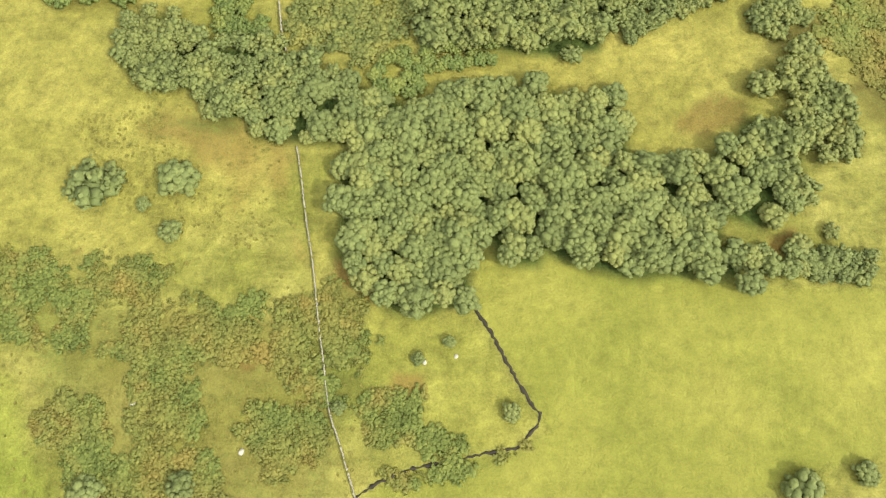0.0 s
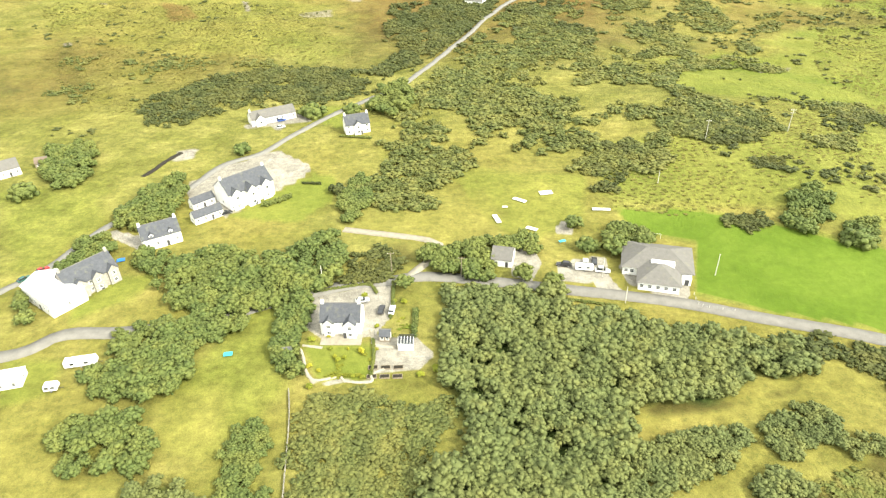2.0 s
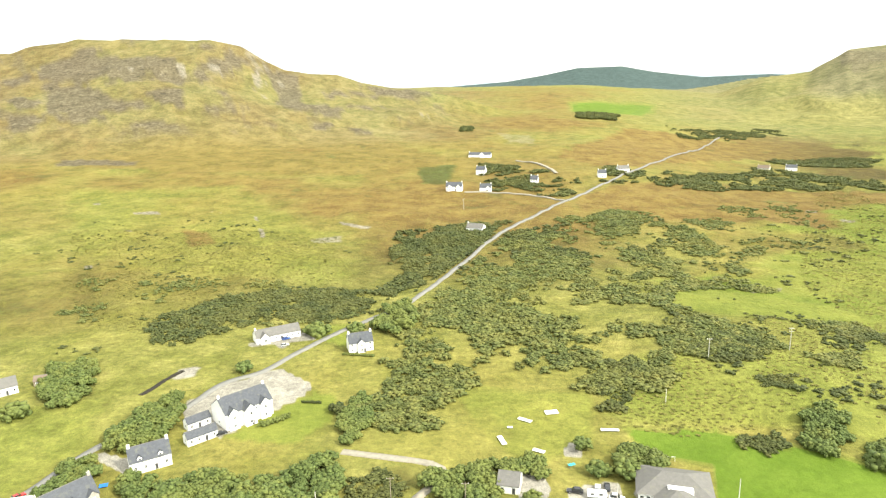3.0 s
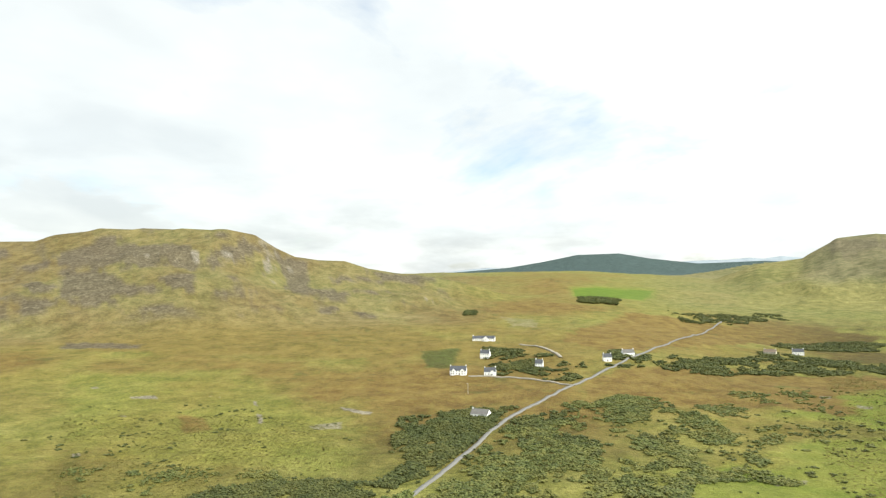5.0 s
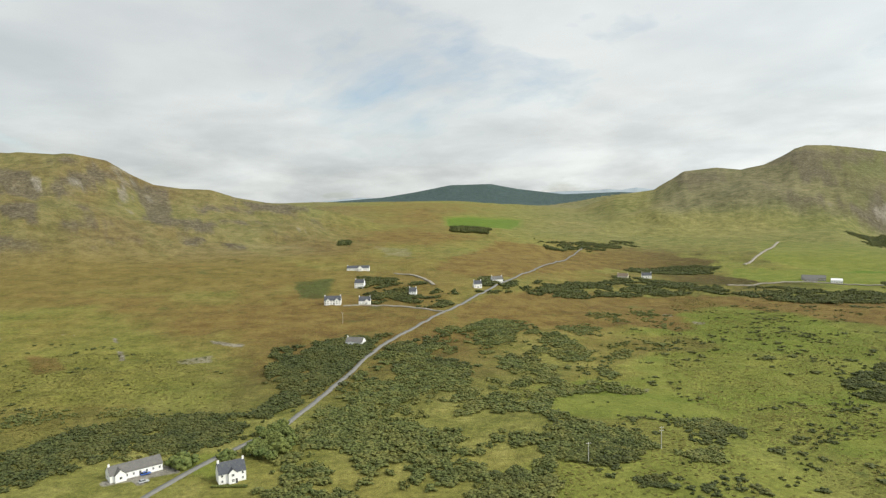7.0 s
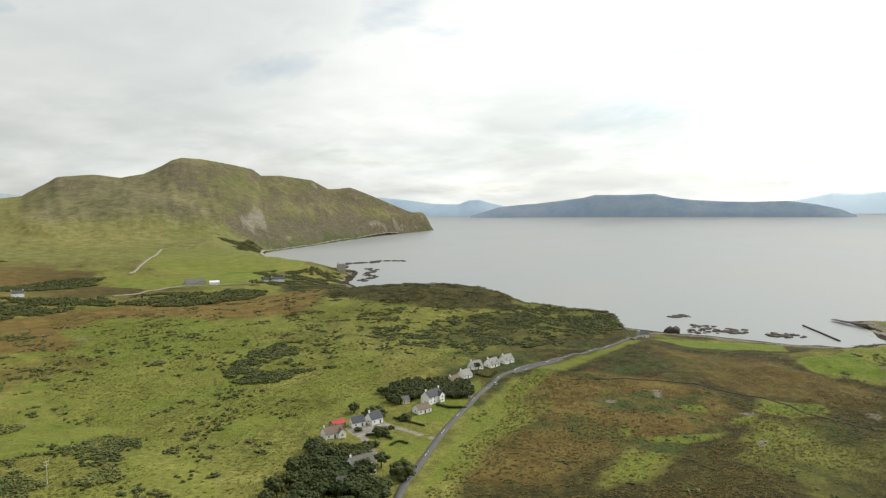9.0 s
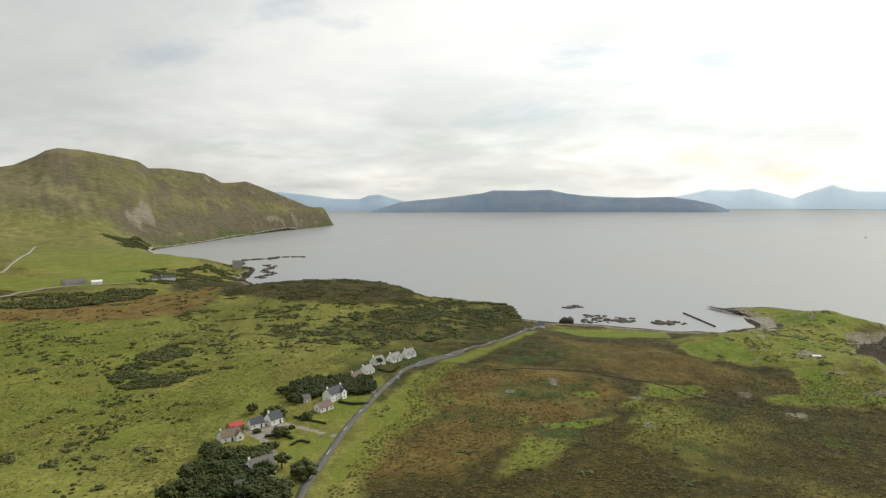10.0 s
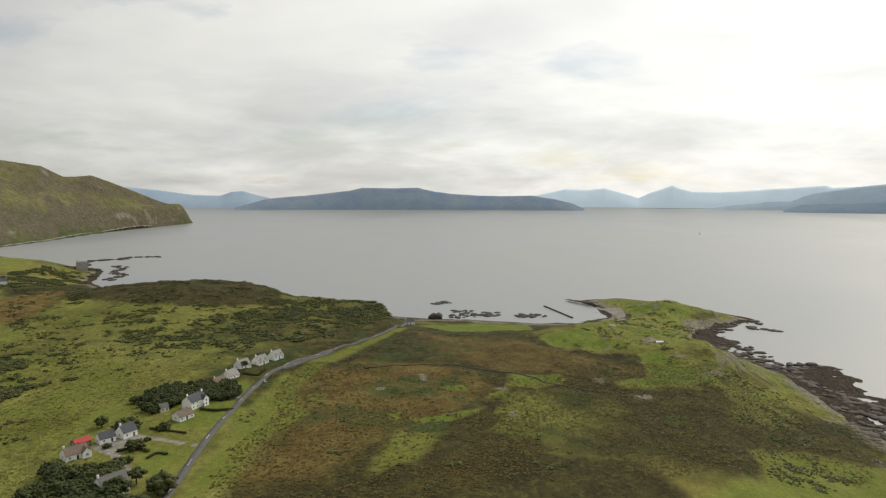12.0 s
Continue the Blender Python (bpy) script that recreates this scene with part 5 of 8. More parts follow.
def shrub(x, y, r, h):
    """A clipped garden shrub on a short stem."""
    ob = thing("shrub", "rounded yellow-green shrub in the cottage garden", "shrub", x, y, None, rng.rand() * 360, "shrubs of the cottage garden")
    part("stem", tube(bmesh.new(), (0, 0, -.1), (0, 0, h * .5), .07, .04), BARK, ob)
    leaves = part("leaves", SHRUB[rng.randint(3)], None, ob)
    leaves.location, leaves.scale = (0, 0, h * .5), (r, r, h * .55)


def scatter(outline, step, ragged=0.0):
    xs, ys = [p[0] for p in outline], [p[1] for p in outline]
    gx, gy = np.meshgrid(np.arange(min(xs), max(xs) + step, step), np.arange(min(ys), max(ys) + step, step * .87))
    gx = gx + (np.arange(gx.shape[0]) % 2)[:, None] * step * .5
    gx, gy = gx + (rng.rand(*gx.shape) - .5) * step * .7, gy + (rng.rand(*gx.shape) - .5) * step * .7
    span = math.sqrt((max(xs) - min(xs)) * (max(ys) - min(ys)))
    keep = inside(gx, gy, outline, 0.05, ragged * span, 91, span * .22) > .5
    return gx[keep], gy[keep]


def grove(outline, small, large, h, kind, gaps=0.0):
    for x, y in zip(*scatter(outline, (small + large) * .60, .03)):
        if wave_noise(np.array([x]), np.array([y]), 22, 99, 2)[0] * .5 + rng.rand() < gaps:
            continue
        r = small + (large - small) * rng.rand() ** 1.4
        plant_tree(float(x), float(y), r, h * (.62 + .34 * rng.rand()) * (.7 + .3 * r / large), kind)


BUSH = [foliage(40 + s, 10, 8, 0.10, 1, .8) for s in range(5)]
BUSH_MID = [foliage(45 + s, 8, 4, 0.14, 1, .8) for s in range(6)]
BUSH_FAR = [foliage(52 + s, 5, 3, 0.20, 1, .8) for s in range(6)]
FROND = [foliage(60 + s, 7, 6, 0.20, 1, .45) for s in range(6)]


LANE_LINE = [(-155.9, 147.4), (-143.3, 165.8), (-136.6, 175.7), (-128.1, 203.6), (-109.1, 230.5), (-100.1, 252.7), (-86, 264.8), (-76.9, 281.3), (-59.7, 309), (-44.3, 328), (-27.4, 350), (-1.5, 412), (38.8, 506), (102.9, 603), (182.3, 720), (308, 922), (506, 1250)]


def off_lane(x, y, gap=4.5):
    """True where a place lies clear of the lane over the moor."""
    clear = np.ones(x.shape, bool)
    for (ax, ay), (bx, by) in zip(LANE_LINE, LANE_LINE[1:]):
        u = np.clip(((x - ax) * (bx - ax) + (y - ay) * (by - ay)) / ((bx - ax) ** 2 + (by - ay) ** 2), 0, 1)
        clear &= np.hypot(x - ax - u * (bx - ax), y - ay - u * (by - ay)) > gap
    return clear


def thicket(outline, small, large, h, material, density=1.0):
    """Close bushes nobody could count, in one mesh."""
    x, y = scatter(outline, (small + large) * .60 / math.sqrt(min(1.0, density * 1.6)), .17)
    clump = (small + large) * 6
    keep = (wave_noise(x, y, clump, 70, 3) + .7 * wave_noise(x, y, clump * .4, 71, 3) + (rng.rand(len(x)) - .5) * .4) > (.5 - min(density, .86)) * 1.1
    keep &= off_lane(x, y)
    x, y = x[keep], y[keep]
    if not len(x):
        return
    z = height(x, y)
    verts, faces, n = [], [], 0
    for px, py, pz in zip(x, y, z):
        away = px * px + py * py
        kinds = FROND if material.name == FERN.name else BUSH if away < 130 ** 2 else BUSH_MID if away < 300 ** 2 else BUSH_FAR
        v, f = kinds[rng.randint(5)]
        r = small * .75 + (large * 1.35 - small * .75) * rng.rand() ** 2.0
        a = rng.rand() * 6.283
        c, s = math.cos(a), math.sin(a)
        hh = h * (.45 + .3 * rng.rand() + .3 * r / large) * .6
        verts.append(np.stack([(v[:, 0] * c - v[:, 1] * s) * r + px, (v[:, 0] * s + v[:, 1] * c) * r * (.8 + .3 * rng.rand()) + py, (v[:, 2] + .45) * hh + pz], 1))
        faces.append(f + n)
        n += len(v)
    label = {"bracken_frond": "low green and brown bracken covering rough ground", "willow_leaf": "grey-green willow scrub on damp ground", "garden_leaf": "bright yellow-green garden shrubs in the beds"}.get(material.name, "dark green gorse and thorn bushes on the grazing")
    tagged(new("scrub", quads_mesh("scrub", np.vstack(verts), np.vstack(faces), material, True)), label, "scrub", kind="stuff")


def tussocks(outline, step, reach, tall, material, label):
    """Tufts of moor grass: a few bent blades each, past counting."""
    x, y = scatter(outline, step, .05)
    keep = wave_noise(x, y, 34, 95, 4, .6) + (rng.rand(len(x)) - .5) * .8 > -.12
    x, y = x[keep], y[keep]
    z, n, k = height(x, y), len(x), 6
    a = (np.arange(k)[None] * 6.283 / k + rng.rand(n, 1) * 6.283 + rng.rand(n, k) * .6)
    size = reach * (.5 + .9 * rng.rand(n, 1))
    dx, dy = np.cos(a) * size, np.sin(a) * size
    up = tall * (.5 + .9 * rng.rand(n, 1)) * np.ones((1, k))
    c = np.stack([x[:, None] + 0 * a, y[:, None] + 0 * a, z[:, None] - .05 + 0 * a], -1)
    side = np.stack([-np.sin(a), np.cos(a), 0 * a], -1) * (size * .42)[..., None]
    mid = c + np.stack([dx * .55, dy * .55, up], -1)
    tip = c + np.stack([dx * 1.1, dy * 1.1, up * .45], -1)
    v = np.stack([c + side * .3, mid + side, tip, mid - side], 2).reshape(-1, 3)
    tagged(new("tussock_grass", quads_mesh("tussock_grass", v, np.arange(len(v)).reshape(-1, 4), material)), label, "grass", kind="stuff")


TUFT_DARK = leaf_material("rush_tuft", (0.058, 0.050, 0.014), (0.120, 0.100, 0.026), (0.165, 0.098, 0.026), 0.6)
TUFT_PALE = leaf_material("bent_tuft", (0.110, 0.110, 0.026), (0.190, 0.180, 0.046), (0.200, 0.165, 0.042), 0.4)


# ---- roads, walls and water courses ----
TARMAC = plain("tarmac", (0.180, 0.172, 0.155), 0.18, 0.4, 0.9, bump=0.2)
GRAVEL = plain("gravel", (0.27, 0.245, 0.195), 0.2, 0.6, 0.95, bump=0.4)
COAST_TARMAC = plain("coast_tarmac", (0.105, 0.102, 0.096), 0.18, 0.4, 0.9, bump=0.2)
LANE = plain("old_tarmac", (0.185, 0.180, 0.165), 0.15, 0.4, 0.9, bump=0.2)
LINE_PAINT = plain("road_paint", (0.72, 0.72, 0.70), 0.15, 3.0, 0.7)
PEAT = plain("wet_peat", (0.022, 0.018, 0.012), 0.4, 1.2, 0.8, bump=0.3)
DRYSTONE = plain("drystone", (0.25, 0.235, 0.19), 0.35, 1.4, 0.95, bump=0.6)


def smooth_line(points, step):
    """A rounded line through the points, cut every step metres or so."""
    p = [points[0]] + points + [points[-1]]
    out = []
    for i in range(1, len(p) - 2):
        a, b, c, d = (np.array(q, float) for q in p[i - 1:i + 3])
        n = max(2, int(np.linalg.norm(c - b) / step))
        for k in range(n):
            t = k / n
            out.append(.5 * ((2 * b) + (c - a) * t + (2 * a - 5 * b + 4 * c - d) * t * t + (3 * b - a - 3 * c + d) * t ** 3))
    out.append(np.array(points[-1], float))
    return np.array(out)


def ribbon(points, width, lift, step, ragged=0.0, shift=0.0, seed=0, rise=.0012):
    """A strip along a line, lying on the ground, with its sides turned down."""
    c = smooth_line(points, step)
    d = np.gradient(c, axis=0)
    d /= np.linalg.norm(d, axis=1)[:, None] + 1e-9
    side = np.stack([-d[:, 1], d[:, 0]], 1)
    r = np.random.RandomState(seed)
    half = width / 2 + (r.rand(len(c), 2) - .5) * ragged
    mid = c + side * shift
    left, right = mid + side * half[:, :1], mid - side * half[:, 1:]
    far = np.hypot(mid[:, 0], mid[:, 1])
    z = np.maximum(np.maximum(height(left[:, 0], left[:, 1]), height(right[:, 0], right[:, 1])), height(mid[:, 0], mid[:, 1])) + lift + far * rise
    rows = [np.column_stack([left - 0 * side, z - 1.0]), np.column_stack([left, z]), np.column_stack([mid, z + .04]), np.column_stack([right, z]), np.column_stack([right, z - 1.0])]
    m = len(c)
    faces = np.array([(i * m + j, i * m + j + 1, (i + 1) * m + j + 1, (i + 1) * m + j) for i in range(4) for j in range(m - 1)])
    return np.vstack(rows), faces[:, ::-1]


def garden_path(points, width):
    tagged(new("path", quads_mesh("path", *ribbon(points, width, .06, .5, .25, 0, 9), PAVING, True)), "pale stone-edged garden path", "path", kind="structure")


PAVING = plain("pale_paving", (0.33, 0.30, 0.24), 0.25, 2.2, 0.9, bump=0.4)


def road(points, width, label):
    ob = tagged(new("road", quads_mesh("road", *ribbon(points, width, .10, 3.0, .25), GRAVEL if "gravel" in label or "farm" in label else LANE if "lane" in label else COAST_TARMAC if "coast" in label else TARMAC, True)), label, "road", kind="structure")
    if "coast" in label:
        c = smooth_line(points, 3.0)
        for k in range(4, len(c) - 4, 9):
            part("line", quads_mesh("line", *ribbon([tuple(c[k]), tuple(c[k + 1]), tuple(c[k + 2])], .14, .22, 1.5, .02, .2, 3), LINE_PAINT), None, ob)


def drystone_wall(points, width, tall):
    """A low tumbled wall of field stones."""
    c = smooth_line(points, 0.42)
    d = np.gradient(c, axis=0)
    z = height(c[:, 0], c[:, 1])
    v0, q0 = sphere_quads(1)
    verts, faces, n = [], [], 0
    r = np.random.RandomState(8)
    for (x, y), (dx, dy), zz in zip(c, d, z):
        if r.rand() < .06:
            continue
        for lay in range(3):
            s = np.array([.30, width * .5, .17]) * (.75 + .5 * r.rand(3))
            a = math.atan2(dy, dx) + r.normal() * .15
            v = v0 * (1.25 + .25 * r.rand(len(v0), 1)) * s
            verts.append(np.stack([v[:, 0] * math.cos(a) - v[:, 1] * math.sin(a) + x + r.normal() * .04, v[:, 0] * math.sin(a) + v[:, 1] * math.cos(a) + y + r.normal() * .05, v[:, 2] + zz + (lay + .5) * tall / 3], 1))
            faces.append(q0 + n)
            n += len(v0)
    tagged(new("stone_wall", quads_mesh("stone_wall", np.vstack(verts), np.vstack(faces), DRYSTONE)), "low pale drystone dyke, tumbled in places", "wall", kind="structure")


def burn(points, width):
    tagged(new("water_burn", quads_mesh("burn", *ribbon(points, width, .05, 0.6, .5, 0, 6, .0004), PEAT)), "narrow dark peaty burn between grassy banks", "stream", kind="structure")


# ---- houses ----
HARL = plain("white_harling", (0.84, 0.835, 0.81), 0.06, 1.2, 0.9, bump=0.3)
CREAM = plain("cream_render", (0.66, 0.60, 0.48), 0.08, 1.2, 0.9, bump=0.3)
STONE = plain("rubble_stone", (0.33, 0.31, 0.28), 0.3, 1.6, 0.95, bump=0.7)
WHITE_PAINT = plain("white_paint", (0.80, 0.80, 0.78), 0.04, 2.0, 0.5)
DARK_PAINT = plain("dark_paint", (0.06, 0.06, 0.065), 0.2, 2.0, 0.5)
MEMBRANE = plain("white_sheet_roof", (0.74, 0.74, 0.73), 0.08, 0.8, 0.6)
RED_SHEET = plain("red_sheet", (0.42, 0.05, 0.045), 0.18, 1.0, 0.6)
TIMBER = plain("grey_timber", (0.24, 0.20, 0.15), 0.3, 2.5, 0.9, bump=0.4)


def slate_material(name, colour, vary, gap=0.28):
    """Slates or tiles in courses down the slope."""
    m = Nodes(name, 0.75, 0.2)
    bands = m.n.new("ShaderNodeTexWave")
    bands.bands_direction, bands.wave_profile = "Z", "SAW"
    bands.inputs["Scale"].default_value = 0.32 / gap
    m.l.new(m.pos, bands.inputs["Vector"])
    v = m.calc("ADD", m.calc("MULTIPLY", m.noise(1.1, 5), 0.5), m.calc("MULTIPLY", m.noise(7, 2), 0.5))
    c = m.mix(m.span(v, 0.3, 0.7), tuple(k * (1 - vary) for k in colour), tuple(k * (1 + vary) for k in colour))
    c = m.mix(m.calc("MULTIPLY", m.span(m.noise(0.6, 4), 0.55, 0.75), 0.35), c, (0.22, 0.22, 0.14))
    return m.done(c, bands.outputs["Fac"], 0.5, 0.03)


SLATE = slate_material("blue_slate", (0.078, 0.083, 0.096), 0.28)
TILE_GREY = slate_material("grey_tile", (0.140, 0.134, 0.126), 0.2)
TILE_PALE = slate_material("pale_tile", (0.27, 0.265, 0.25), 0.18)
TILE_BROWN = slate_material("brown_tile", (0.17, 0.13, 0.10), 0.25)


def glass_material():
    m = Nodes("window_glass", 0.08, 0.6)
    return m.done(m.mix(m.noise(0.4, 2), (0.015, 0.018, 0.022), (0.05, 0.055, 0.06)))


GLASS = glass_material()


def frame_mesh(bm, xs, zs, holes, y0, y1):
    """One connected frame with openings, on a grid of lines across and up."""
    verts = {}

    def at(i, k, y):
        if (i, k, y) not in verts:
            verts[i, k, y] = bm.verts.new((xs[i], y, zs[k]))
        return verts[i, k, y]

    solid = {(i, k) for i in range(len(xs) - 1) for k in range(len(zs) - 1)} - set(holes)
    for i, k in solid:
        bm.faces.new([at(i, k, y0), at(i + 1, k, y0), at(i + 1, k + 1, y0), at(i, k + 1, y0)])
        bm.faces.new([at(i, k, y1), at(i, k + 1, y1), at(i + 1, k + 1, y1), at(i + 1, k, y1)])
        for di, dk, p, q in ((-1, 0, (i, k + 1), (i, k)), (1, 0, (i + 1, k), (i + 1, k + 1)), (0, -1, (i, k), (i + 1, k)), (0, 1, (i + 1, k + 1), (i, k + 1))):
            if (i + di, k + dk) not in solid:
                bm.faces.new([at(*p, y0), at(*p, y1), at(*q, y1), at(*q, y0)])
    bmesh.ops.recalc_face_normals(bm, faces=bm.faces[:])
    return bm


def mesh_of(name, bm, material):
    me = bpy.data.meshes.new(name)
    bm.to_mesh(me)
    bm.free()
    me.materials.append(material)
    return me


def window_meshes():
    """A sash window one metre wide and one high, facing -y: its frame, pane and sill."""
    sash = frame_mesh(bmesh.new(), (-.5, -.40, .40, .5), (0, .09, .47, .53, .91, 1), [(1, 1), (1, 3)], -.07, .02)
    return mesh_of("window", sash, WHITE_PAINT), mesh_of("pane", block(-.41, .41, -.025, .01, .08, .92), GLASS), mesh_of("sill", block(-.56, .56, -.13, .02, -.07, -.004, .01), WHITE_PAINT)


WINDOW, PANE, SILL = window_meshes()
DOOR = bpy.data.meshes.new("door")
bm = block(-.45, .45, -.05, .02, 0, 2.0, .012)
bm.to_mesh(DOOR)
bm.free()
DOOR.materials.append(DARK_PAINT)


def add_window(parent, x, y, z, w=1.0, h=1.15, turn=0.0):
    f = part("window", WINDOW, None, parent)
    f.location, f.scale, f.rotation_euler = (x, y, z), (w, 1, h), (0, 0, radians(turn))
    part("pane", PANE, None, f)
    part("sill", SILL, None, f)


def gable_body(bm, w, d, h, rh):
    """Walls with gables at both ends; the ridge runs along x."""
    return prism(bm, [(0, -1.2), (d, -1.2), (d, h), (d / 2, h + rh), (0, h)], -w / 2, w / 2, "x")


def slope_pair(house, w, d, h, rh, material, over=0.28, y0=0.0):
    t = 0.16
    for a, b in ((y0 - over, y0 + d / 2), (y0 + d + over, y0 + d / 2)):
        drop = over * rh / (d / 2)
        bm = prism(bmesh.new(), [(a, h - drop + .03), (b, h + rh + .03), (b, h + rh + .03 + t), (a, h - drop + .03 + t)], -w / 2 - .15, w / 2 + .15, "x")
        part("roof_slope", bm, material, house)
    part("ridge", prism(bmesh.new(), [(y0 + d / 2 - .14, h + rh + t - .04), (y0 + d / 2 + .14, h + rh + t - .04), (y0 + d / 2, h + rh + t + .12)], -w / 2 - .15, w / 2 + .15, "x"), TILE_GREY, house)


def chimney(house, x, y, z, material=None):
    c = part("chimney", block(x - .45, x + .45, y - .32, y + .32, z - .9, z + .9, .02), material or HARL, house)
    bm = bmesh.new()
    for k in (-.2, .2):
        tube(bm, (x + k, y, z + .9), (x + k, y, z + 1.3), .11, .09, 8)
    part("chimney_pot", bm, CREAM, c)


def house(x, y, turn, w, d, h, rh, label, roof=SLATE, wall=HARL, chimneys=2, dormers=0, gables=(), storeys=1, name="house", door=True, group="houses of the village"):
    """A house whose front wall stands at (x, y); it reaches d metres back."""
    z = min(ground_at(x, y), ground_at(x - d * math.sin(radians(turn)), y + d * math.cos(radians(turn)))) + .05
    ob = thing(name, label, "house", x, y, z, turn, group)
    part("wall", gable_body(bmesh.new(), w, d, h, rh), wall, ob)
    slope_pair(ob, w, d, h, rh, roof)
    for k in range(chimneys):
        chimney(ob, (-w / 2 + .5, w / 2 - .5, 0)[k], d / 2, h + rh + .2, wall)
    step = h / storeys
    n = max(2, int(w / 2.6))
    skip = [g[0] for g in gables]
    for s in range(storeys):
        for k in range(n):
            wx = -w / 2 + (k + .5) * w / n
            back = (wx, d + .006, s * step + step * .33)
            add_window(ob, *back, turn=180)
            if any(abs(wx - g[0]) < g[1] / 2 + .5 for g in gables) or (s == 0 and door and k == n // 2):
                continue
            add_window(ob, wx, -.006, s * step + step * .33)
    for e in (-1, 1):
        add_window(ob, e * (w / 2 + .006), d / 2, step * .33, turn=90 * e)
    if door:
        dx = -w / 2 + (n // 2 + .5) * w / n
        dr = part("door", DOOR, None, ob)
        dr.location = (dx, -.008 if not any(abs(dx - g[0]) < g[1] / 2 + .5 for g in gables) else -next(g[2] for g in gables if abs(dx - g[0]) < g[1] / 2 + .5) - .008, .05)
    for gx, gw, out in gables:
        # a gabled bay that stands forward of the front
        gh, grh = h, gw * .48
        bay = part("gable_bay", prism(bmesh.new(), [(gx - gw / 2, -1.2), (gx + gw / 2, -1.2), (gx + gw / 2, gh), (gx, gh + grh), (gx - gw / 2, gh)], -out, d * .45, "y"), wall, ob)
        for side in (-1, 1):
            part("roof_slope", prism(bmesh.new(), [(gx, gh + grh + .05), (gx + side * (gw / 2 + .25), gh - .25 * grh / (gw / 2) + .05), (gx + side * (gw / 2 + .25), gh - .25 * grh / (gw / 2) + .2), (gx, gh + grh + .2)], -out - .2, d * .45, "y"), roof, bay)
        for s in range(storeys):
            add_window(ob, gx, -out - .006, s * step + step * .33, 1.3, 1.2)
    for k in range(dormers):
        dx = -w / 2 + (k + .5) * w / dormers
        body = part("dormer", prism(bmesh.new(), [(dx - .75, h - .2), (dx + .75, h - .2), (dx + .75, h + 1.0), (dx, h + 1.75), (dx - .75, h + 1.0)], .25, d * .42, "y"), wall, ob)
        for side in (-1, 1):
            part("roof_slope", prism(bmesh.new(), [(dx, h + 1.80), (dx + side * .95, h + .86), (dx + side * .95, h + .96), (dx, h + 1.93)], .08, d * .44, "y"), roof, body)
        add_window(ob, dx, .244, h + .05, .9, .95)
    return ob


def hip_roof(bm, x0, x1, y0, y1, z, rise):
    """A roof that slopes on all four sides."""
    run = min((y1 - y0) / 2, (x1 - x0) / 2) * .95
    my = (y0 + y1) / 2
    low = [bm.verts.new(p) for p in ((x0, y0, z), (x1, y0, z), (x1, y1, z), (x0, y1, z))]
    a, b = bm.verts.new((x0 + run, my, z + rise)), bm.verts.new((x1 - run, my, z + rise))
    for f in ((low[0], low[1], b, a), (low[1], low[2], b), (low[2], low[3], a, b), (low[3], low[0], a), tuple(low[::-1])):
        bm.faces.new(f)
    return bm


# ---- vehicles and posts ----
TYRE = plain("tyre", (0.02, 0.02, 0.02), 0.2, 4.0, 0.9)
CAR_PAINT = {k: plain(k + "_car_paint", c, 0.05, 1.0, 0.25, spec=0.6) for k, c in (("white", (0.78, 0.78, 0.77)), ("black", (0.03, 0.03, 0.035)), ("silver", (0.45, 0.46, 0.47)), ("red", (0.35, 0.03, 0.03)), ("green", (0.03, 0.10, 0.09)), ("blue", (0.04, 0.10, 0.35)))}


def wheels(ob, spots, r=0.32):
    for x, y in spots:
        bm = bmesh.new()
        tube(bm, (x, y - .11, r), (x, y + .11, r), r, r, 12)
        w = part("wheel", bm, TYRE, ob)
        bm = bmesh.new()
        s = 1 if y > 0 else -1
        tube(bm, (x, y + s * .10, r), (x, y + s * .125, r), r * .6, r * .55, 10)
        part("rim", bm, CAR_PAINT["silver"], w)


def car(x, y, turn, colour, label, length=4.3, tall=1.45, name="car"):
    ob = thing(name, label, "car", x, y, ground_at(x, y) + .06, turn, "parked cars")
    L = length / 2
    bm = prism(bmesh.new(), [(-L, .35), (L, .35), (L, .72), (L * .55, .90), (-L * .9, .95), (-L, .8)], -.86, .86, "y")
    bmesh.ops.bevel(bm, geom=bm.edges[:], offset=.09, segments=2, affect="EDGES")
    part("body", bm, CAR_PAINT[colour], ob)
    bm = prism(bmesh.new(), [(-L * .86, .93), (L * .42, .90), (L * .12, tall - .03), (-L * .62, tall - .03)], -.74, .74, "y")
    bmesh.ops.bevel(bm, geom=bm.edges[:], offset=.07, segments=2, affect="EDGES")
    part("glazing", bm, GLASS, ob)
    part("roof", block(-L * .58, L * .08, -.66, .66, tall - .05, tall + .02, .02), CAR_PAINT[colour], ob)
    wheels(ob, [(sx * L * .62, sy * .78) for sx in (-1, 1) for sy in (-1, 1)])
    for sy in (-.58, .58):
        part("headlight", block(L - .03, L + .02, sy - .18, sy + .18, .58, .70, .01), CAR_PAINT["silver"], ob)


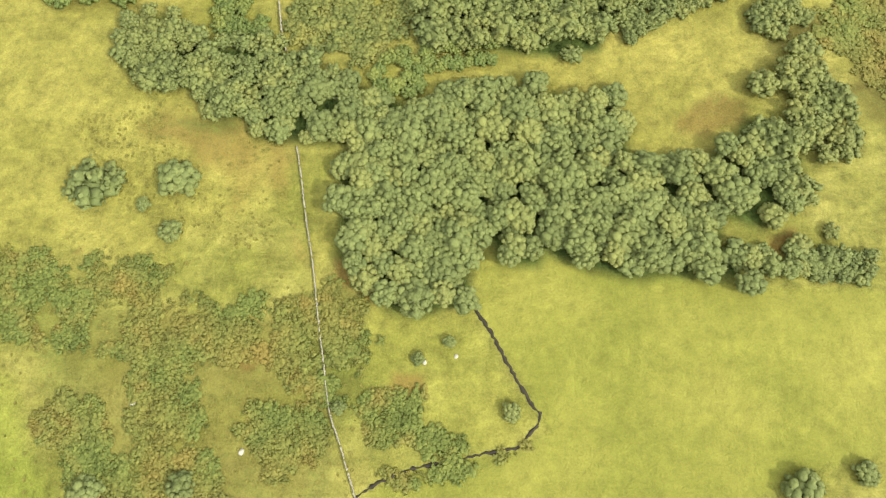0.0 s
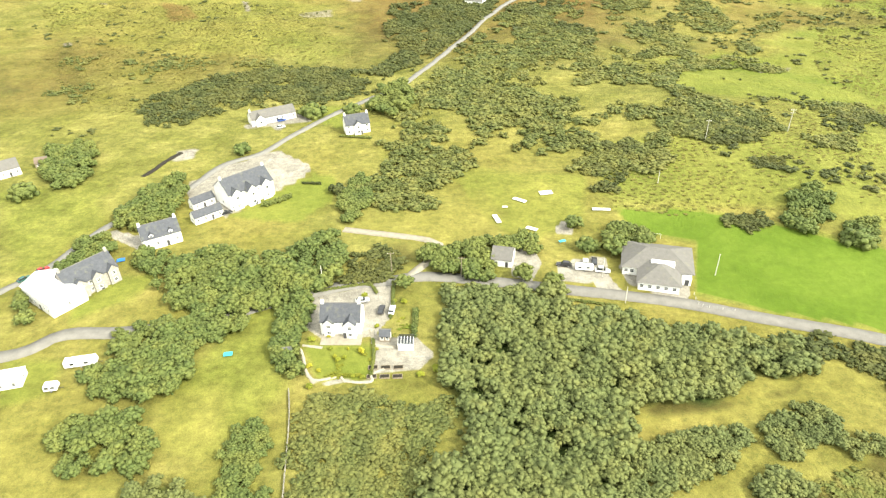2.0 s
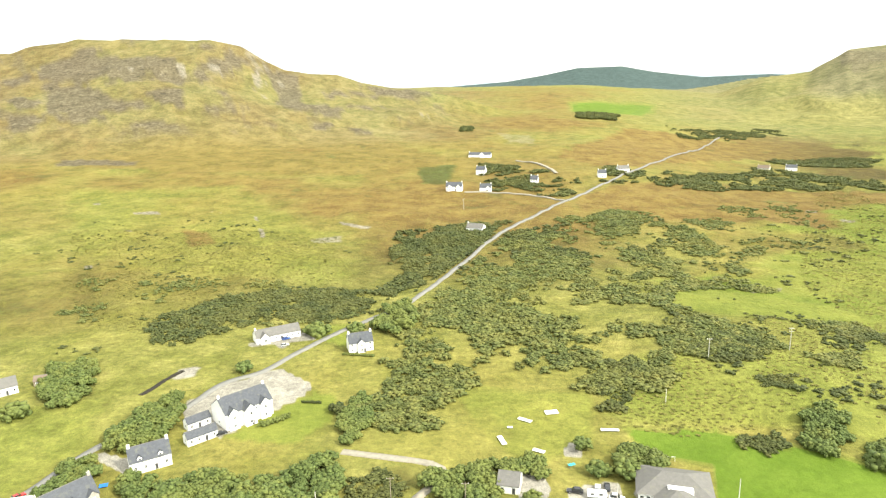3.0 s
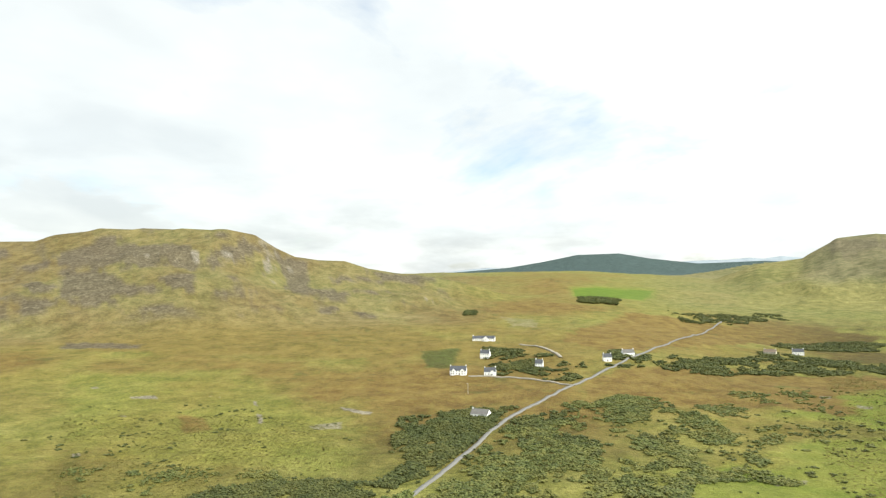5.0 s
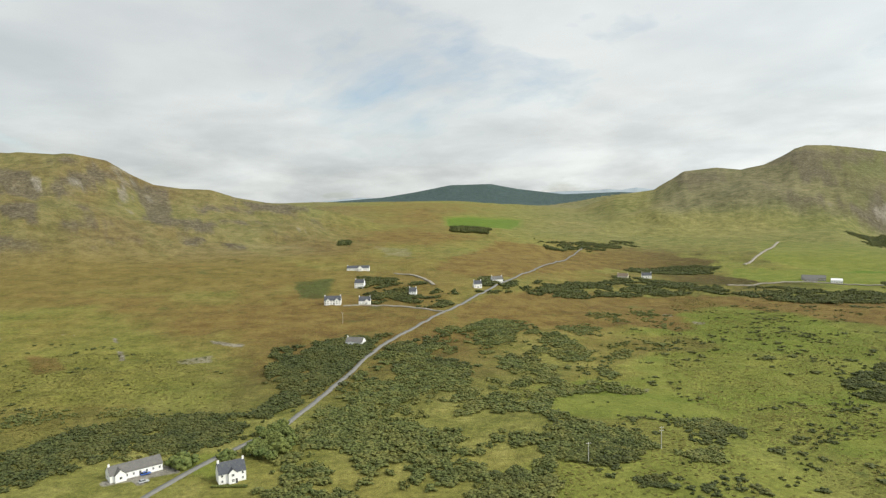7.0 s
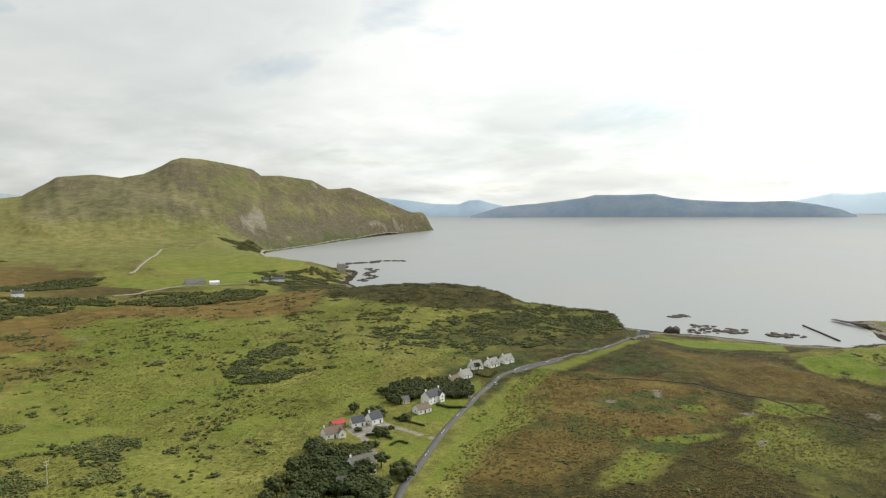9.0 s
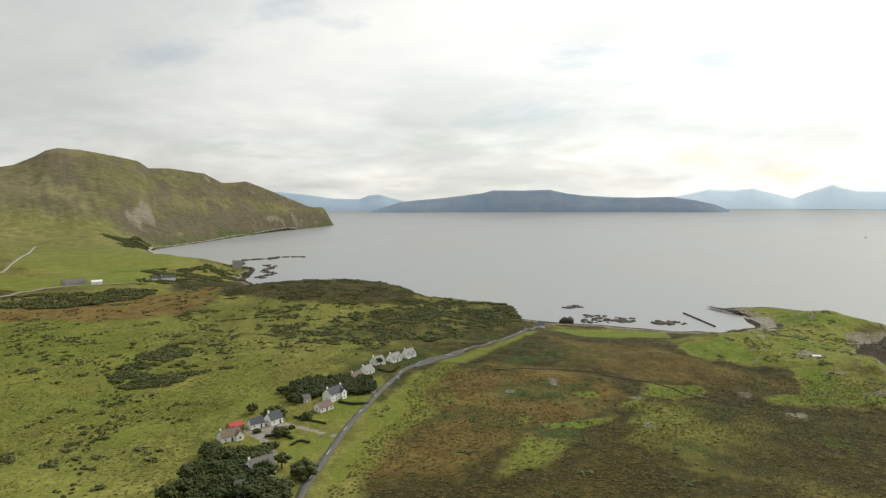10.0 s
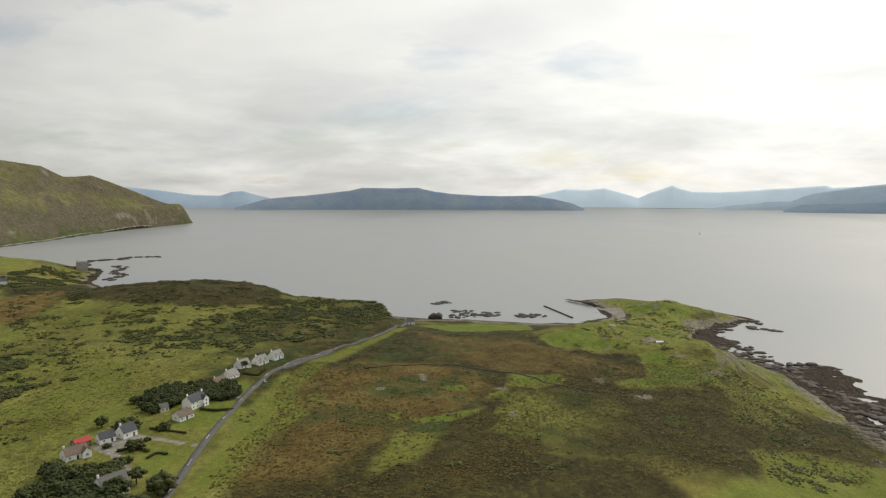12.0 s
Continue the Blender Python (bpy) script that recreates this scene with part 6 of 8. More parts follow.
def caravan(x, y, turn, label, length=5.5, tall=2.5, name="caravan"):
    ob = thing(name, label, "caravan", x, y, ground_at(x, y) + .05, turn)
    L = length / 2
    bm = prism(bmesh.new(), [(-L, .5), (L - .3, .5), (L, 1.2), (L - .35, tall), (-L + .2, tall), (-L, tall - .4)], -1.1, 1.1, "y")
    bmesh.ops.bevel(bm, geom=bm.edges[:], offset=.1, segments=2, affect="EDGES")
    part("body", bm, CAR_PAINT["white"], ob)
    for sx in (-.5, .35):
        part("window", block(sx * L - .5, sx * L + .5, -1.13, -1.09, 1.3, 1.9, .01), GLASS, ob)
    part("drawbar", block(L - .2, L + 1.0, -.06, .06, .45, .55, .01), DARK_PAINT, ob)
    wheels(ob, [(0, -1.0), (0, 1.0)])


def pole(x, y, tall, label, arms=1, pale=False):
    ob = thing("power_pole", label, "pole", x, y, group="power poles")
    bm = bmesh.new()
    tube(bm, (0, 0, -.4), (0, 0, tall), .15, .10, 9)
    mat = POLE_PALE if pale else TIMBER
    part("post", bm, mat, ob)
    for k in range(arms):
        z = tall - .5 - 1.3 * k
        part("crossarm", block(-1.1, 1.1, -.06, .06, z - .07, z + .07, .01), mat, ob)
        for sx in (-.95, 0, .95):
            bm = bmesh.new()
            tube(bm, (sx, 0, z + .07), (sx, 0, z + .32), .05, .06, 7)
            part("insulator", bm, WHITE_PAINT, ob)


POLE_PALE = plain("bleached_timber", (0.55, 0.53, 0.48), 0.15, 2.0, 0.9)


def boulder_mesh(seed, squash=0.6):
    v, q = sphere_quads(4)
    r = np.random.RandomState(seed)
    off = r.rand(3) * 50
    n = np.array([noise.fractal(Vector(p * 1.3 + off), 1.0, 2.0, 4) for p in v])
    v = v * (1 + .38 * n)[:, None] * np.array([1, .8, squash])
    return v, q


def rocks(points, material, label, name="rock", spread=0.0, count=1, size=(1.0, 2.0), squash=.5, z=None):
    """Boulders or skerries, each of its own."""
    for x, y in points:
        for k in range(count):
            v, q = boulder_mesh(rng.randint(1000), squash)
            s, ox, oy = size[0] + (size[1] - size[0]) * rng.rand(), *((rng.rand(2) - .5) * 2 * spread)
            ob = new(name, quads_mesh(name, v * s, q, material, False))
            ob.matrix_basis = pose(x + ox, y + oy, ground_at(x + ox, y + oy) if z is None else z, 0, 0, rng.rand() * 360)
            tagged(ob, label, "rock", name + " group")


def hedge(points, width, tall, material):
    """A clipped hedge: close leaf clumps along a line."""
    c = smooth_line(points, width * .45)
    z = height(c[:, 0], c[:, 1])
    verts, faces, n = [], [], 0
    for (x, y), zz in zip(c, z):
        v, f = BUSH_MID[rng.randint(5)]
        a = rng.rand() * 6.283
        cs, sn = math.cos(a), math.sin(a)
        verts.append(np.stack([(v[:, 0] * cs - v[:, 1] * sn) * width * .62 + x, (v[:, 0] * sn + v[:, 1] * cs) * width * .62 + y, (v[:, 2] + .55) * tall * .62 + zz], 1))
        faces.append(f + n)
        n += len(v)
    tagged(new("hedge", quads_mesh("hedge", np.vstack(verts), np.vstack(faces), material)), "clipped dark green garden hedge", "hedge", "garden hedges")
# ---- roads ----
road([(142.9, 123.8), (127.8, 131.1), (113.1, 137.9), (89, 145.9), (63.8, 154.8), (32.2, 161.7), (12, 165.8), (-9, 169.3), (-19.5, 167.4), (-33.3, 165.1), (-44.7, 161.3), (-57.1, 156.1), (-70, 149.4), (-86.1, 144.6), (-98, 142.9), (-113.5, 142.2), (-122.7, 134.3), (-142.2, 129.7)], 5.0, "grey tarmac village road with worn edges")
road([(192.4, 132.9), (225.7, 145.1), (239.1, 148.4), (298.7, 163.3), (350, 171.6), (401, 178.7), (439, 173.9), (470, 157.9), (418, 175.9), (459, 166.3), (508, 145.1), (571, 130.9), (638, 134.5)], 3.5, "grey tarmac coast road past the cottages")
road(LANE_LINE, 3.0, "narrow grey lane running north over the moor")
road([(-40.2, 199.1), (-25.7, 195.5), (-9.6, 191.1), (-4.7, 184.1), (-11, 175.3), (-15.2, 168.8)], 3.0, "pale gravel track beside the trees")
road([(80.8, 836), (100.9, 820), (113.1, 778), (116.4, 734)], 4.0, "pale gravel track to the upper house")
road([(107.8, 607), (93, 626), (77.9, 639), (39.7, 661), (11.2, 666)], 3.0, "pale gravel drive to the moor houses")
road([(701, 1002), (824, 1126), (989, 1294)], 5.0, "pale farm track climbing the field")
road([(527, 790), (595, 800), (650, 792), (717, 733)], 4.0, "pale farm road by the steading")
drystone_wall([(-36.4, 81.4), (-37.7, 86.1), (-41, 108.4), (-43.4, 119.4)], 0.22, 0.8)
drystone_wall([(-32.4, 58.3), (-31.5, 53.9), (-29.3, 41.7), (-27.6, 33.5), (-25.8, 22.4), (-24.3, 14), (-22.8, 5.8), (-20.9, 0.9), (-19.2, -3.9), (-17.5, -8.7)], 0.2, 0.55)
burn([(2.7, 27.4), (4.1, 24.1), (6.7, 20.2), (8.7, 16.1), (11.2, 11.5), (13.6, 7.4), (15.2, 5.2), (13.4, 2.5), (10.9, -0.1), (5.3, -1.2), (-1.7, -2.7), (-8.7, -4.1), (-13.6, -6.2), (-17.5, -8.7), (-21.2, -13.2)], 0.55)
garden_path([(-44.7, 137.2), (-42.3, 132.4), (-40.4, 126.5), (-38.8, 123.8), (-36.9, 122.9), (-33, 123.8), (-30.9, 124.6), (-29.2, 122.5), (-22.7, 122.3), (-22.6, 125), (-19.5, 127.1)], 0.8)
garden_path([(-26.8, 143.4), (-24.9, 143.4), (-23.8, 139.8), (-23.4, 137.3), (-21.3, 136.1), (-17, 135.6)], 0.9)
garden_path([(-43.2, 136.7), (-37.4, 135.6)], 0.8)
burn([(426, 119.3), (440, 94.5), (445, 67.6), (442, 48), (430, 10.8), (412, -9.4), (403, -34)], 1.4)
burn([(-131.1, 243.2), (-128.5, 249.6), (-126.5, 256.8), (-122.4, 265.9)], 2.2)
# ---- hedges ----
hedge([(328, 186.5), (327, 176.9), (330, 169.2)], 1.6, 1.6, LEAF_DARK)
hedge([(296, 196.4), (295.5, 187.3), (293.9, 175.8)], 1.2, 1.2, LEAF_DARK)
hedge([(402, 197), (397, 185.5), (411, 185.8)], 1.8, 1.6, LEAF_DARK)
hedge([(262.3, 176), (268.1, 175), (267.6, 169.9)], 1.4, 1.2, LEAF_DARK)
hedge([(267.6, 194.4), (271.7, 188.8), (269.5, 180.7)], 1.6, 1.6, LEAF_DARK)
hedge([(251.3, 187.6), (256.8, 181.9)], 2, 2, LEAF_DARK)
hedge([(-44.1, 161.3), (-36.4, 163.3), (-27.7, 164.8), (-24.7, 160.6)], 1, 1.1, LEAF_VILLAGE)
hedge([(-19.8, 166.1), (-19.2, 154.7), (-19.5, 148.5)], 1, 1.2, LEAF_VILLAGE)
hedge([(-23.6, 138.7), (-22.7, 131.9), (-22.7, 124.8)], 0.9, 1, LEAF_VILLAGE)
hedge([(-12.1, 151.7), (-12.1, 140)], 1.6, 1.5, LEAF_VILLAGE)
hedge([(-46.5, 144.7), (-43.2, 132.2), (-40.7, 125)], 1, 1, LEAF_GORSE)
hedge([(-31.5, 124.6), (-25.4, 124.4)], 1, 0.9, LEAF_GARDEN)
hedge([(-73.5, 217.4), (-67.9, 221.6), (-65.3, 224.5)], 2.4, 2.2, LEAF_VILLAGE)
hedge([(-62.1, 236), (-55, 235.3)], 1.2, 1.2, LEAF_DARK)
hedge([(-52.6, 281.4), (-39, 279.1)], 1.4, 1.4, LEAF_VILLAGE)
hedge([(33.1, 156.3), (41.3, 154.2), (47.7, 152.3)], 1, 1, LEAF_VILLAGE)
for x, y, r, h in (
    (-38.1, 120.2, 1.01, 1.5),
    (-33.3, 131.5, 0.69, 1.3),
    (-32.3, 130.3, 0.89, 1.4),
    (-30.5, 131.1, 0.79, 1.3),
    (-26.2, 133.4, 1.00, 1.9),
    (-41.1, 138.8, 1.21, 1.2),
    (-35, 134.9, 0.75, 0.9),
    (-28.3, 159, 1.05, 1.4),
    (-36.4, 140.2, 0.77, 0.8),
    (-18.8, 156.4, 0.81, 0.9),
    (-30.1, 134.8, 0.53, 0.8),
    (-15.9, 155.5, 1.03, 1.6),
    (-39.7, 128.1, 0.94, 1),
    (-36.8, 126.3, 0.73, 0.9),
    (-23, 144.5, 0.77, 0.9),
    (-24.8, 123.8, 0.81, 0.9),
    (-27.4, 124.2, 0.71, 0.8),
    (-9.7, 124.4, 1.11, 1.2),
    (-5.2, 126.3, 1.72, 1.8),
):
    shrub(x, y, r, h)
# ---- woods and thickets ----
grove(LOWER_WOOD, 2.6, 3.9, 5.5, "wood")
grove(BELT_WOOD, 1.8, 3.4, 4.4, "wood")
grove(UPPER_WOOD, 2.4, 4.4, 5.5, "wood")
grove([(67.7, 80.8), (74.4, 82.4), (75.6, 75.1), (80.3, 65.5), (80.7, 57.9), (74.6, 53.1), (70.1, 59.1), (67.1, 66.8), (65.3, 72.4)], 2.4, 3.4, 5.0, "wood")
grove([(64.3, 90.4), (70.2, 93.5), (75.3, 89.9), (72, 83), (64.3, 82.1)], 2.2, 3.0, 4.0, "wood")
grove([(58.8, 35.9), (66.4, 37.5), (73.5, 35.8), (72.9, 31.6), (64.2, 30.3), (58.3, 31.5)], 2.0, 2.8, 3.6, "wood")
grove([(-97.2, 107.6), (-80.4, 113), (-69.5, 99.6), (-72.8, 91.4), (-89.4, 93.3), (-96.3, 101.7)], 1.8, 3.4, 5.0, "garden", 0.25)
grove([(-88.8, 136.4), (-73.7, 138.3), (-72.7, 116.7), (-86.7, 114.9), (-99.1, 121.2)], 1.8, 3.4, 5.0, "garden", 0.25)
grove([(-94.3, 140.7), (-81.8, 144.5), (-71.7, 127.2), (-72.1, 121), (-93.4, 121.6), (-91.6, 129.4)], 2.6, 3.8, 6, "village")
grove([(-11.1, 181.8), (-1.8, 185.5), (11.6, 188.7), (11.2, 166), (-8.9, 172.3)], 2.4, 3.6, 5.5, "village")
grove([(9.9, 192.3), (29.1, 191.6), (27.8, 181.1), (13, 181.6)], 2.2, 3.0, 4.5, "village")
grove([(-126.2, 206.3), (-123.3, 228.4), (-115.1, 242.6), (-107.2, 227.9), (-106.7, 209.7), (-115.7, 197.3)], 2.8, 3.8, 6, "village")
grove([(231.5, 203.5), (249.5, 186.1), (226.8, 160.9), (215.3, 145), (188.5, 127.3), (166.9, 182), (203.1, 193.3)], 3.0, 4.8, 8.5, "dark", 0.34)
grove([(333, 230.4), (366, 226.9), (380, 192.5), (349, 172.8), (335, 200), (310, 207.6)], 2.4, 3.8, 5.5, "dark", 0.3)
grove([(31.7, 87.2), (36.2, 82.6), (41.5, 85.6), (47.0, 89.4), (54.6, 90.1), (65.1, 98.8), (68.8, 104.6), (58.4, 104.7), (46.2, 101.5), (37.8, 96.6)], 1.4, 2.6, 3.2, "wood")
grove([(70.3, 99.5), (71.4, 104.6), (79.5, 111.4), (85.5, 114.0), (89.6, 109.5), (89.9, 101.0), (95.9, 104.3), (98.4, 100.9), (96.1, 96.0), (88.5, 96.1), (84.8, 101.0), (79.3, 99.4), (73.6, 97.0)], 1.2, 2.4, 2.8, "wood")
grove([(68.9, 35.6), (79.5, 37.2), (77.4, 30.4), (68.5, 30.4)], 1.6, 2.6, 3.0, "wood")
grove([(-54.8, 96.0), (-54.4, 106.1), (-48.1, 109.6), (-43.8, 102.6), (-44.5, 97.5)], 1.2, 2.0, 2.4, "garden")
grove([(-52.6, 86.4), (-53.2, 94.4), (-50.4, 97.6), (-44.9, 95.9), (-45.1, 87.9), (-41.4, 88.7), (-42.1, 84.0), (-49.5, 83.3)], 1.2, 2.2, 2.4, "garden")
grove([(-20.0, 72.2), (-13.1, 80.0), (-5.8, 83.0), (9.2, 85.9), (7.7, 78.4), (-0.8, 75.6), (-8.0, 71.4), (-15.0, 68.7)], 1.4, 2.2, 2.4, "garden", 0.3)
grove([(-101.0, 142.6), (-89.7, 147.2), (-79.9, 147.0), (-78.6, 152.0), (-71.2, 154.5), (-61.2, 154.3), (-59.0, 146.7), (-63.9, 142.0), (-71.6, 137.6), (-74.9, 127.1), (-77.4, 122.9), (-87.4, 123.0), (-94.1, 133.5)], 2.0, 3.6, 5.0, "village", 0.12)
grove([(-53.2, 149.0), (-49.1, 159.5), (-43.7, 154.0), (-43.5, 141.7), (-43.2, 126.7), (-43.6, 122.5), (-50.5, 132.9)], 1.8, 3.0, 4.5, "village")
grove([(-108.1, 183.7), (-95.1, 180.0), (-84.9, 183.1), (-73.5, 182.9), (-57.4, 179.2), (-48.2, 189.3), (-39.6, 196.4), (-35.4, 169.2), (-42.4, 159.3), (-47.4, 151.5), (-56.7, 155.5), (-60.6, 151.7), (-71.0, 153.2), (-85.5, 152.1), (-99.0, 167.5)], 2.0, 4.2, 6.0, "village", 0.2)
grove([(-136.6, 157.0), (-135.8, 161.1), (-125.6, 150.3), (-128.1, 146.6)], 2.0, 3.4, 5.0, "village")
grove([(-131.3, 169.8), (-130.3, 182.7), (-134.3, 193.5), (-126.1, 197.0), (-115.8, 182.3), (-122.7, 179.1)], 2.0, 3.4, 5.0, "village")
grove([(111.5, 190.4), (120.6, 208.3), (132.9, 216.9), (136.0, 209.0), (129.9, 195.4), (119.8, 186.5)], 2.0, 3.6, 4.5, "village")
grove([(128.1, 181.5), (134.8, 192.0), (146.8, 195.3), (137.6, 179.8)], 1.8, 3.0, 3.5, "village")
grove([(49.7, 188.6), (54.1, 199.6), (66.7, 195.0), (66.5, 184.4), (53.7, 181.6)], 2.0, 3.0, 4.0, "village")
grove([(-42.3, 311.8), (-39.2, 340.7), (-26.9, 345.2), (-20.9, 319.3), (-30.0, 303.7)], 2.4, 4.0, 6.5, "village")
grove([(-44.5, 215.4), (-43.0, 234.3), (-37.3, 244.6), (-32.7, 215.0), (-38.4, 202.5)], 2.0, 3.0, 4.0, "village")
grove([(-177.1, 252.2), (-183.0, 269.4), (-166.4, 272.5), (-156.2, 257.4), (-152.6, 231.6), (-161.6, 229.2)], 2.4, 4.2, 6.0, "village")
for x, y, r, h, kind in (
    (-171.5, 226.2, 5.9, 6, "village"),
    (-72.2, 307, 4.7, 6, "village"),
    (53.2, 183, 5.1, 6, "village"),
    (63.5, 184.7, 3.6, 5.5, "village"),
    (45, 183.7, 4.7, 5, "village"),
    (42.1, 198.6, 3.7, 4.5, "village"),
    (133.4, 182.4, 5.8, 5, "village"),
    (-94.8, 265.1, 4.3, 5, "village"),
    (-46.7, 227.7, 3.7, 4, "dark"),
    (231.9, 150.2, 6.3, 8, "dark"),
    (237.5, 164.8, 3.8, 7, "dark"),
    (294.1, 222.5, 4.1, 6, "dark"),
    (295.9, 209, 6.7, 6, "dark"),
    (271.4, 188.6, 4.6, 5, "dark"),
    (297, 189.9, 3.9, 4, "dark"),
    (237.6, 204.9, 5.9, 7, "dark"),
    (265.7, 213.5, 3.2, 4, "dark"),
    (250.9, 182.4, 4.1, 5, "dark"),
    (320.4, 214.2, 4.2, 5, "dark"),
    (373.9, 205.8, 4.6, 5, "dark"),
    (392.5, 202, 3.6, 5, "dark"),
    (282.1, 189.1, 2.2, 2, "dark"),
    (271.1, 202.7, 2.2, 2.5, "dark"),
    (257.2, 182.2, 2.4, 3, "dark"),
    (412.6, 201.8, 3.3, 5, "dark"),
    (434.7, 200.8, 3.0, 5, "dark"),
    (236.8, 178.4, 4.5, 6, "dark"),
    (-42.1, 125.4, 2.2, 4, "village"),
    (-15.9, 163.1, 3.2, 5, "village"),
    (62.7, 71.5, 3.7, 4.5, "wood"),
    (-73.6, 50.3, 5.9, 3.5, "wood"),
    (-68.6, 51, 2.8, 3, "wood"),
    (-55.8, 51.3, 4.2, 3.5, "wood"),
    (-62, 45.8, 1.6, 2, "wood"),
    (-56.1, 40.2, 2.4, 2.2, "wood"),
    (72.1, 39.9, 1.8, 2, "wood"),
    (9.9, 5.9, 1.9, 2, "wood"),
    (59.6, -7.1, 4.0, 3.5, "wood"),
    (70.7, -4.1, 2.4, 2.5, "wood"),
    (-48.2, -6.8, 2.9, 2.5, "wood"),
    (-64.9, -7.8, 3.1, 2.5, "wood"),
    (-1.2, 18.5, 1.3, 1.6, "wood"),
    (-7, 15.4, 1.3, 1.4, "wood"),
    (-21.2, 6.6, 1.5, 1.5, "wood"),
    (21.3, 167.4, 3.6, 5, "village"),
    (30.2, 163.4, 3.6, 5, "village"),
    (-70.5, 307.4, 7.6, 7, "village"),
    (-26.6, 315.4, 7.1, 7, "village"),
    (-51.3, 313, 5.3, 4, "village"),
):
    plant_tree(x, y, r, h, kind)
thicket([(-112.7, 38.1), (-90.1, 38.6), (-78.5, 36.8), (-76, 29.9), (-79.4, 19), (-82.8, 19), (-108.4, 23.2)], 0.5, 1.3, 0.9, FERN, 0.85)
thicket([(-72.8, 35.7), (-61.3, 35.6), (-55.4, 32.2), (-57.6, 24.4), (-68.2, 27.8)], 0.5, 1.3, 0.9, FERN, 0.85)
thicket([(-78.1, 29.9), (-65.5, 27.6), (-55.4, 24.4), (-50.5, 27.7), (-37.2, 25.5), (-37.2, 13.8), (-49.6, 12.7), (-64, 14.9), (-75.3, 19)], 0.5, 1.3, 0.9, FERN, 0.85)
thicket([(-33.2, 28.9), (-17, 30), (-15.4, 19), (-17.3, 10.8), (-25.3, 6.8), (-37.2, 14.8), (-32.5, 19.1)], 0.5, 1.3, 0.9, FERN, 0.85)
thicket([(-17.1, 7.8), (-6.8, 9.8), (-6.7, -0), (-15.7, -1)], 0.5, 1.3, 0.9, FERN, 0.85)
thicket([(-6.8, 2.9), (1.3, 2), (2.3, -0.9), (-5.7, -1)], 0.5, 1.3, 0.9, FERN, 0.85)
thicket([(-77.7, 10.6), (-65.1, 8.7), (-62.5, 0.7), (-68.5, -6), (-76.3, 2.6)], 0.5, 1.3, 0.9, FERN, 0.85)
thicket([(-62.5, 12.8), (-48.7, 13.8), (-44.3, 0.8), (-57.3, -1.2)], 0.5, 1.3, 0.9, FERN, 0.85)
thicket([(-38.8, 8.7), (-25.3, 6.8), (-21.8, -1), (-32.4, -5.8), (-39.2, 2.8)], 0.5, 1.3, 0.9, FERN, 0.85)
thicket([(-69.2, -1.3), (-42.9, -1.1), (-41.2, -17.7), (-66.4, -17.8)], 0.5, 1.3, 0.9, FERN, 0.85)
thicket([(-14.6, -4.8), (9.3, -0.9), (15.4, 1.1), (7.2, -3.7), (-8.6, -6.6)], 0.5, 1.3, 0.9, FERN, 0.85)
thicket([(-40, 116.1), (-0.9, 116.9), (-0.9, 105.2), (-7.6, 96.7), (-19.3, 90.1), (-36.4, 90.1), (-39, 98.8)], 1.2, 2.3, 1.5, LEAF_WILLOW, 0.8)
thicket([(-36.8, 93.7), (-8.2, 93.6), (-10.5, 85), (-19.9, 78), (-29.9, 82.3), (-36.2, 85.1)], 1.2, 2.2, 1.4, LEAF_WILLOW, 0.8)
thicket([(-22.2, 332), (-1.9, 392), (47, 501), (104.1, 564), (193.5, 579), (168.5, 441), (171.8, 364), (106.6, 340), (113.9, 298.6), (101.9, 274.2), (74.7, 239.6), (8.7, 256.8), (-10, 288.8)], 1.5, 3.0, 2.4, LEAF_WILLOW, 0.55)
thicket([(48.7, 518), (102.5, 556), (190.9, 571), (156.1, 442), (95.2, 415), (49, 443), (16.1, 412)], 1.6, 3.0, 2.6, LEAF_GORSE, 0.42)
thicket([(-112.2, 378), (-28.9, 376), (-27.6, 353), (-44.5, 330), (-76, 334), (-99.1, 339), (-141, 316), (-158.3, 308), (-162.4, 332), (-133.8, 359)], 1.6, 2.8, 2.4, LEAF_GORSE, 0.6)
thicket([(-46, 507), (8.2, 541), (45.1, 530), (6.3, 433), (-24.1, 420), (-42.1, 409)], 2.0, 3.2, 3, LEAF_GORSE, 0.6)
thicket([(-29.7, 473), (12.6, 528), (45.4, 532), (18, 450), (-1.8, 404), (-22.8, 408), (-35.7, 358), (-63.4, 384), (-26.3, 408)], 2.0, 3.2, 3, LEAF_GORSE, 0.6)
thicket([(36.1, 819), (70.9, 808), (111.1, 742), (120.6, 621), (82.4, 629), (34.8, 674), (32.9, 756)], 2.2, 3.4, 3.5, LEAF_GORSE, 0.6)
thicket([(126.3, 681), (197.4, 788), (242.5, 745), (436, 924), (532, 783), (653, 726), (656, 670), (590, 603), (481, 708), (354, 750), (238.2, 711), (192, 691)], 2.4, 4.2, 4, LEAF_GORSE, 0.62)
thicket([(484, 1004), (593, 1073), (661, 1023), (595, 936), (508, 955)], 2.8, 4.2, 4, LEAF_GORSE)
thicket([(444, 1321), (554, 1343), (707, 1468), (632, 1339), (489, 1213), (415, 1203)], 3, 4.5, 4, LEAF_GORSE, 0.5)
thicket([(67.5, 258.7), (99.6, 276.1), (113, 310), (141.4, 290.5), (145.6, 276.4), (130.9, 260), (100.2, 270), (72.1, 257.7)], 1.7, 2.6, 2.2, LEAF_WILLOW)
thicket([(167.8, 306), (209.3, 309), (193.4, 286.9), (170, 293.7)], 1.6, 2.4, 2, LEAF_WILLOW)
thicket([(150.5, 260.2), (174.2, 267.2), (168.2, 248.3), (153.5, 251.9)], 1.6, 2.4, 2, LEAF_WILLOW)
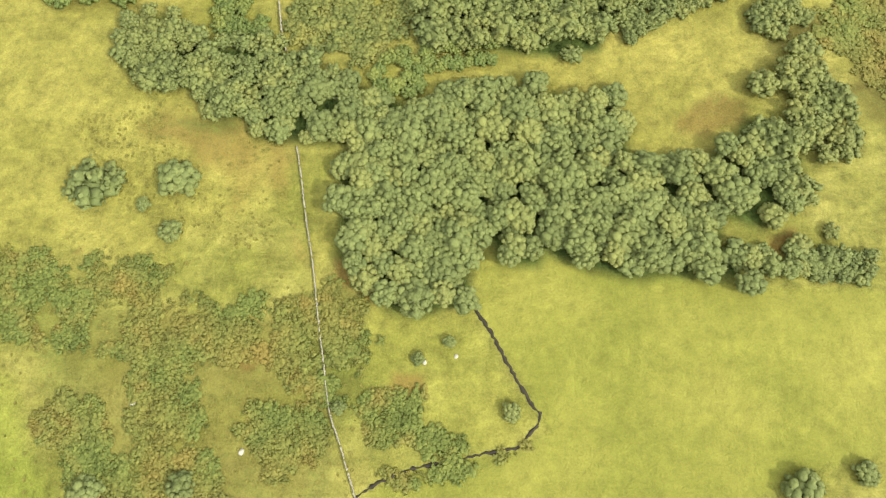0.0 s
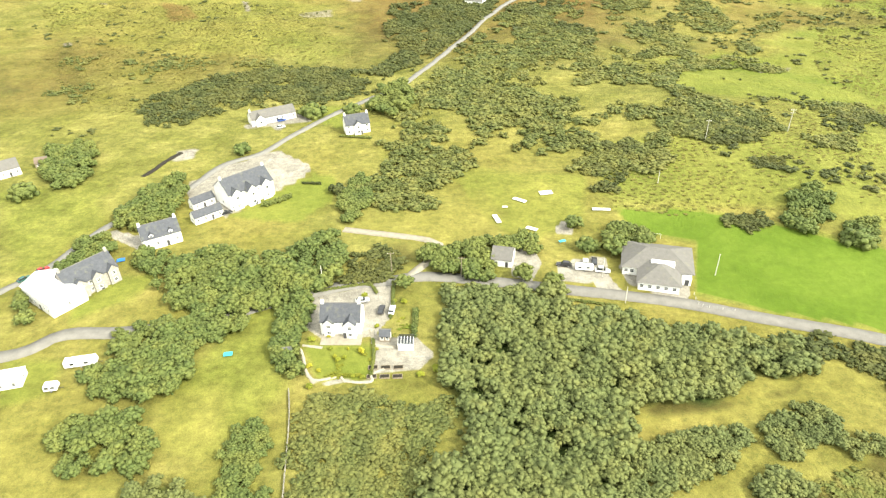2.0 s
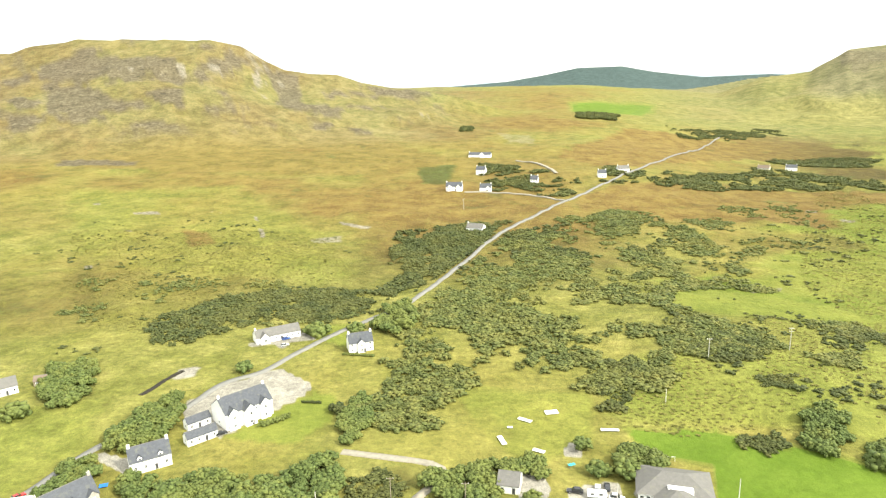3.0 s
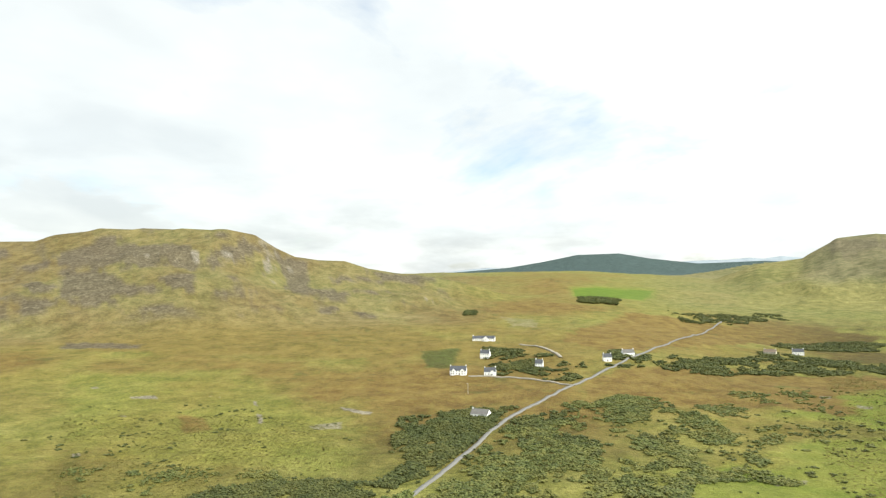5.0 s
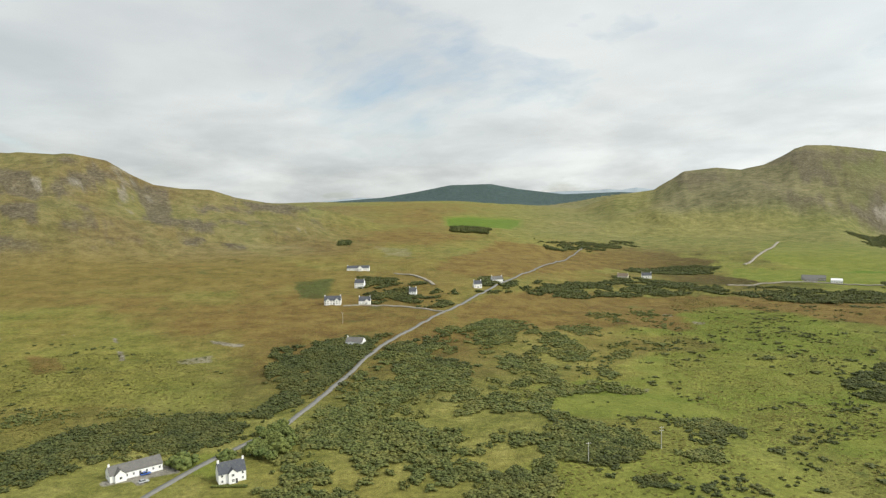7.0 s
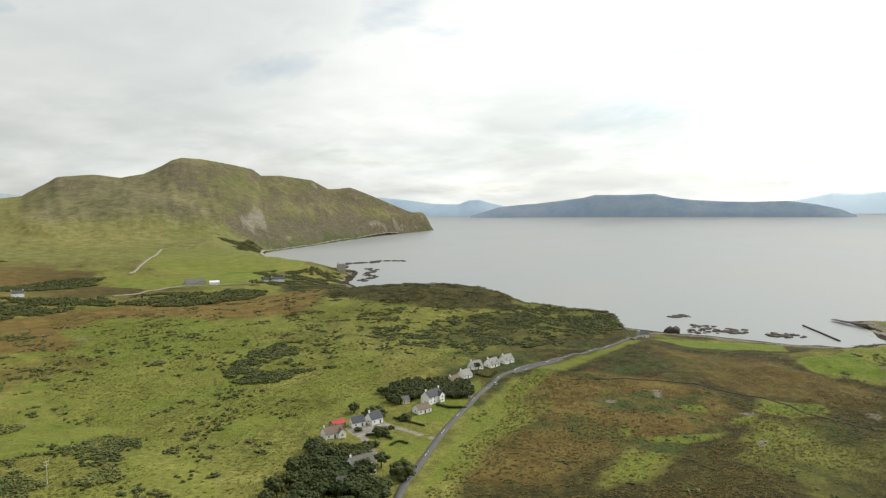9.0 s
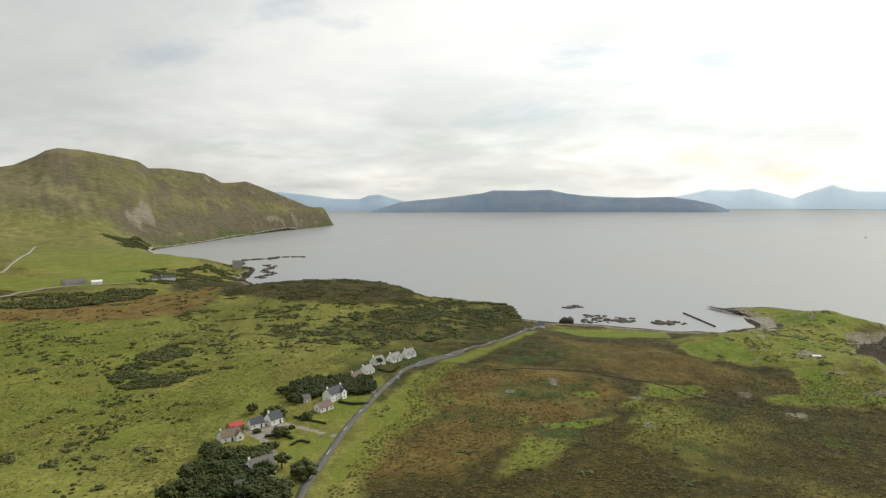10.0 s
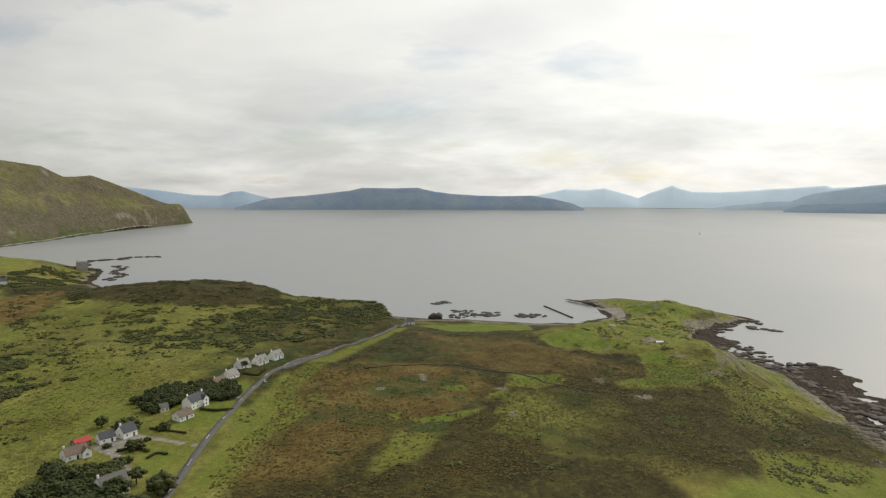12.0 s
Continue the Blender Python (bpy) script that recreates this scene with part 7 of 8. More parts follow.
thicket([(120, 239.6), (133.7, 240.1), (129.9, 229.8), (118.8, 231.7)], 1.2, 1.8, 1.2, LEAF_GORSE)
thicket([(326, 359), (381, 390), (426, 394), (424, 352), (368, 311), (310, 292.3), (304, 326)], 1.6, 2.8, 2.4, LEAF_GORSE, 0.6)
thicket([(543, 361), (612, 308), (748, 209.7), (609, 147.7), (512, 173.1), (464, 255), (458, 332)], 1.8, 3.2, 2.0, LEAF_GORSE, 0.35)
thicket([(336, 597), (429, 471), (475, 351), (464, 255), (433, 209.2), (380, 262.8), (369, 342), (332, 366), (266.2, 476)], 1.3, 2.6, 1.8, LEAF_GORSE, 0.10)
thicket([(117.6, 316), (196.7, 313), (330, 335), (310, 270.1), (211.3, 213.3), (126.6, 219.9), (97.7, 277.6)], 1.2, 2.6, 1.8, LEAF_GORSE, 0.12)
thicket([(282.8, 502), (324, 492), (388, 395), (340, 346), (313, 396), (243.6, 432)], 1.4, 3.0, 2, LEAF_GORSE, 0.12)
thicket([(117.6, 511), (198.4, 593), (302, 639), (338, 590), (238.7, 431), (154.2, 414), (107.1, 448)], 1.6, 2.8, 2, LEAF_WILLOW, 0.3)
thicket([(-245, 397), (-128.9, 398), (-48.5, 365), (-44.3, 330), (-107.8, 330), (-198.5, 319)], 1.4, 2.4, 1.9, LEAF_WILLOW, 0.25)
thicket([(872, 696), (1114, 847), (838, 816), (711, 755), (682, 675)], 2.5, 4, 3, LEAF_GORSE, 0.5)
thicket([(1265, 1365), (1499, 1518), (1469, 1467), (1119, 1183)], 3, 5, 4, LEAF_GORSE)
thicket([(13.9, 1226), (40.2, 1230), (35.1, 1169), (13, 1166)], 2.5, 3.5, 6, LEAF_GORSE, 0.6)
thicket([(269.1, 1434), (361, 1446), (327, 1319), (252.8, 1335)], 3.0, 4.4, 9, LEAF_GORSE)
thicket([(79.3, 132.5), (99, 137.1), (115.9, 134.5), (133.3, 129.7), (125.7, 113.3), (108.1, 115.4), (99.6, 125.9), (82.1, 126.1)], 1.4, 2.6, 2, LEAF_GORSE, 0.6)
thicket([(82.2, 92.6), (92.7, 92.4), (105.1, 78.2), (102.3, 65.1), (88, 67.8), (81.5, 75.7), (76.2, 84.3)], 1.0, 1.8, 0.8, FERN)
thicket([(-39.6, 137.8), (-23.5, 137.5), (-22.3, 123.8), (-31.3, 123.6), (-40, 125.6)], 0.35, 0.7, 0.6, LEAF_GARDEN, 0.2)
thicket([(-23.6, 148.3), (-13, 153.5), (-11.6, 140.6), (-22.9, 140.6)], 0.35, 0.7, 0.6, LEAF_GARDEN, 0.2)
thicket([(176.3, 473), (369, 642), (573, 585), (361, 316), (211.3, 213.3), (107.1, 227), (111.7, 300)], 1.0, 2.4, 1.6, LEAF_GORSE, 0.07)
thicket([(-356, 584), (-179.8, 565), (-68.2, 467), (-46.3, 347), (-178.4, 285.1)], 1.0, 2.2, 1.5, LEAF_GORSE, 0.06)
thicket([(436, 165), (463, -6.6), (409, -67.3), (279.9, -47.3), (221.4, 122.8)], 0.8, 1.8, 0.8, LEAF_GORSE, 0.05)
thicket([(579, 802), (669, 501), (662, 291.1), (748, 209.7), (439, 241.5), (434, 401), (380, 528)], 1.2, 2.6, 1.6, LEAF_GORSE, 0.10)
thicket([(543, -20.9), (772, -189.1), (472, -210.2), (340, -170.7), (314, -91.7), (396, -49.6)], 0.8, 1.8, 0.8, LEAF_GORSE, 0.08)
tussocks([(436, 174.2), (441, 149.4), (439, 106.4), (416, 17.1), (342, -5.6), (274.8, 6), (252.2, 37.7), (235.9, 84.8), (225.4, 114.8), (211.9, 127.5), (268.2, 136.3), (334, 147.4)], 2.4, 0.75, 0.35, TUFT_DARK, "dark rushy tussock grass on the coastal moor")
tussocks([(-119.8, 41.8), (-56.3, 38), (-36.4, 39.3), (-26.8, 28), (-17, 27.9), (-16.2, 8.8), (-18.4, -8.7), (-20, -19.4), (-103.1, -20.1)], 2.2, 0.32, 0.25, TUFT_PALE, "tufted olive grass between the bracken")
tussocks([(425, 751), (456, 486), (458, 339), (449, 226.9), (324, 240.7), (262.2, 244.5), (192.1, 347)], 3.0, 0.8, 0.4, TUFT_PALE, "rough tufted grazing behind the cottages")
tussocks([(-318, 521), (-127.2, 527), (-53.5, 408), (-43.8, 326), (-192.9, 310)], 3.0, 0.8, 0.4, TUFT_PALE, "rough tufted moor grass below the hill")
thicket([(784, 739), (1042, 624), (721, 316), (657, 237.1), (853, 235), (611, 151.3), (537, 173.6), (504, 212), (498, 268.7), (460, 335), (459, 436)], 1.0, 2.6, 1.5, LEAF_GORSE, 0.24)
thicket([(692, 304), (657, 237.1), (842, 232), (628, 155.7), (557, 179.9), (556, 244.4), (584, 303)], 1.2, 2.6, 1.6, LEAF_GORSE, 0.4)
thicket([(863, -32.5), (876, -106.5), (784, -179), (675, -166.1), (501, -95.1), (547, -44.4)], 1.0, 2.2, 1.0, LEAF_GORSE, 0.16)
tussocks([(62.7, 246.6), (112.7, 303), (178.2, 310), (307, 311), (308, 241.2), (229, 178.1), (54.4, 214.8)], 2.6, 0.7, 0.4, TUFT_PALE, "rough tufted grass on the knolls")
thicket([(-37.6, 183.9), (-28.7, 189.0), (-16.6, 180.0), (-19.3, 167.5), (-32.9, 164.8)], 1.2, 2.2, 2.0, LEAF_GORSE, 0.7)
thicket([(-33.8, 215.0), (-38.4, 234.2), (-33.4, 279.2), (-13.6, 322.9), (8.5, 367.6), (35.6, 412.3), (55.9, 398.6), (57.0, 316.8), (45.1, 257.5), (29.9, 253.1), (13.2, 259.5), (-1.7, 248.9), (-8.6, 233.2), (-3.8, 209.8), (-18.2, 206.0)], 1.6, 3.2, 3.0, LEAF_WILLOW, 0.75)
thicket([(54.4, 225.4), (61.9, 255.8), (77.7, 270.9), (82.9, 257.8), (61.9, 224.7)], 1.4, 2.6, 2.2, LEAF_GORSE, 0.8)
thicket([(99.2, 275.5), (116.5, 288.6), (136.4, 279.2), (131.5, 259.2), (108.0, 257.4)], 1.4, 2.4, 2.0, LEAF_GORSE, 0.8)
thicket([(168.5, 296.8), (190.1, 305.7), (206.6, 295.8), (188.5, 263.0), (165.9, 261.9)], 1.4, 2.4, 2.0, LEAF_GORSE, 0.7)
thicket([(93.9, 195.9), (98.4, 202.4), (107.6, 201.0), (111.1, 193.7), (102.8, 189.7)], 1.2, 2.0, 1.6, LEAF_GORSE, 0.9)
thicket([(-147.1, 295.8), (-154.6, 328.5), (-128.3, 363.6), (-110.4, 372.4), (-69.5, 372.4), (-39.2, 340.7), (-55.3, 320.7), (-81.3, 330.4), (-101.8, 326.5), (-118.0, 310.4), (-133.0, 303.3)], 1.4, 2.6, 2.4, LEAF_GORSE, 0.55)
thicket([(-34.5, 360.3), (-42.5, 415.7), (-25.8, 458.8), (-19.3, 516.9), (26.6, 530.2), (38.0, 496.0), (10.1, 428.6), (-11.9, 381.3)], 1.6, 3.0, 2.6, LEAF_GORSE, 0.65)
tussocks([(-79.0, 63.9), (-58.4, 70.7), (-44.2, 66.4), (-36.2, 59.7), (-30.7, 41.1), (-36.7, 36.6), (-56.3, 41.2), (-68.6, 45.9)], 1.1, 0.34, 0.3, TUFT_PALE, "pale tufted grass on the old terraces")
tussocks([(247.7, 43.0), (357.1, 49.0), (472.8, -18.5), (482.2, -119.2), (441.4, -162.7), (384.5, -190.2), (317.3, -158.0)], 2.3, 0.7, 0.4, TUFT_DARK, "dark heathery tussocks on the open moor")
thicket([(482.1, -91.7), (491.4, -141.3), (451.0, -173.3), (397.1, -196.2), (321.3, -159.9), (273.5, -89.4), (322.9, -102.2), (380.1, -94.8)], 0.7, 1.6, 0.9, LEAF_GORSE, 0.2)
grow_trees()
# ---- the village ----
def near_house():
    ob = house(-32.9, 141.3, -1, 11.4, 7.8, 4.6, 3.6, "white two-storey house with slate roof and two gabled bays", storeys=2, gables=((-3.2, 2.8, 1.0), (2.9, 3.4, 1.8)))
    part("terrace", block(-5.4, 6.2, -4.6, -.02, -.6, .12, .03), GRAVEL, ob, "pale paved terrace before the house")
    part("steps", block(-1.2, .8, -5.8, -4.6, -.6, -.1, .03), GRAVEL, ob)


def hall():
    """The low hall with its hipped roof and forward wing."""
    ob = thing("village_hall", "low white hall with broad hipped grey roof", "hall", 63.0, 166.5, None, -14)
    part("wall", block(-10.4, 10.4, 0.6, 15.4, -1, 3.0), HARL, ob)
    part("roof", hip_roof(bmesh.new(), -11.2, 11.2, 0, 16.2, 2.95, 3.6), TILE_GREY, ob, "grey tiled hipped roof")
    part("wing_wall", block(-5.6, 6.4, -7.0, 0.6, -1, 2.9), HARL, ob)
    part("wing_roof", hip_roof(bmesh.new(), -6.3, 7.1, -7.6, 6.6, 2.85, 2.9), TILE_GREY, ob, "grey tiled roof of the wing")
    part("clerestory", block(-2.2, 5.0, 1.2, 3.4, 3.2, 5.0, .03), MEMBRANE, ob, "white flat-roofed clerestory")
    for k in range(5):
        add_window(ob, -4.6 + k * 2.4, -7.006, 1.0, 1.2, 1.2)
    for x in (-9.4, -7.6, 8.2):
        add_window(ob, x, .594, 1.0, 1.2, 1.2)
    part("porch", block(7.4, 10.2, -1.8, .58, -1, 2.6, .03), MEMBRANE, ob)
    part("door", block(8.3, 9.5, -1.86, -1.79, 0, 2.1), DARK_PAINT, ob)


def white_store():
    """The large white-sheeted building behind the slate house."""
    house(-127.4, 154.9, -35, 17.0, 11.0, 5.0, 2.2, "large plain white building with white sheet roof", roof=MEMBRANE, chimneys=0, name="store_building")


near_house()
hall()
house(14.8, 174.2, -13, 6.8, 7.5, 2.8, 2.6, "small white building with grey tiled roof", TILE_GREY, chimneys=0)
white_store()
house(-113.5, 164.0, 53, 16.0, 8.5, 5.0, 4.4, "stone-grey slate-roofed house with steep gables", wall=STONE, storeys=2, gables=((-4.5, 3.6, .8), (1.0, 3.6, .8), (6.0, 3.4, .8)))
house(-101.8, 189.5, 32, 12.8, 7.5, 4.4, 3.8, "white house with blue slate roof and dormers", dormers=2, storeys=1)
house(-78.4, 220.9, 44, 19.0, 12.0, 6.4, 4.4, "large white hotel with many slate gables", storeys=2, gables=((-6.6, 4.0, 1.2), (-.6, 4.4, 2.4), (6.0, 4.0, 1.2)), name="hotel")
house(-91.3, 207.3, 42, 11.0, 4.5, 2.8, 1.8, "low white annexe with black roof", roof=SLATE, chimneys=0)
house(-96.4, 217.6, 45, 9.0, 4.2, 2.8, 1.8, "low white annexe with black roof", roof=SLATE, chimneys=0)
house(-88.0, 299.9, 30, 22.0, 8.0, 3.0, 2.8, "long white bungalow with grey tiled roof", TILE_GREY, chimneys=1, gables=((-7.0, 4.5, 1.6),))
house(-45.0, 284.8, 19, 11.5, 7.0, 4.6, 3.8, "white house with blue slate roof and tall gables", storeys=2, gables=((0, 3.6, 1.4),))
house(-187.6, 242.8, 40, 10.5, 7.0, 3.4, 3.0, "white cottage with pale roof beside trees", TILE_GREY, chimneys=1)
house(-178.0, 252.0, 20, 5.0, 4.0, 2.4, 1.6, "small shed with rusty red roof", TILE_BROWN, TIMBER, 0, name="shed", door=False)

# houses on the moor
house(0.3, 671.2, -7, 17.0, 8.0, 4.6, 4.0, "white moorland house with slate roof and gabled bays", storeys=2, gables=((-4.5, 4, 1), (4.5, 4, 1)))
house(32.9, 666.7, -8, 12.0, 7.5, 4.4, 3.8, "white moorland cottage with slate roof", gables=((2.5, 4, 1),))
house(31.8, 761.6, -18, 11.0, 7.5, 6.4, 3.6, "tall white house half hidden by bushes", storeys=2)
house(35.7, 874.6, -10, 30.0, 9.0, 3.4, 3.0, "long low white house on the open moor", gables=((3, 7, 2),), chimneys=1)
house(86.2, 692.0, -16, 8.0, 7.0, 5.0, 3.6, "white cottage among bushes", storeys=2)
house(165.4, 718.7, 0, 9.0, 7.0, 4.6, 3.4, "small white roadside cottage")
house(198.8, 756.3, 10, 14.0, 7.0, 4.4, 3.4, "white cottage with pale roof by the lane", TILE_GREY)
house(15.8, 511.2, -23, 14.0, 8.5, 3.0, 3.0, "white bungalow with grey roof in a thicket", TILE_GREY, chimneys=1)
house(416.9, 876.0, -34, 15.0, 8.0, 4.6, 3.2, "cream house in the tree belt", TILE_BROWN, CREAM, storeys=2)
house(465.0, 895.5, -20, 14.0, 8.0, 4.4, 3.6, "white house with slate roof in the tree belt")
house(670.0, 802.1, -35, 30.0, 12.0, 4.6, 3.2, "long grey-roofed farm steading", TILE_GREY, STONE, 0, name="barn")
house(655.0, 790.0, -35, 16.0, 9.0, 4.0, 2.6, "grey sheet-roofed farm barn", TILE_GREY, STONE, 0, name="barn")
house(684.0, 776.0, -38, 14.0, 9.0, 4.2, 2.2, "white-roofed farm shed beside the steading", MEMBRANE, HARL, 0, name="barn")
house(755.9, 715.3, -45, 20.0, 9.0, 5.0, 3.4, "white farmhouse beside dark trees", storeys=2)
house(741.0, 727.0, -45, 9.0, 7.0, 3.4, 2.6, "small white outhouse beside the farmhouse", chimneys=0)

# the row of cottages on the coast road
for x, y, turn, w in ((441.0, 188.0, -18, 9.6), (426.6, 193.4, -19, 9.6), (412.6, 200.4, -24, 9.2)):
    house(x, y, turn, w, 7.2, 2.5, 3.7, "white cottage with steep grey roof and dormers", TILE_PALE, HARL, 1, dormers=2, group="cottages of the row")
house(389.5, 197.0, -14, 9.0, 7.0, 2.5, 3.4, "white cottage with weathered grey roof", TILE_PALE, HARL, 1, group="cottages of the row")
house(374.0, 197.0, -12, 9.0, 7.0, 2.5, 3.4, "cottage with brown-grey roof in shrubs", TILE_BROWN, CREAM, 1, group="cottages of the row")
house(331.3, 189.2, -14, 12.0, 7.0, 4.2, 3.2, "large white house with dark slate roof", storeys=2, gables=((3.6, 4.2, 1.6),))
house(312.0, 185.5, -24, 9.0, 6.6, 2.5, 2.4, "white bungalow with brown-grey roof", TILE_BROWN, chimneys=0)
house(285.1, 200.0, -20, 7.6, 6.4, 3.0, 3.2, "white cottage with slate roof behind bushes", chimneys=1)
house(276.5, 206.0, -30, 7.6, 5.4, 2.6, 2.6, "white cottage with dark slate roof", chimneys=0)
house(270.5, 214.5, -25, 7.5, 5.0, 2.3, 1.4, "low shed with bright red sheet roof", RED_SHEET, TIMBER, 0, name="shed", door=False)
house(257.0, 207.0, -30, 10.0, 7.2, 2.7, 2.7, "bungalow with brown tiled roof and white gable", TILE_BROWN, chimneys=1, gables=((3.5, 4, 1.5),))
house(226.5, 166.0, -28, 11.0, 8.5, 4.4, 3.6, "villa with grey hipped gables among dark trees", TILE_GREY, chimneys=1, storeys=2, gables=((2.8, 4, 1),))
house(208.1, 163.2, -50, 6.5, 6.0, 3.0, 3.0, "small grey-roofed house under dark trees", TILE_GREY, chimneys=0)
house(321.0, 204.0, -40, 4.5, 4.5, 2.6, 1.8, "small pale garden shed", TILE_GREY, CREAM, 0, name="shed", door=False)
house(640.0, 131.0, -55, 9.0, 6.0, 3.0, 2.6, "small white cottage where the road meets the shore", chimneys=1)
house(755.0, -100.0, -85, 6.0, 4.5, 2.6, 2.0, "white hut above the harbour", chimneys=0, name="hut", door=False)
house(530.0, -95.5, -80, 6.0, 5.0, 1.8, 1.2, "low boat shed with white roof", MEMBRANE, DARK_PAINT, 0, name="shed", door=False)


def ruined_tower():
    """A roofless tower house at the water's edge."""
    x, y = bearing(52.0, 1340)
    ob = thing("castle_ruin", "grey stone tower house ruin at the water", "castle", x, y, ground_at(x, y) - 1, -50)
    for nm, b in (("wall", (-9, 9, 0, 2)), ("wall", (-9, 9, 13, 15)), ("wall", (-9, -7, 2, 13)), ("wall", (7, 9, 2, 13))):
        part(nm, block(*b, 0, 15 + rng.rand() * 2, .1), STONE, ob)
    part("cap_house", prism(bmesh.new(), [(3, 14), (13, 14), (13, 17), (8, 20), (3, 17)], -8.5, -3.5, "x"), STONE, ob)
    for zz in (4, 9, 13):
        add_window(ob, -3, -.01, zz, .8, 1.6)
        add_window(ob, 4, -.01, zz, .8, 1.6)


ruined_tower()

# ---- garden, yards and vehicles ----
def greenhouse():
    ob = thing("greenhouse", "glasshouse with dark staging in the kitchen garden", "greenhouse", -14.1, 134.3, None, -2)
    part("frame", block(-2.2, 2.2, 0, .12, -.1, 2.2, .02), WHITE_PAINT, ob)
    part("base", block(-2.2, 2.2, .12, 4.4, -.1, .7, .02), STONE, ob)
    part("glass_roof", prism(bmesh.new(), [(.1, 2.1), (2.2, 3.1), (4.4, 2.1), (4.4, .7), (.1, .7)], -2.15, 2.15, "x"), GLASS, ob)
    for k in range(6):
        part("glazing_bar", prism(bmesh.new(), [(.06, 2.14), (2.2, 3.16), (2.2, 3.2), (.02, 2.16)], -2.2 + k * .85, -2.12 + k * .85, "x"), WHITE_PAINT, ob)


def raised_bed(x, y, w, d, turn):
    ob = thing("raised_bed", "timber-edged raised vegetable bed with dark soil", "garden bed", x, y, None, turn, "raised beds")
    part("soil", block(-w / 2 + .1, w / 2 - .1, -d / 2 + .1, d / 2 - .1, -.1, .22), PEAT, ob)
    for b in ((-w / 2, w / 2, -d / 2, -d / 2 + .1), (-w / 2, w / 2, d / 2 - .1, d / 2), (-w / 2, -w / 2 + .1, -d / 2 + .1, d / 2 - .1), (w / 2 - .1, w / 2, -d / 2 + .1, d / 2 - .1)):
        part("edge_board", block(*b, -.1, .32, .01), TIMBER, ob)


greenhouse()
house(-20.2, 138.0, -2, 3.0, 3.0, 2.0, 1.1, "small dark timber garden shed", SLATE, TIMBER, 0, name="shed", door=False)
for k in range(6):
    raised_bed(-22.5 + (k % 3) * 3.4, 127.5 - (k // 3) * 3.4, 2.6, 1.5, 3)
house(-46.5, 131.5, 12, 3.4, 2.4, 1.9, .9, "small timber lean-to with dark roof", SLATE, TIMBER, 0, name="shed", door=False)
car(-22.4, 151.8, 85, "black", "black car parked on the gravel drive")
car(-19.2, 151.6, 85, "white", "white car parked on the gravel drive")
car(-28.6, 156.4, 10, "silver", "silver car parked beside the house")
car(42.4, 175.5, 80, "white", "white car in the hall car park")
car(45.4, 176.1, 80, "black", "dark car in the hall car park")
car(47.0, 170.6, -10, "white", "white van in the hall car park", 4.8, 1.9, name="van")
car(35.2, 174.4, 170, "black", "black pick-up coupled to a trailer", 5.0, 1.7, name="pickup")
car(-140.4, 169.9, 55, "green", "dark green car parked on the lane")
car(-137.2, 175.0, 55, "red", "red car parked on the lane")
car(-84.6, 300.6, 30, "blue", "blue car outside the bungalow")
car(-83.4, 292.5, 30, "silver", "silver car outside the bungalow")
car(386.5, 175.6, 50, "silver", "silver car on the cottage drive")
car(-86.5, 212.0, 40, "black", "black car in the hotel yard")
car(-83.5, 216.0, 40, "white", "white car in the hotel yard")
caravan(41.4, 172.0, -8, "long white trailer in the car park", 6.0, 2.0, "trailer")
caravan(367.2, 183.9, 50, "white camper van on the cottage lawn", 5.0, 2.3, "camper_van")
caravan(-101.9, 129.6, 12, "long white static caravan under trees", 8.5, 2.6)
caravan(-105.3, 120.4, 10, "small white caravan at the field edge", 3.6, 2.2)
house(-117.2, 120.7, 15, 6.5, 5.5, 2.2, 1.4, "white sheeted garden building in the field corner", MEMBRANE, HARL, 0, name="shed", door=False)

for x, y, tall, arms, pale in ((108.6, 261.7, 9.5, 1, True), (146.0, 267.0, 10.5, 2, True), (79.7, 228.0, 6.0, 0, True), (-20.7, 170.8, 8.5, 1, False), (1.7, 168.5, 8.0, 1, False), (9.0, 595.2, 10, 1, True), (-42.1, 165.4, 7.5, 0, True), (50.6, 154.4, 6, 0, True), (46.4, 168.1, 7.0, 0, True), (81.8, 167.7, 8.0, 0, True)):
    pole(x, y, tall, "bleached timber power pole with crossarm" if pale and arms else "tall plain timber post" if not arms else "dark timber power pole by the road", arms, pale)

# play ground and field furniture
BLUE_SHEET = plain("blue_plastic", (0.02, 0.16, 0.55), 0.1, 2.0, 0.4)
CYAN_SHEET = plain("cyan_plastic", (0.05, 0.45, 0.50), 0.1, 2.0, 0.4)


def slab(name, x, y, turn, w, d, h, material, label, category):
    ob = thing(name, label, category, x, y, None, turn)
    part("deck", block(-w / 2, w / 2, -d / 2, d / 2, h - .14, h, .03), material, ob)
    for sx in (-1, 1):
        for sy in (-1, 1):
            part("leg", block(sx * w * .42 - .07, sx * w * .42 + .07, sy * d * .36 - .07, sy * d * .36 + .07, -.2, h - .14), TIMBER, ob)


for x, y, turn, w, d in ((15.2, 204.8, 105, 6.0, 1.8), (24.8, 218.9, -35, 5.5, 1.8), (35.5, 224.4, 10, 5.0, 3.0), (54.3, 210.3, -5, 6.5, 1.6), (27.2, 197.6, -30, 4.2, 1.8), (18.8, 213.7, 0, 2.0, 1.0)):
    slab("play_platform", x, y, turn, w, d, .5, MEMBRANE, "low pale timber platform on the grass", "platform")
slab("oil_tank", 71.9, 164.6, 0, 1.8, 1.4, 1.5, BLUE_SHEET, "blue plastic tank beside the hall", "tank")
slab("garden_play", -113.4, 180.7, 20, 2.6, 2.0, .5, BLUE_SHEET, "blue trampoline on the lawn", "trampoline")
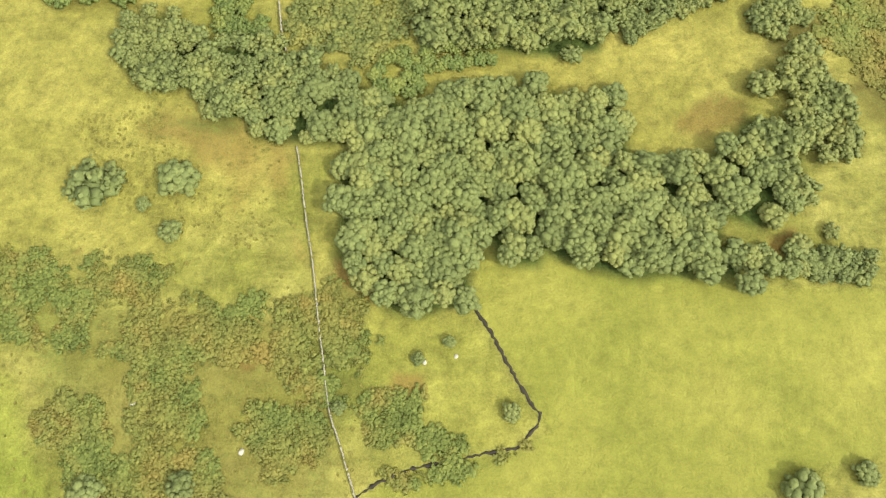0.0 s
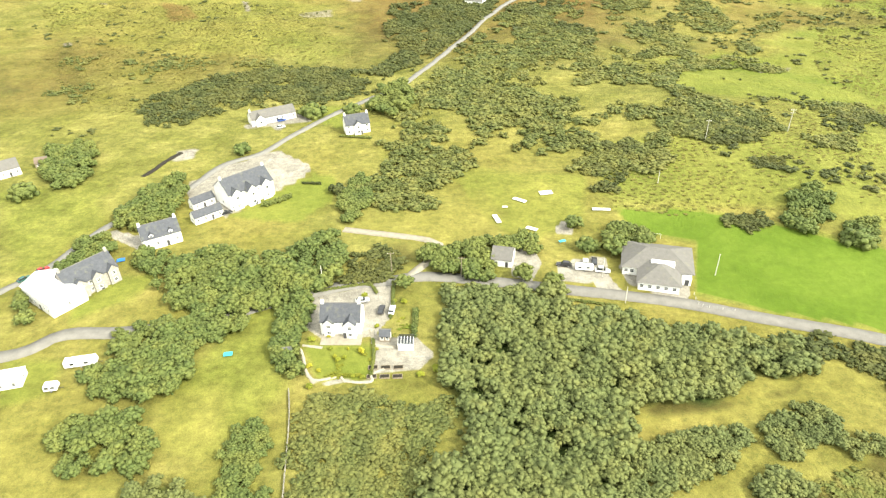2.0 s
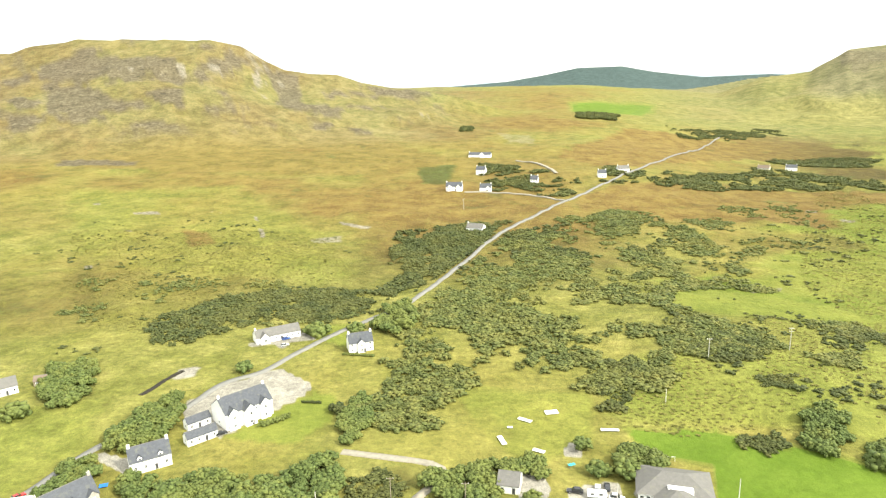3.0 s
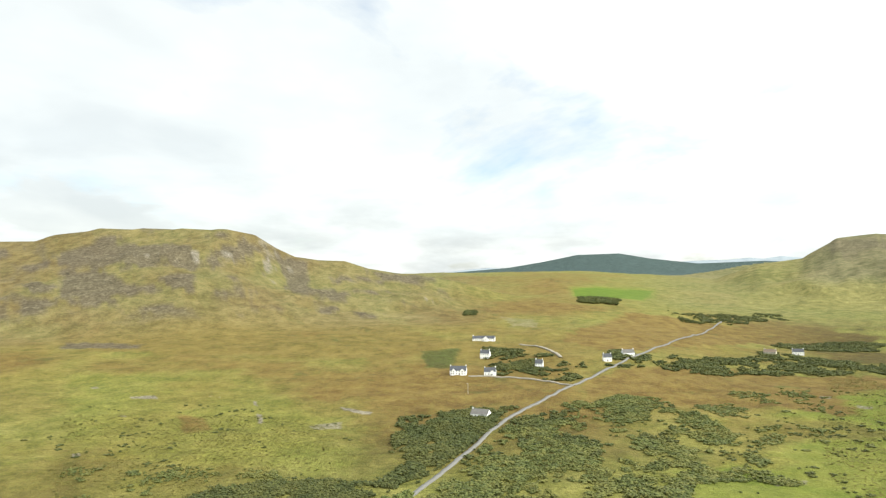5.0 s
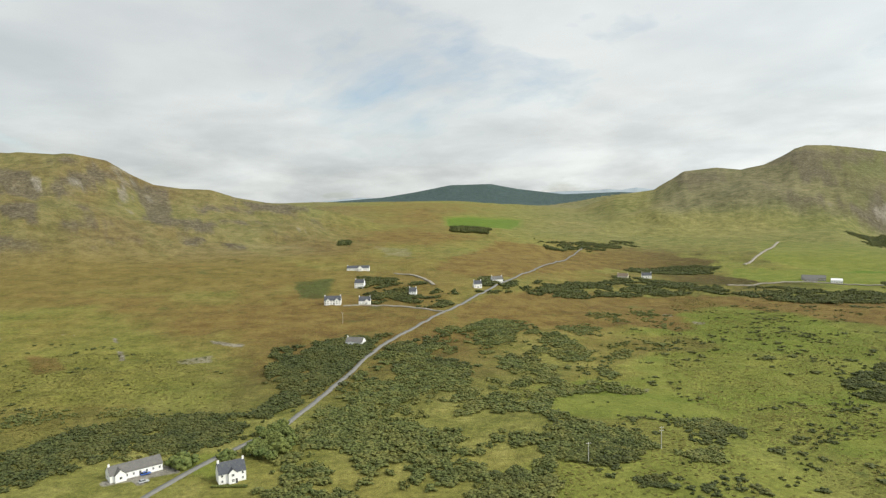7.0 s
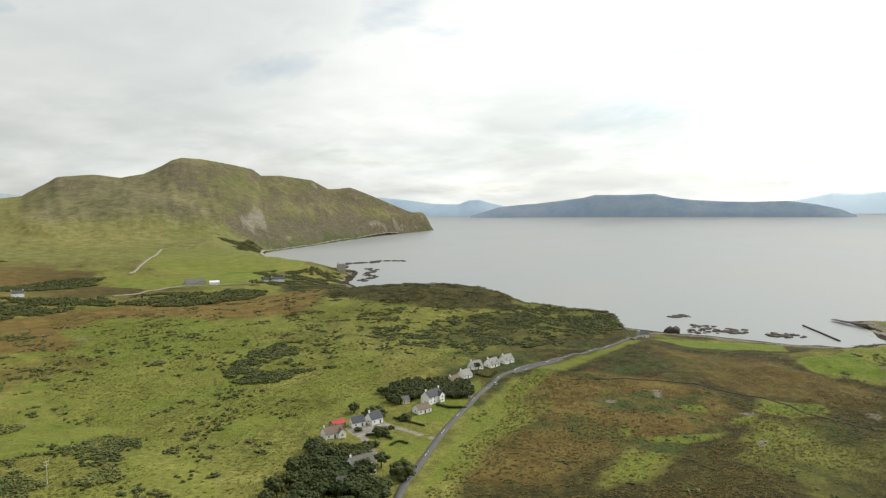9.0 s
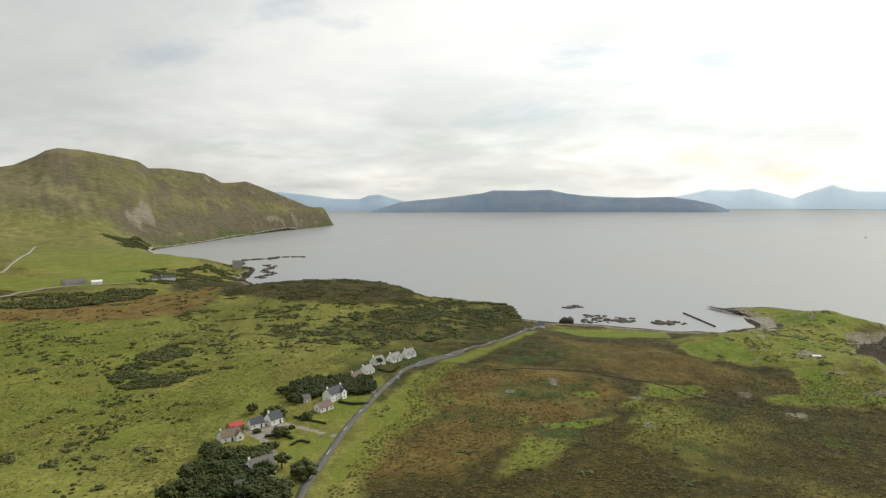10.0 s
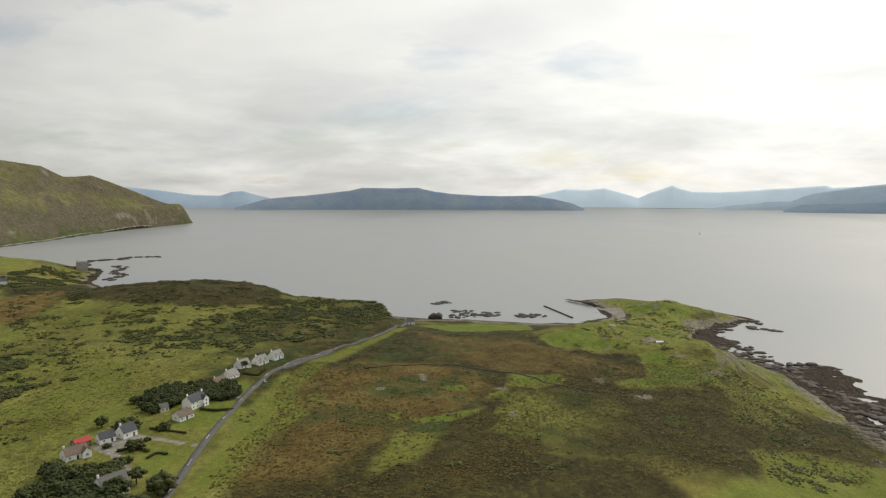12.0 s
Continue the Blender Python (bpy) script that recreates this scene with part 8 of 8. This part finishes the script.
slab("climbing_frame", 25.0, 186.1, 0, 1.6, 1.6, 1.8, RED_SHEET, "red climbing frame by the yard", "play frame")
slab("climbing_frame", 36.6, 187.9, 20, 2.4, 1.2, 1.2, CYAN_SHEET, "turquoise play frame among bushes", "play frame")
slab("garden_play", -63.0, 133.0, 10, 2.4, 1.6, .6, CYAN_SHEET, "turquoise plastic sheet over a frame", "cover")


def goal(x, y, turn):
    ob = thing("goal", "white tubular goal frame on the playing field", "goal", x, y, None, turn, "goals")
    for sx in (-1.6, 1.6):
        bm = bmesh.new()
        tube(bm, (sx, 0, -.1), (sx, 0, 1.8), .05, .05)
        part("upright", bm, WHITE_PAINT, ob)
    bm = bmesh.new()
    tube(bm, (-1.6, 0, 1.8), (1.6, 0, 1.8), .05, .05)
    part("crossbar", bm, WHITE_PAINT, ob)


goal(69.0, 190.0, -10)


def post_fence(points, label, tall=1.1, gap=3.0):
    c = smooth_line(points, gap)
    ob = thing("fence", label, "fence", 0, 0, 0)
    me = bpy.data.meshes.new("post")
    bm = block(-.06, .06, -.06, .06, -.3, tall, .01)
    bm.to_mesh(me)
    bm.free()
    me.materials.append(POLE_PALE)
    z = height(c[:, 0], c[:, 1])
    for (x, y), zz in zip(c, z):
        part("post", me, None, ob).location = (x, y, zz)
    bm = bmesh.new()
    for i in range(len(c) - 1):
        for hgt in (.5, 1.0):
            tube(bm, (*c[i], z[i] + hgt), (*c[i + 1], z[i + 1] + hgt), .012, .012, 4)
    part("wire", bm, CAR_PAINT["silver"], ob)


post_fence([(72.1, 157.8), (71.9, 152.9), (74.5, 151.2), (81.3, 149.4)], "low pale post and wire fence at the field corner")

# ---- field stones, shore and harbour ----
PALE_ROCK = plain("pale_stone", (0.33, 0.315, 0.28), 0.25, 0.8, 0.95, bump=0.6)
SHORE_ROCK = plain("dark_shore_rock", (0.055, 0.045, 0.034), 0.45, 0.25, 0.8, bump=0.7)
rocks([(0.1, 15.9), (-5.8, 14.8)], PALE_ROCK, "pale lichened boulder in rough grass", size=(.4, .6))
rocks([(-58.9, 7.1), (-38.2, -1.1), (-77.1, 51.4)], PALE_ROCK, "pale bleached boulder among bracken", size=(.45, .7))
rocks([(855, 130), (790, 95), (784, 60)], SHORE_ROCK, "dark weed-covered skerry in the bay", "skerry", 13, 14, (1.5, 5.5), .22, .1)
rocks([(742, 122)], SHORE_ROCK, "round dark rock stack at the shore", "skerry", 3, 2, (5, 7), .9, 1.0)
rocks([(760, 96), (770, 70), (783, 4), (775, 20)], SHORE_ROCK, "dark weedy rocks along the bay", "skerry", 11, 14, (1.2, 4.5), .3, .2)
rocks([(738, -248), (745, -236)], SHORE_ROCK, "long low dark skerry off the point", "skerry", 7, 5, (3, 6), .25, .2)


def harbour():
    ob = thing("pier", "dark stone pier running out into the bay", "pier", 0, 0, 0)
    verts, faces = ribbon([(862, -72), (880, -55), (902, -36)], 9, 2.2, 3.0, .6)
    verts[:, 2] = np.where(verts[:, 2] > -3, np.maximum(verts[:, 2], 2.2), verts[:, 2])
    part("quay", quads_mesh("quay", verts, faces, SHORE_ROCK), None, ob)
    mole = thing("breakwater", "thin line of stones closing the inlet", "breakwater", 0, 0, 0)
    pts = smooth_line([(850, -5), (815, -20), (772, -38)], 4)
    bm = bmesh.new()
    for a, b in zip(pts, pts[1:]):
        tube(bm, (*a, .5), (*b, .5), 1.1, 1.1, 6)
    part("bank", bm, SHORE_ROCK, mole)


harbour()


def shore_rocks():
    """Weed-covered reefs and boulders along the near shore, past counting."""
    r = np.random.RandomState(31)
    n = 5200
    a, d0 = np.radians(98 + 26 * r.rand(n)), 280 + 560 * r.rand(n)
    x, y = d0 * np.sin(a), d0 * np.cos(a)
    d = shore_distance(x, y)
    patchy = wave_noise(x, y, 45, 77, 3)
    keep = (d < 14) & (d > -75) & (patchy > -.05 + np.clip(-d, 0, 75) / 130)
    verts, faces, m = [], [], 0
    v0, q0 = sphere_quads(2)
    for px, py, dd in zip(x[keep], y[keep], d[keep]):
        s = (1.2 + 3.6 * r.rand() ** 2)
        t = r.rand() * 6.28
        v = v0 * (.75 + .5 * r.rand(len(v0), 1)) * np.array([1.5, .8, .30]) * s
        verts.append(np.stack([v[:, 0] * math.cos(t) - v[:, 1] * math.sin(t) + px, v[:, 0] * math.sin(t) + v[:, 1] * math.cos(t) + py, v[:, 2] + (.3 if dd < 0 else .9)], 1))
        faces.append(q0 + m)
        m += len(v0)
    tagged(new("shore_rock", quads_mesh("shore_rock", np.vstack(verts), np.vstack(faces), SHORE_ROCK)), "dark seaweed-covered reefs and boulders along the shore", "rocks", kind="stuff")


shore_rocks()


def castle_reef():
    """Ribs of dark rock running out from the castle point, and skerries awash beyond."""
    for line, size in ((((1150, 900), (1200, 930), (1242, 963), (1278, 957), (1307, 930), (1360, 924), (1382, 880)), (4, 9)), (((1120, 800), (1080, 775), (1050, 745), (985, 722)), (3, 7)), (((1180, 850), (1150, 800)), (3, 6))):
        c = smooth_line(list(line), 9.0)
        rocks([tuple(p) for p in c], SHORE_ROCK, "low rib of dark weedy rock off the castle point", "skerry", 9, 2, size, .30, .3)


castle_reef()
beach = tagged(new("beach", quads_mesh("beach", *ribbon([bearing(a, r - 4) for a, r in COAST[1:7]], 13, .3, 12, 4, 0, 0, .0003), GRAVEL, True)), "pale shingle beach at the head of the bay", "beach", kind="structure")


def sailing_boat():
    ob = thing("sailing_boat", "small dark boat with white sail far out", "boat", 2600, -600, 0.0, 20)
    bm = prism(bmesh.new(), [(-5, 1.2), (-4.2, -.3), (4, -.3), (6, 1.3)], -1.4, 1.4, "y")
    part("hull", bm, DARK_PAINT, ob)
    bm = bmesh.new()
    tube(bm, (0.5, 0, 1), (0.5, 0, 12), .15, .1)
    part("mast", bm, WHITE_PAINT, ob)
    part("sail", prism(bmesh.new(), [(-4, 2), (.4, 2), (.4, 11.5)], -.05, .05, "y"), WHITE_PAINT, ob)


sailing_boat()
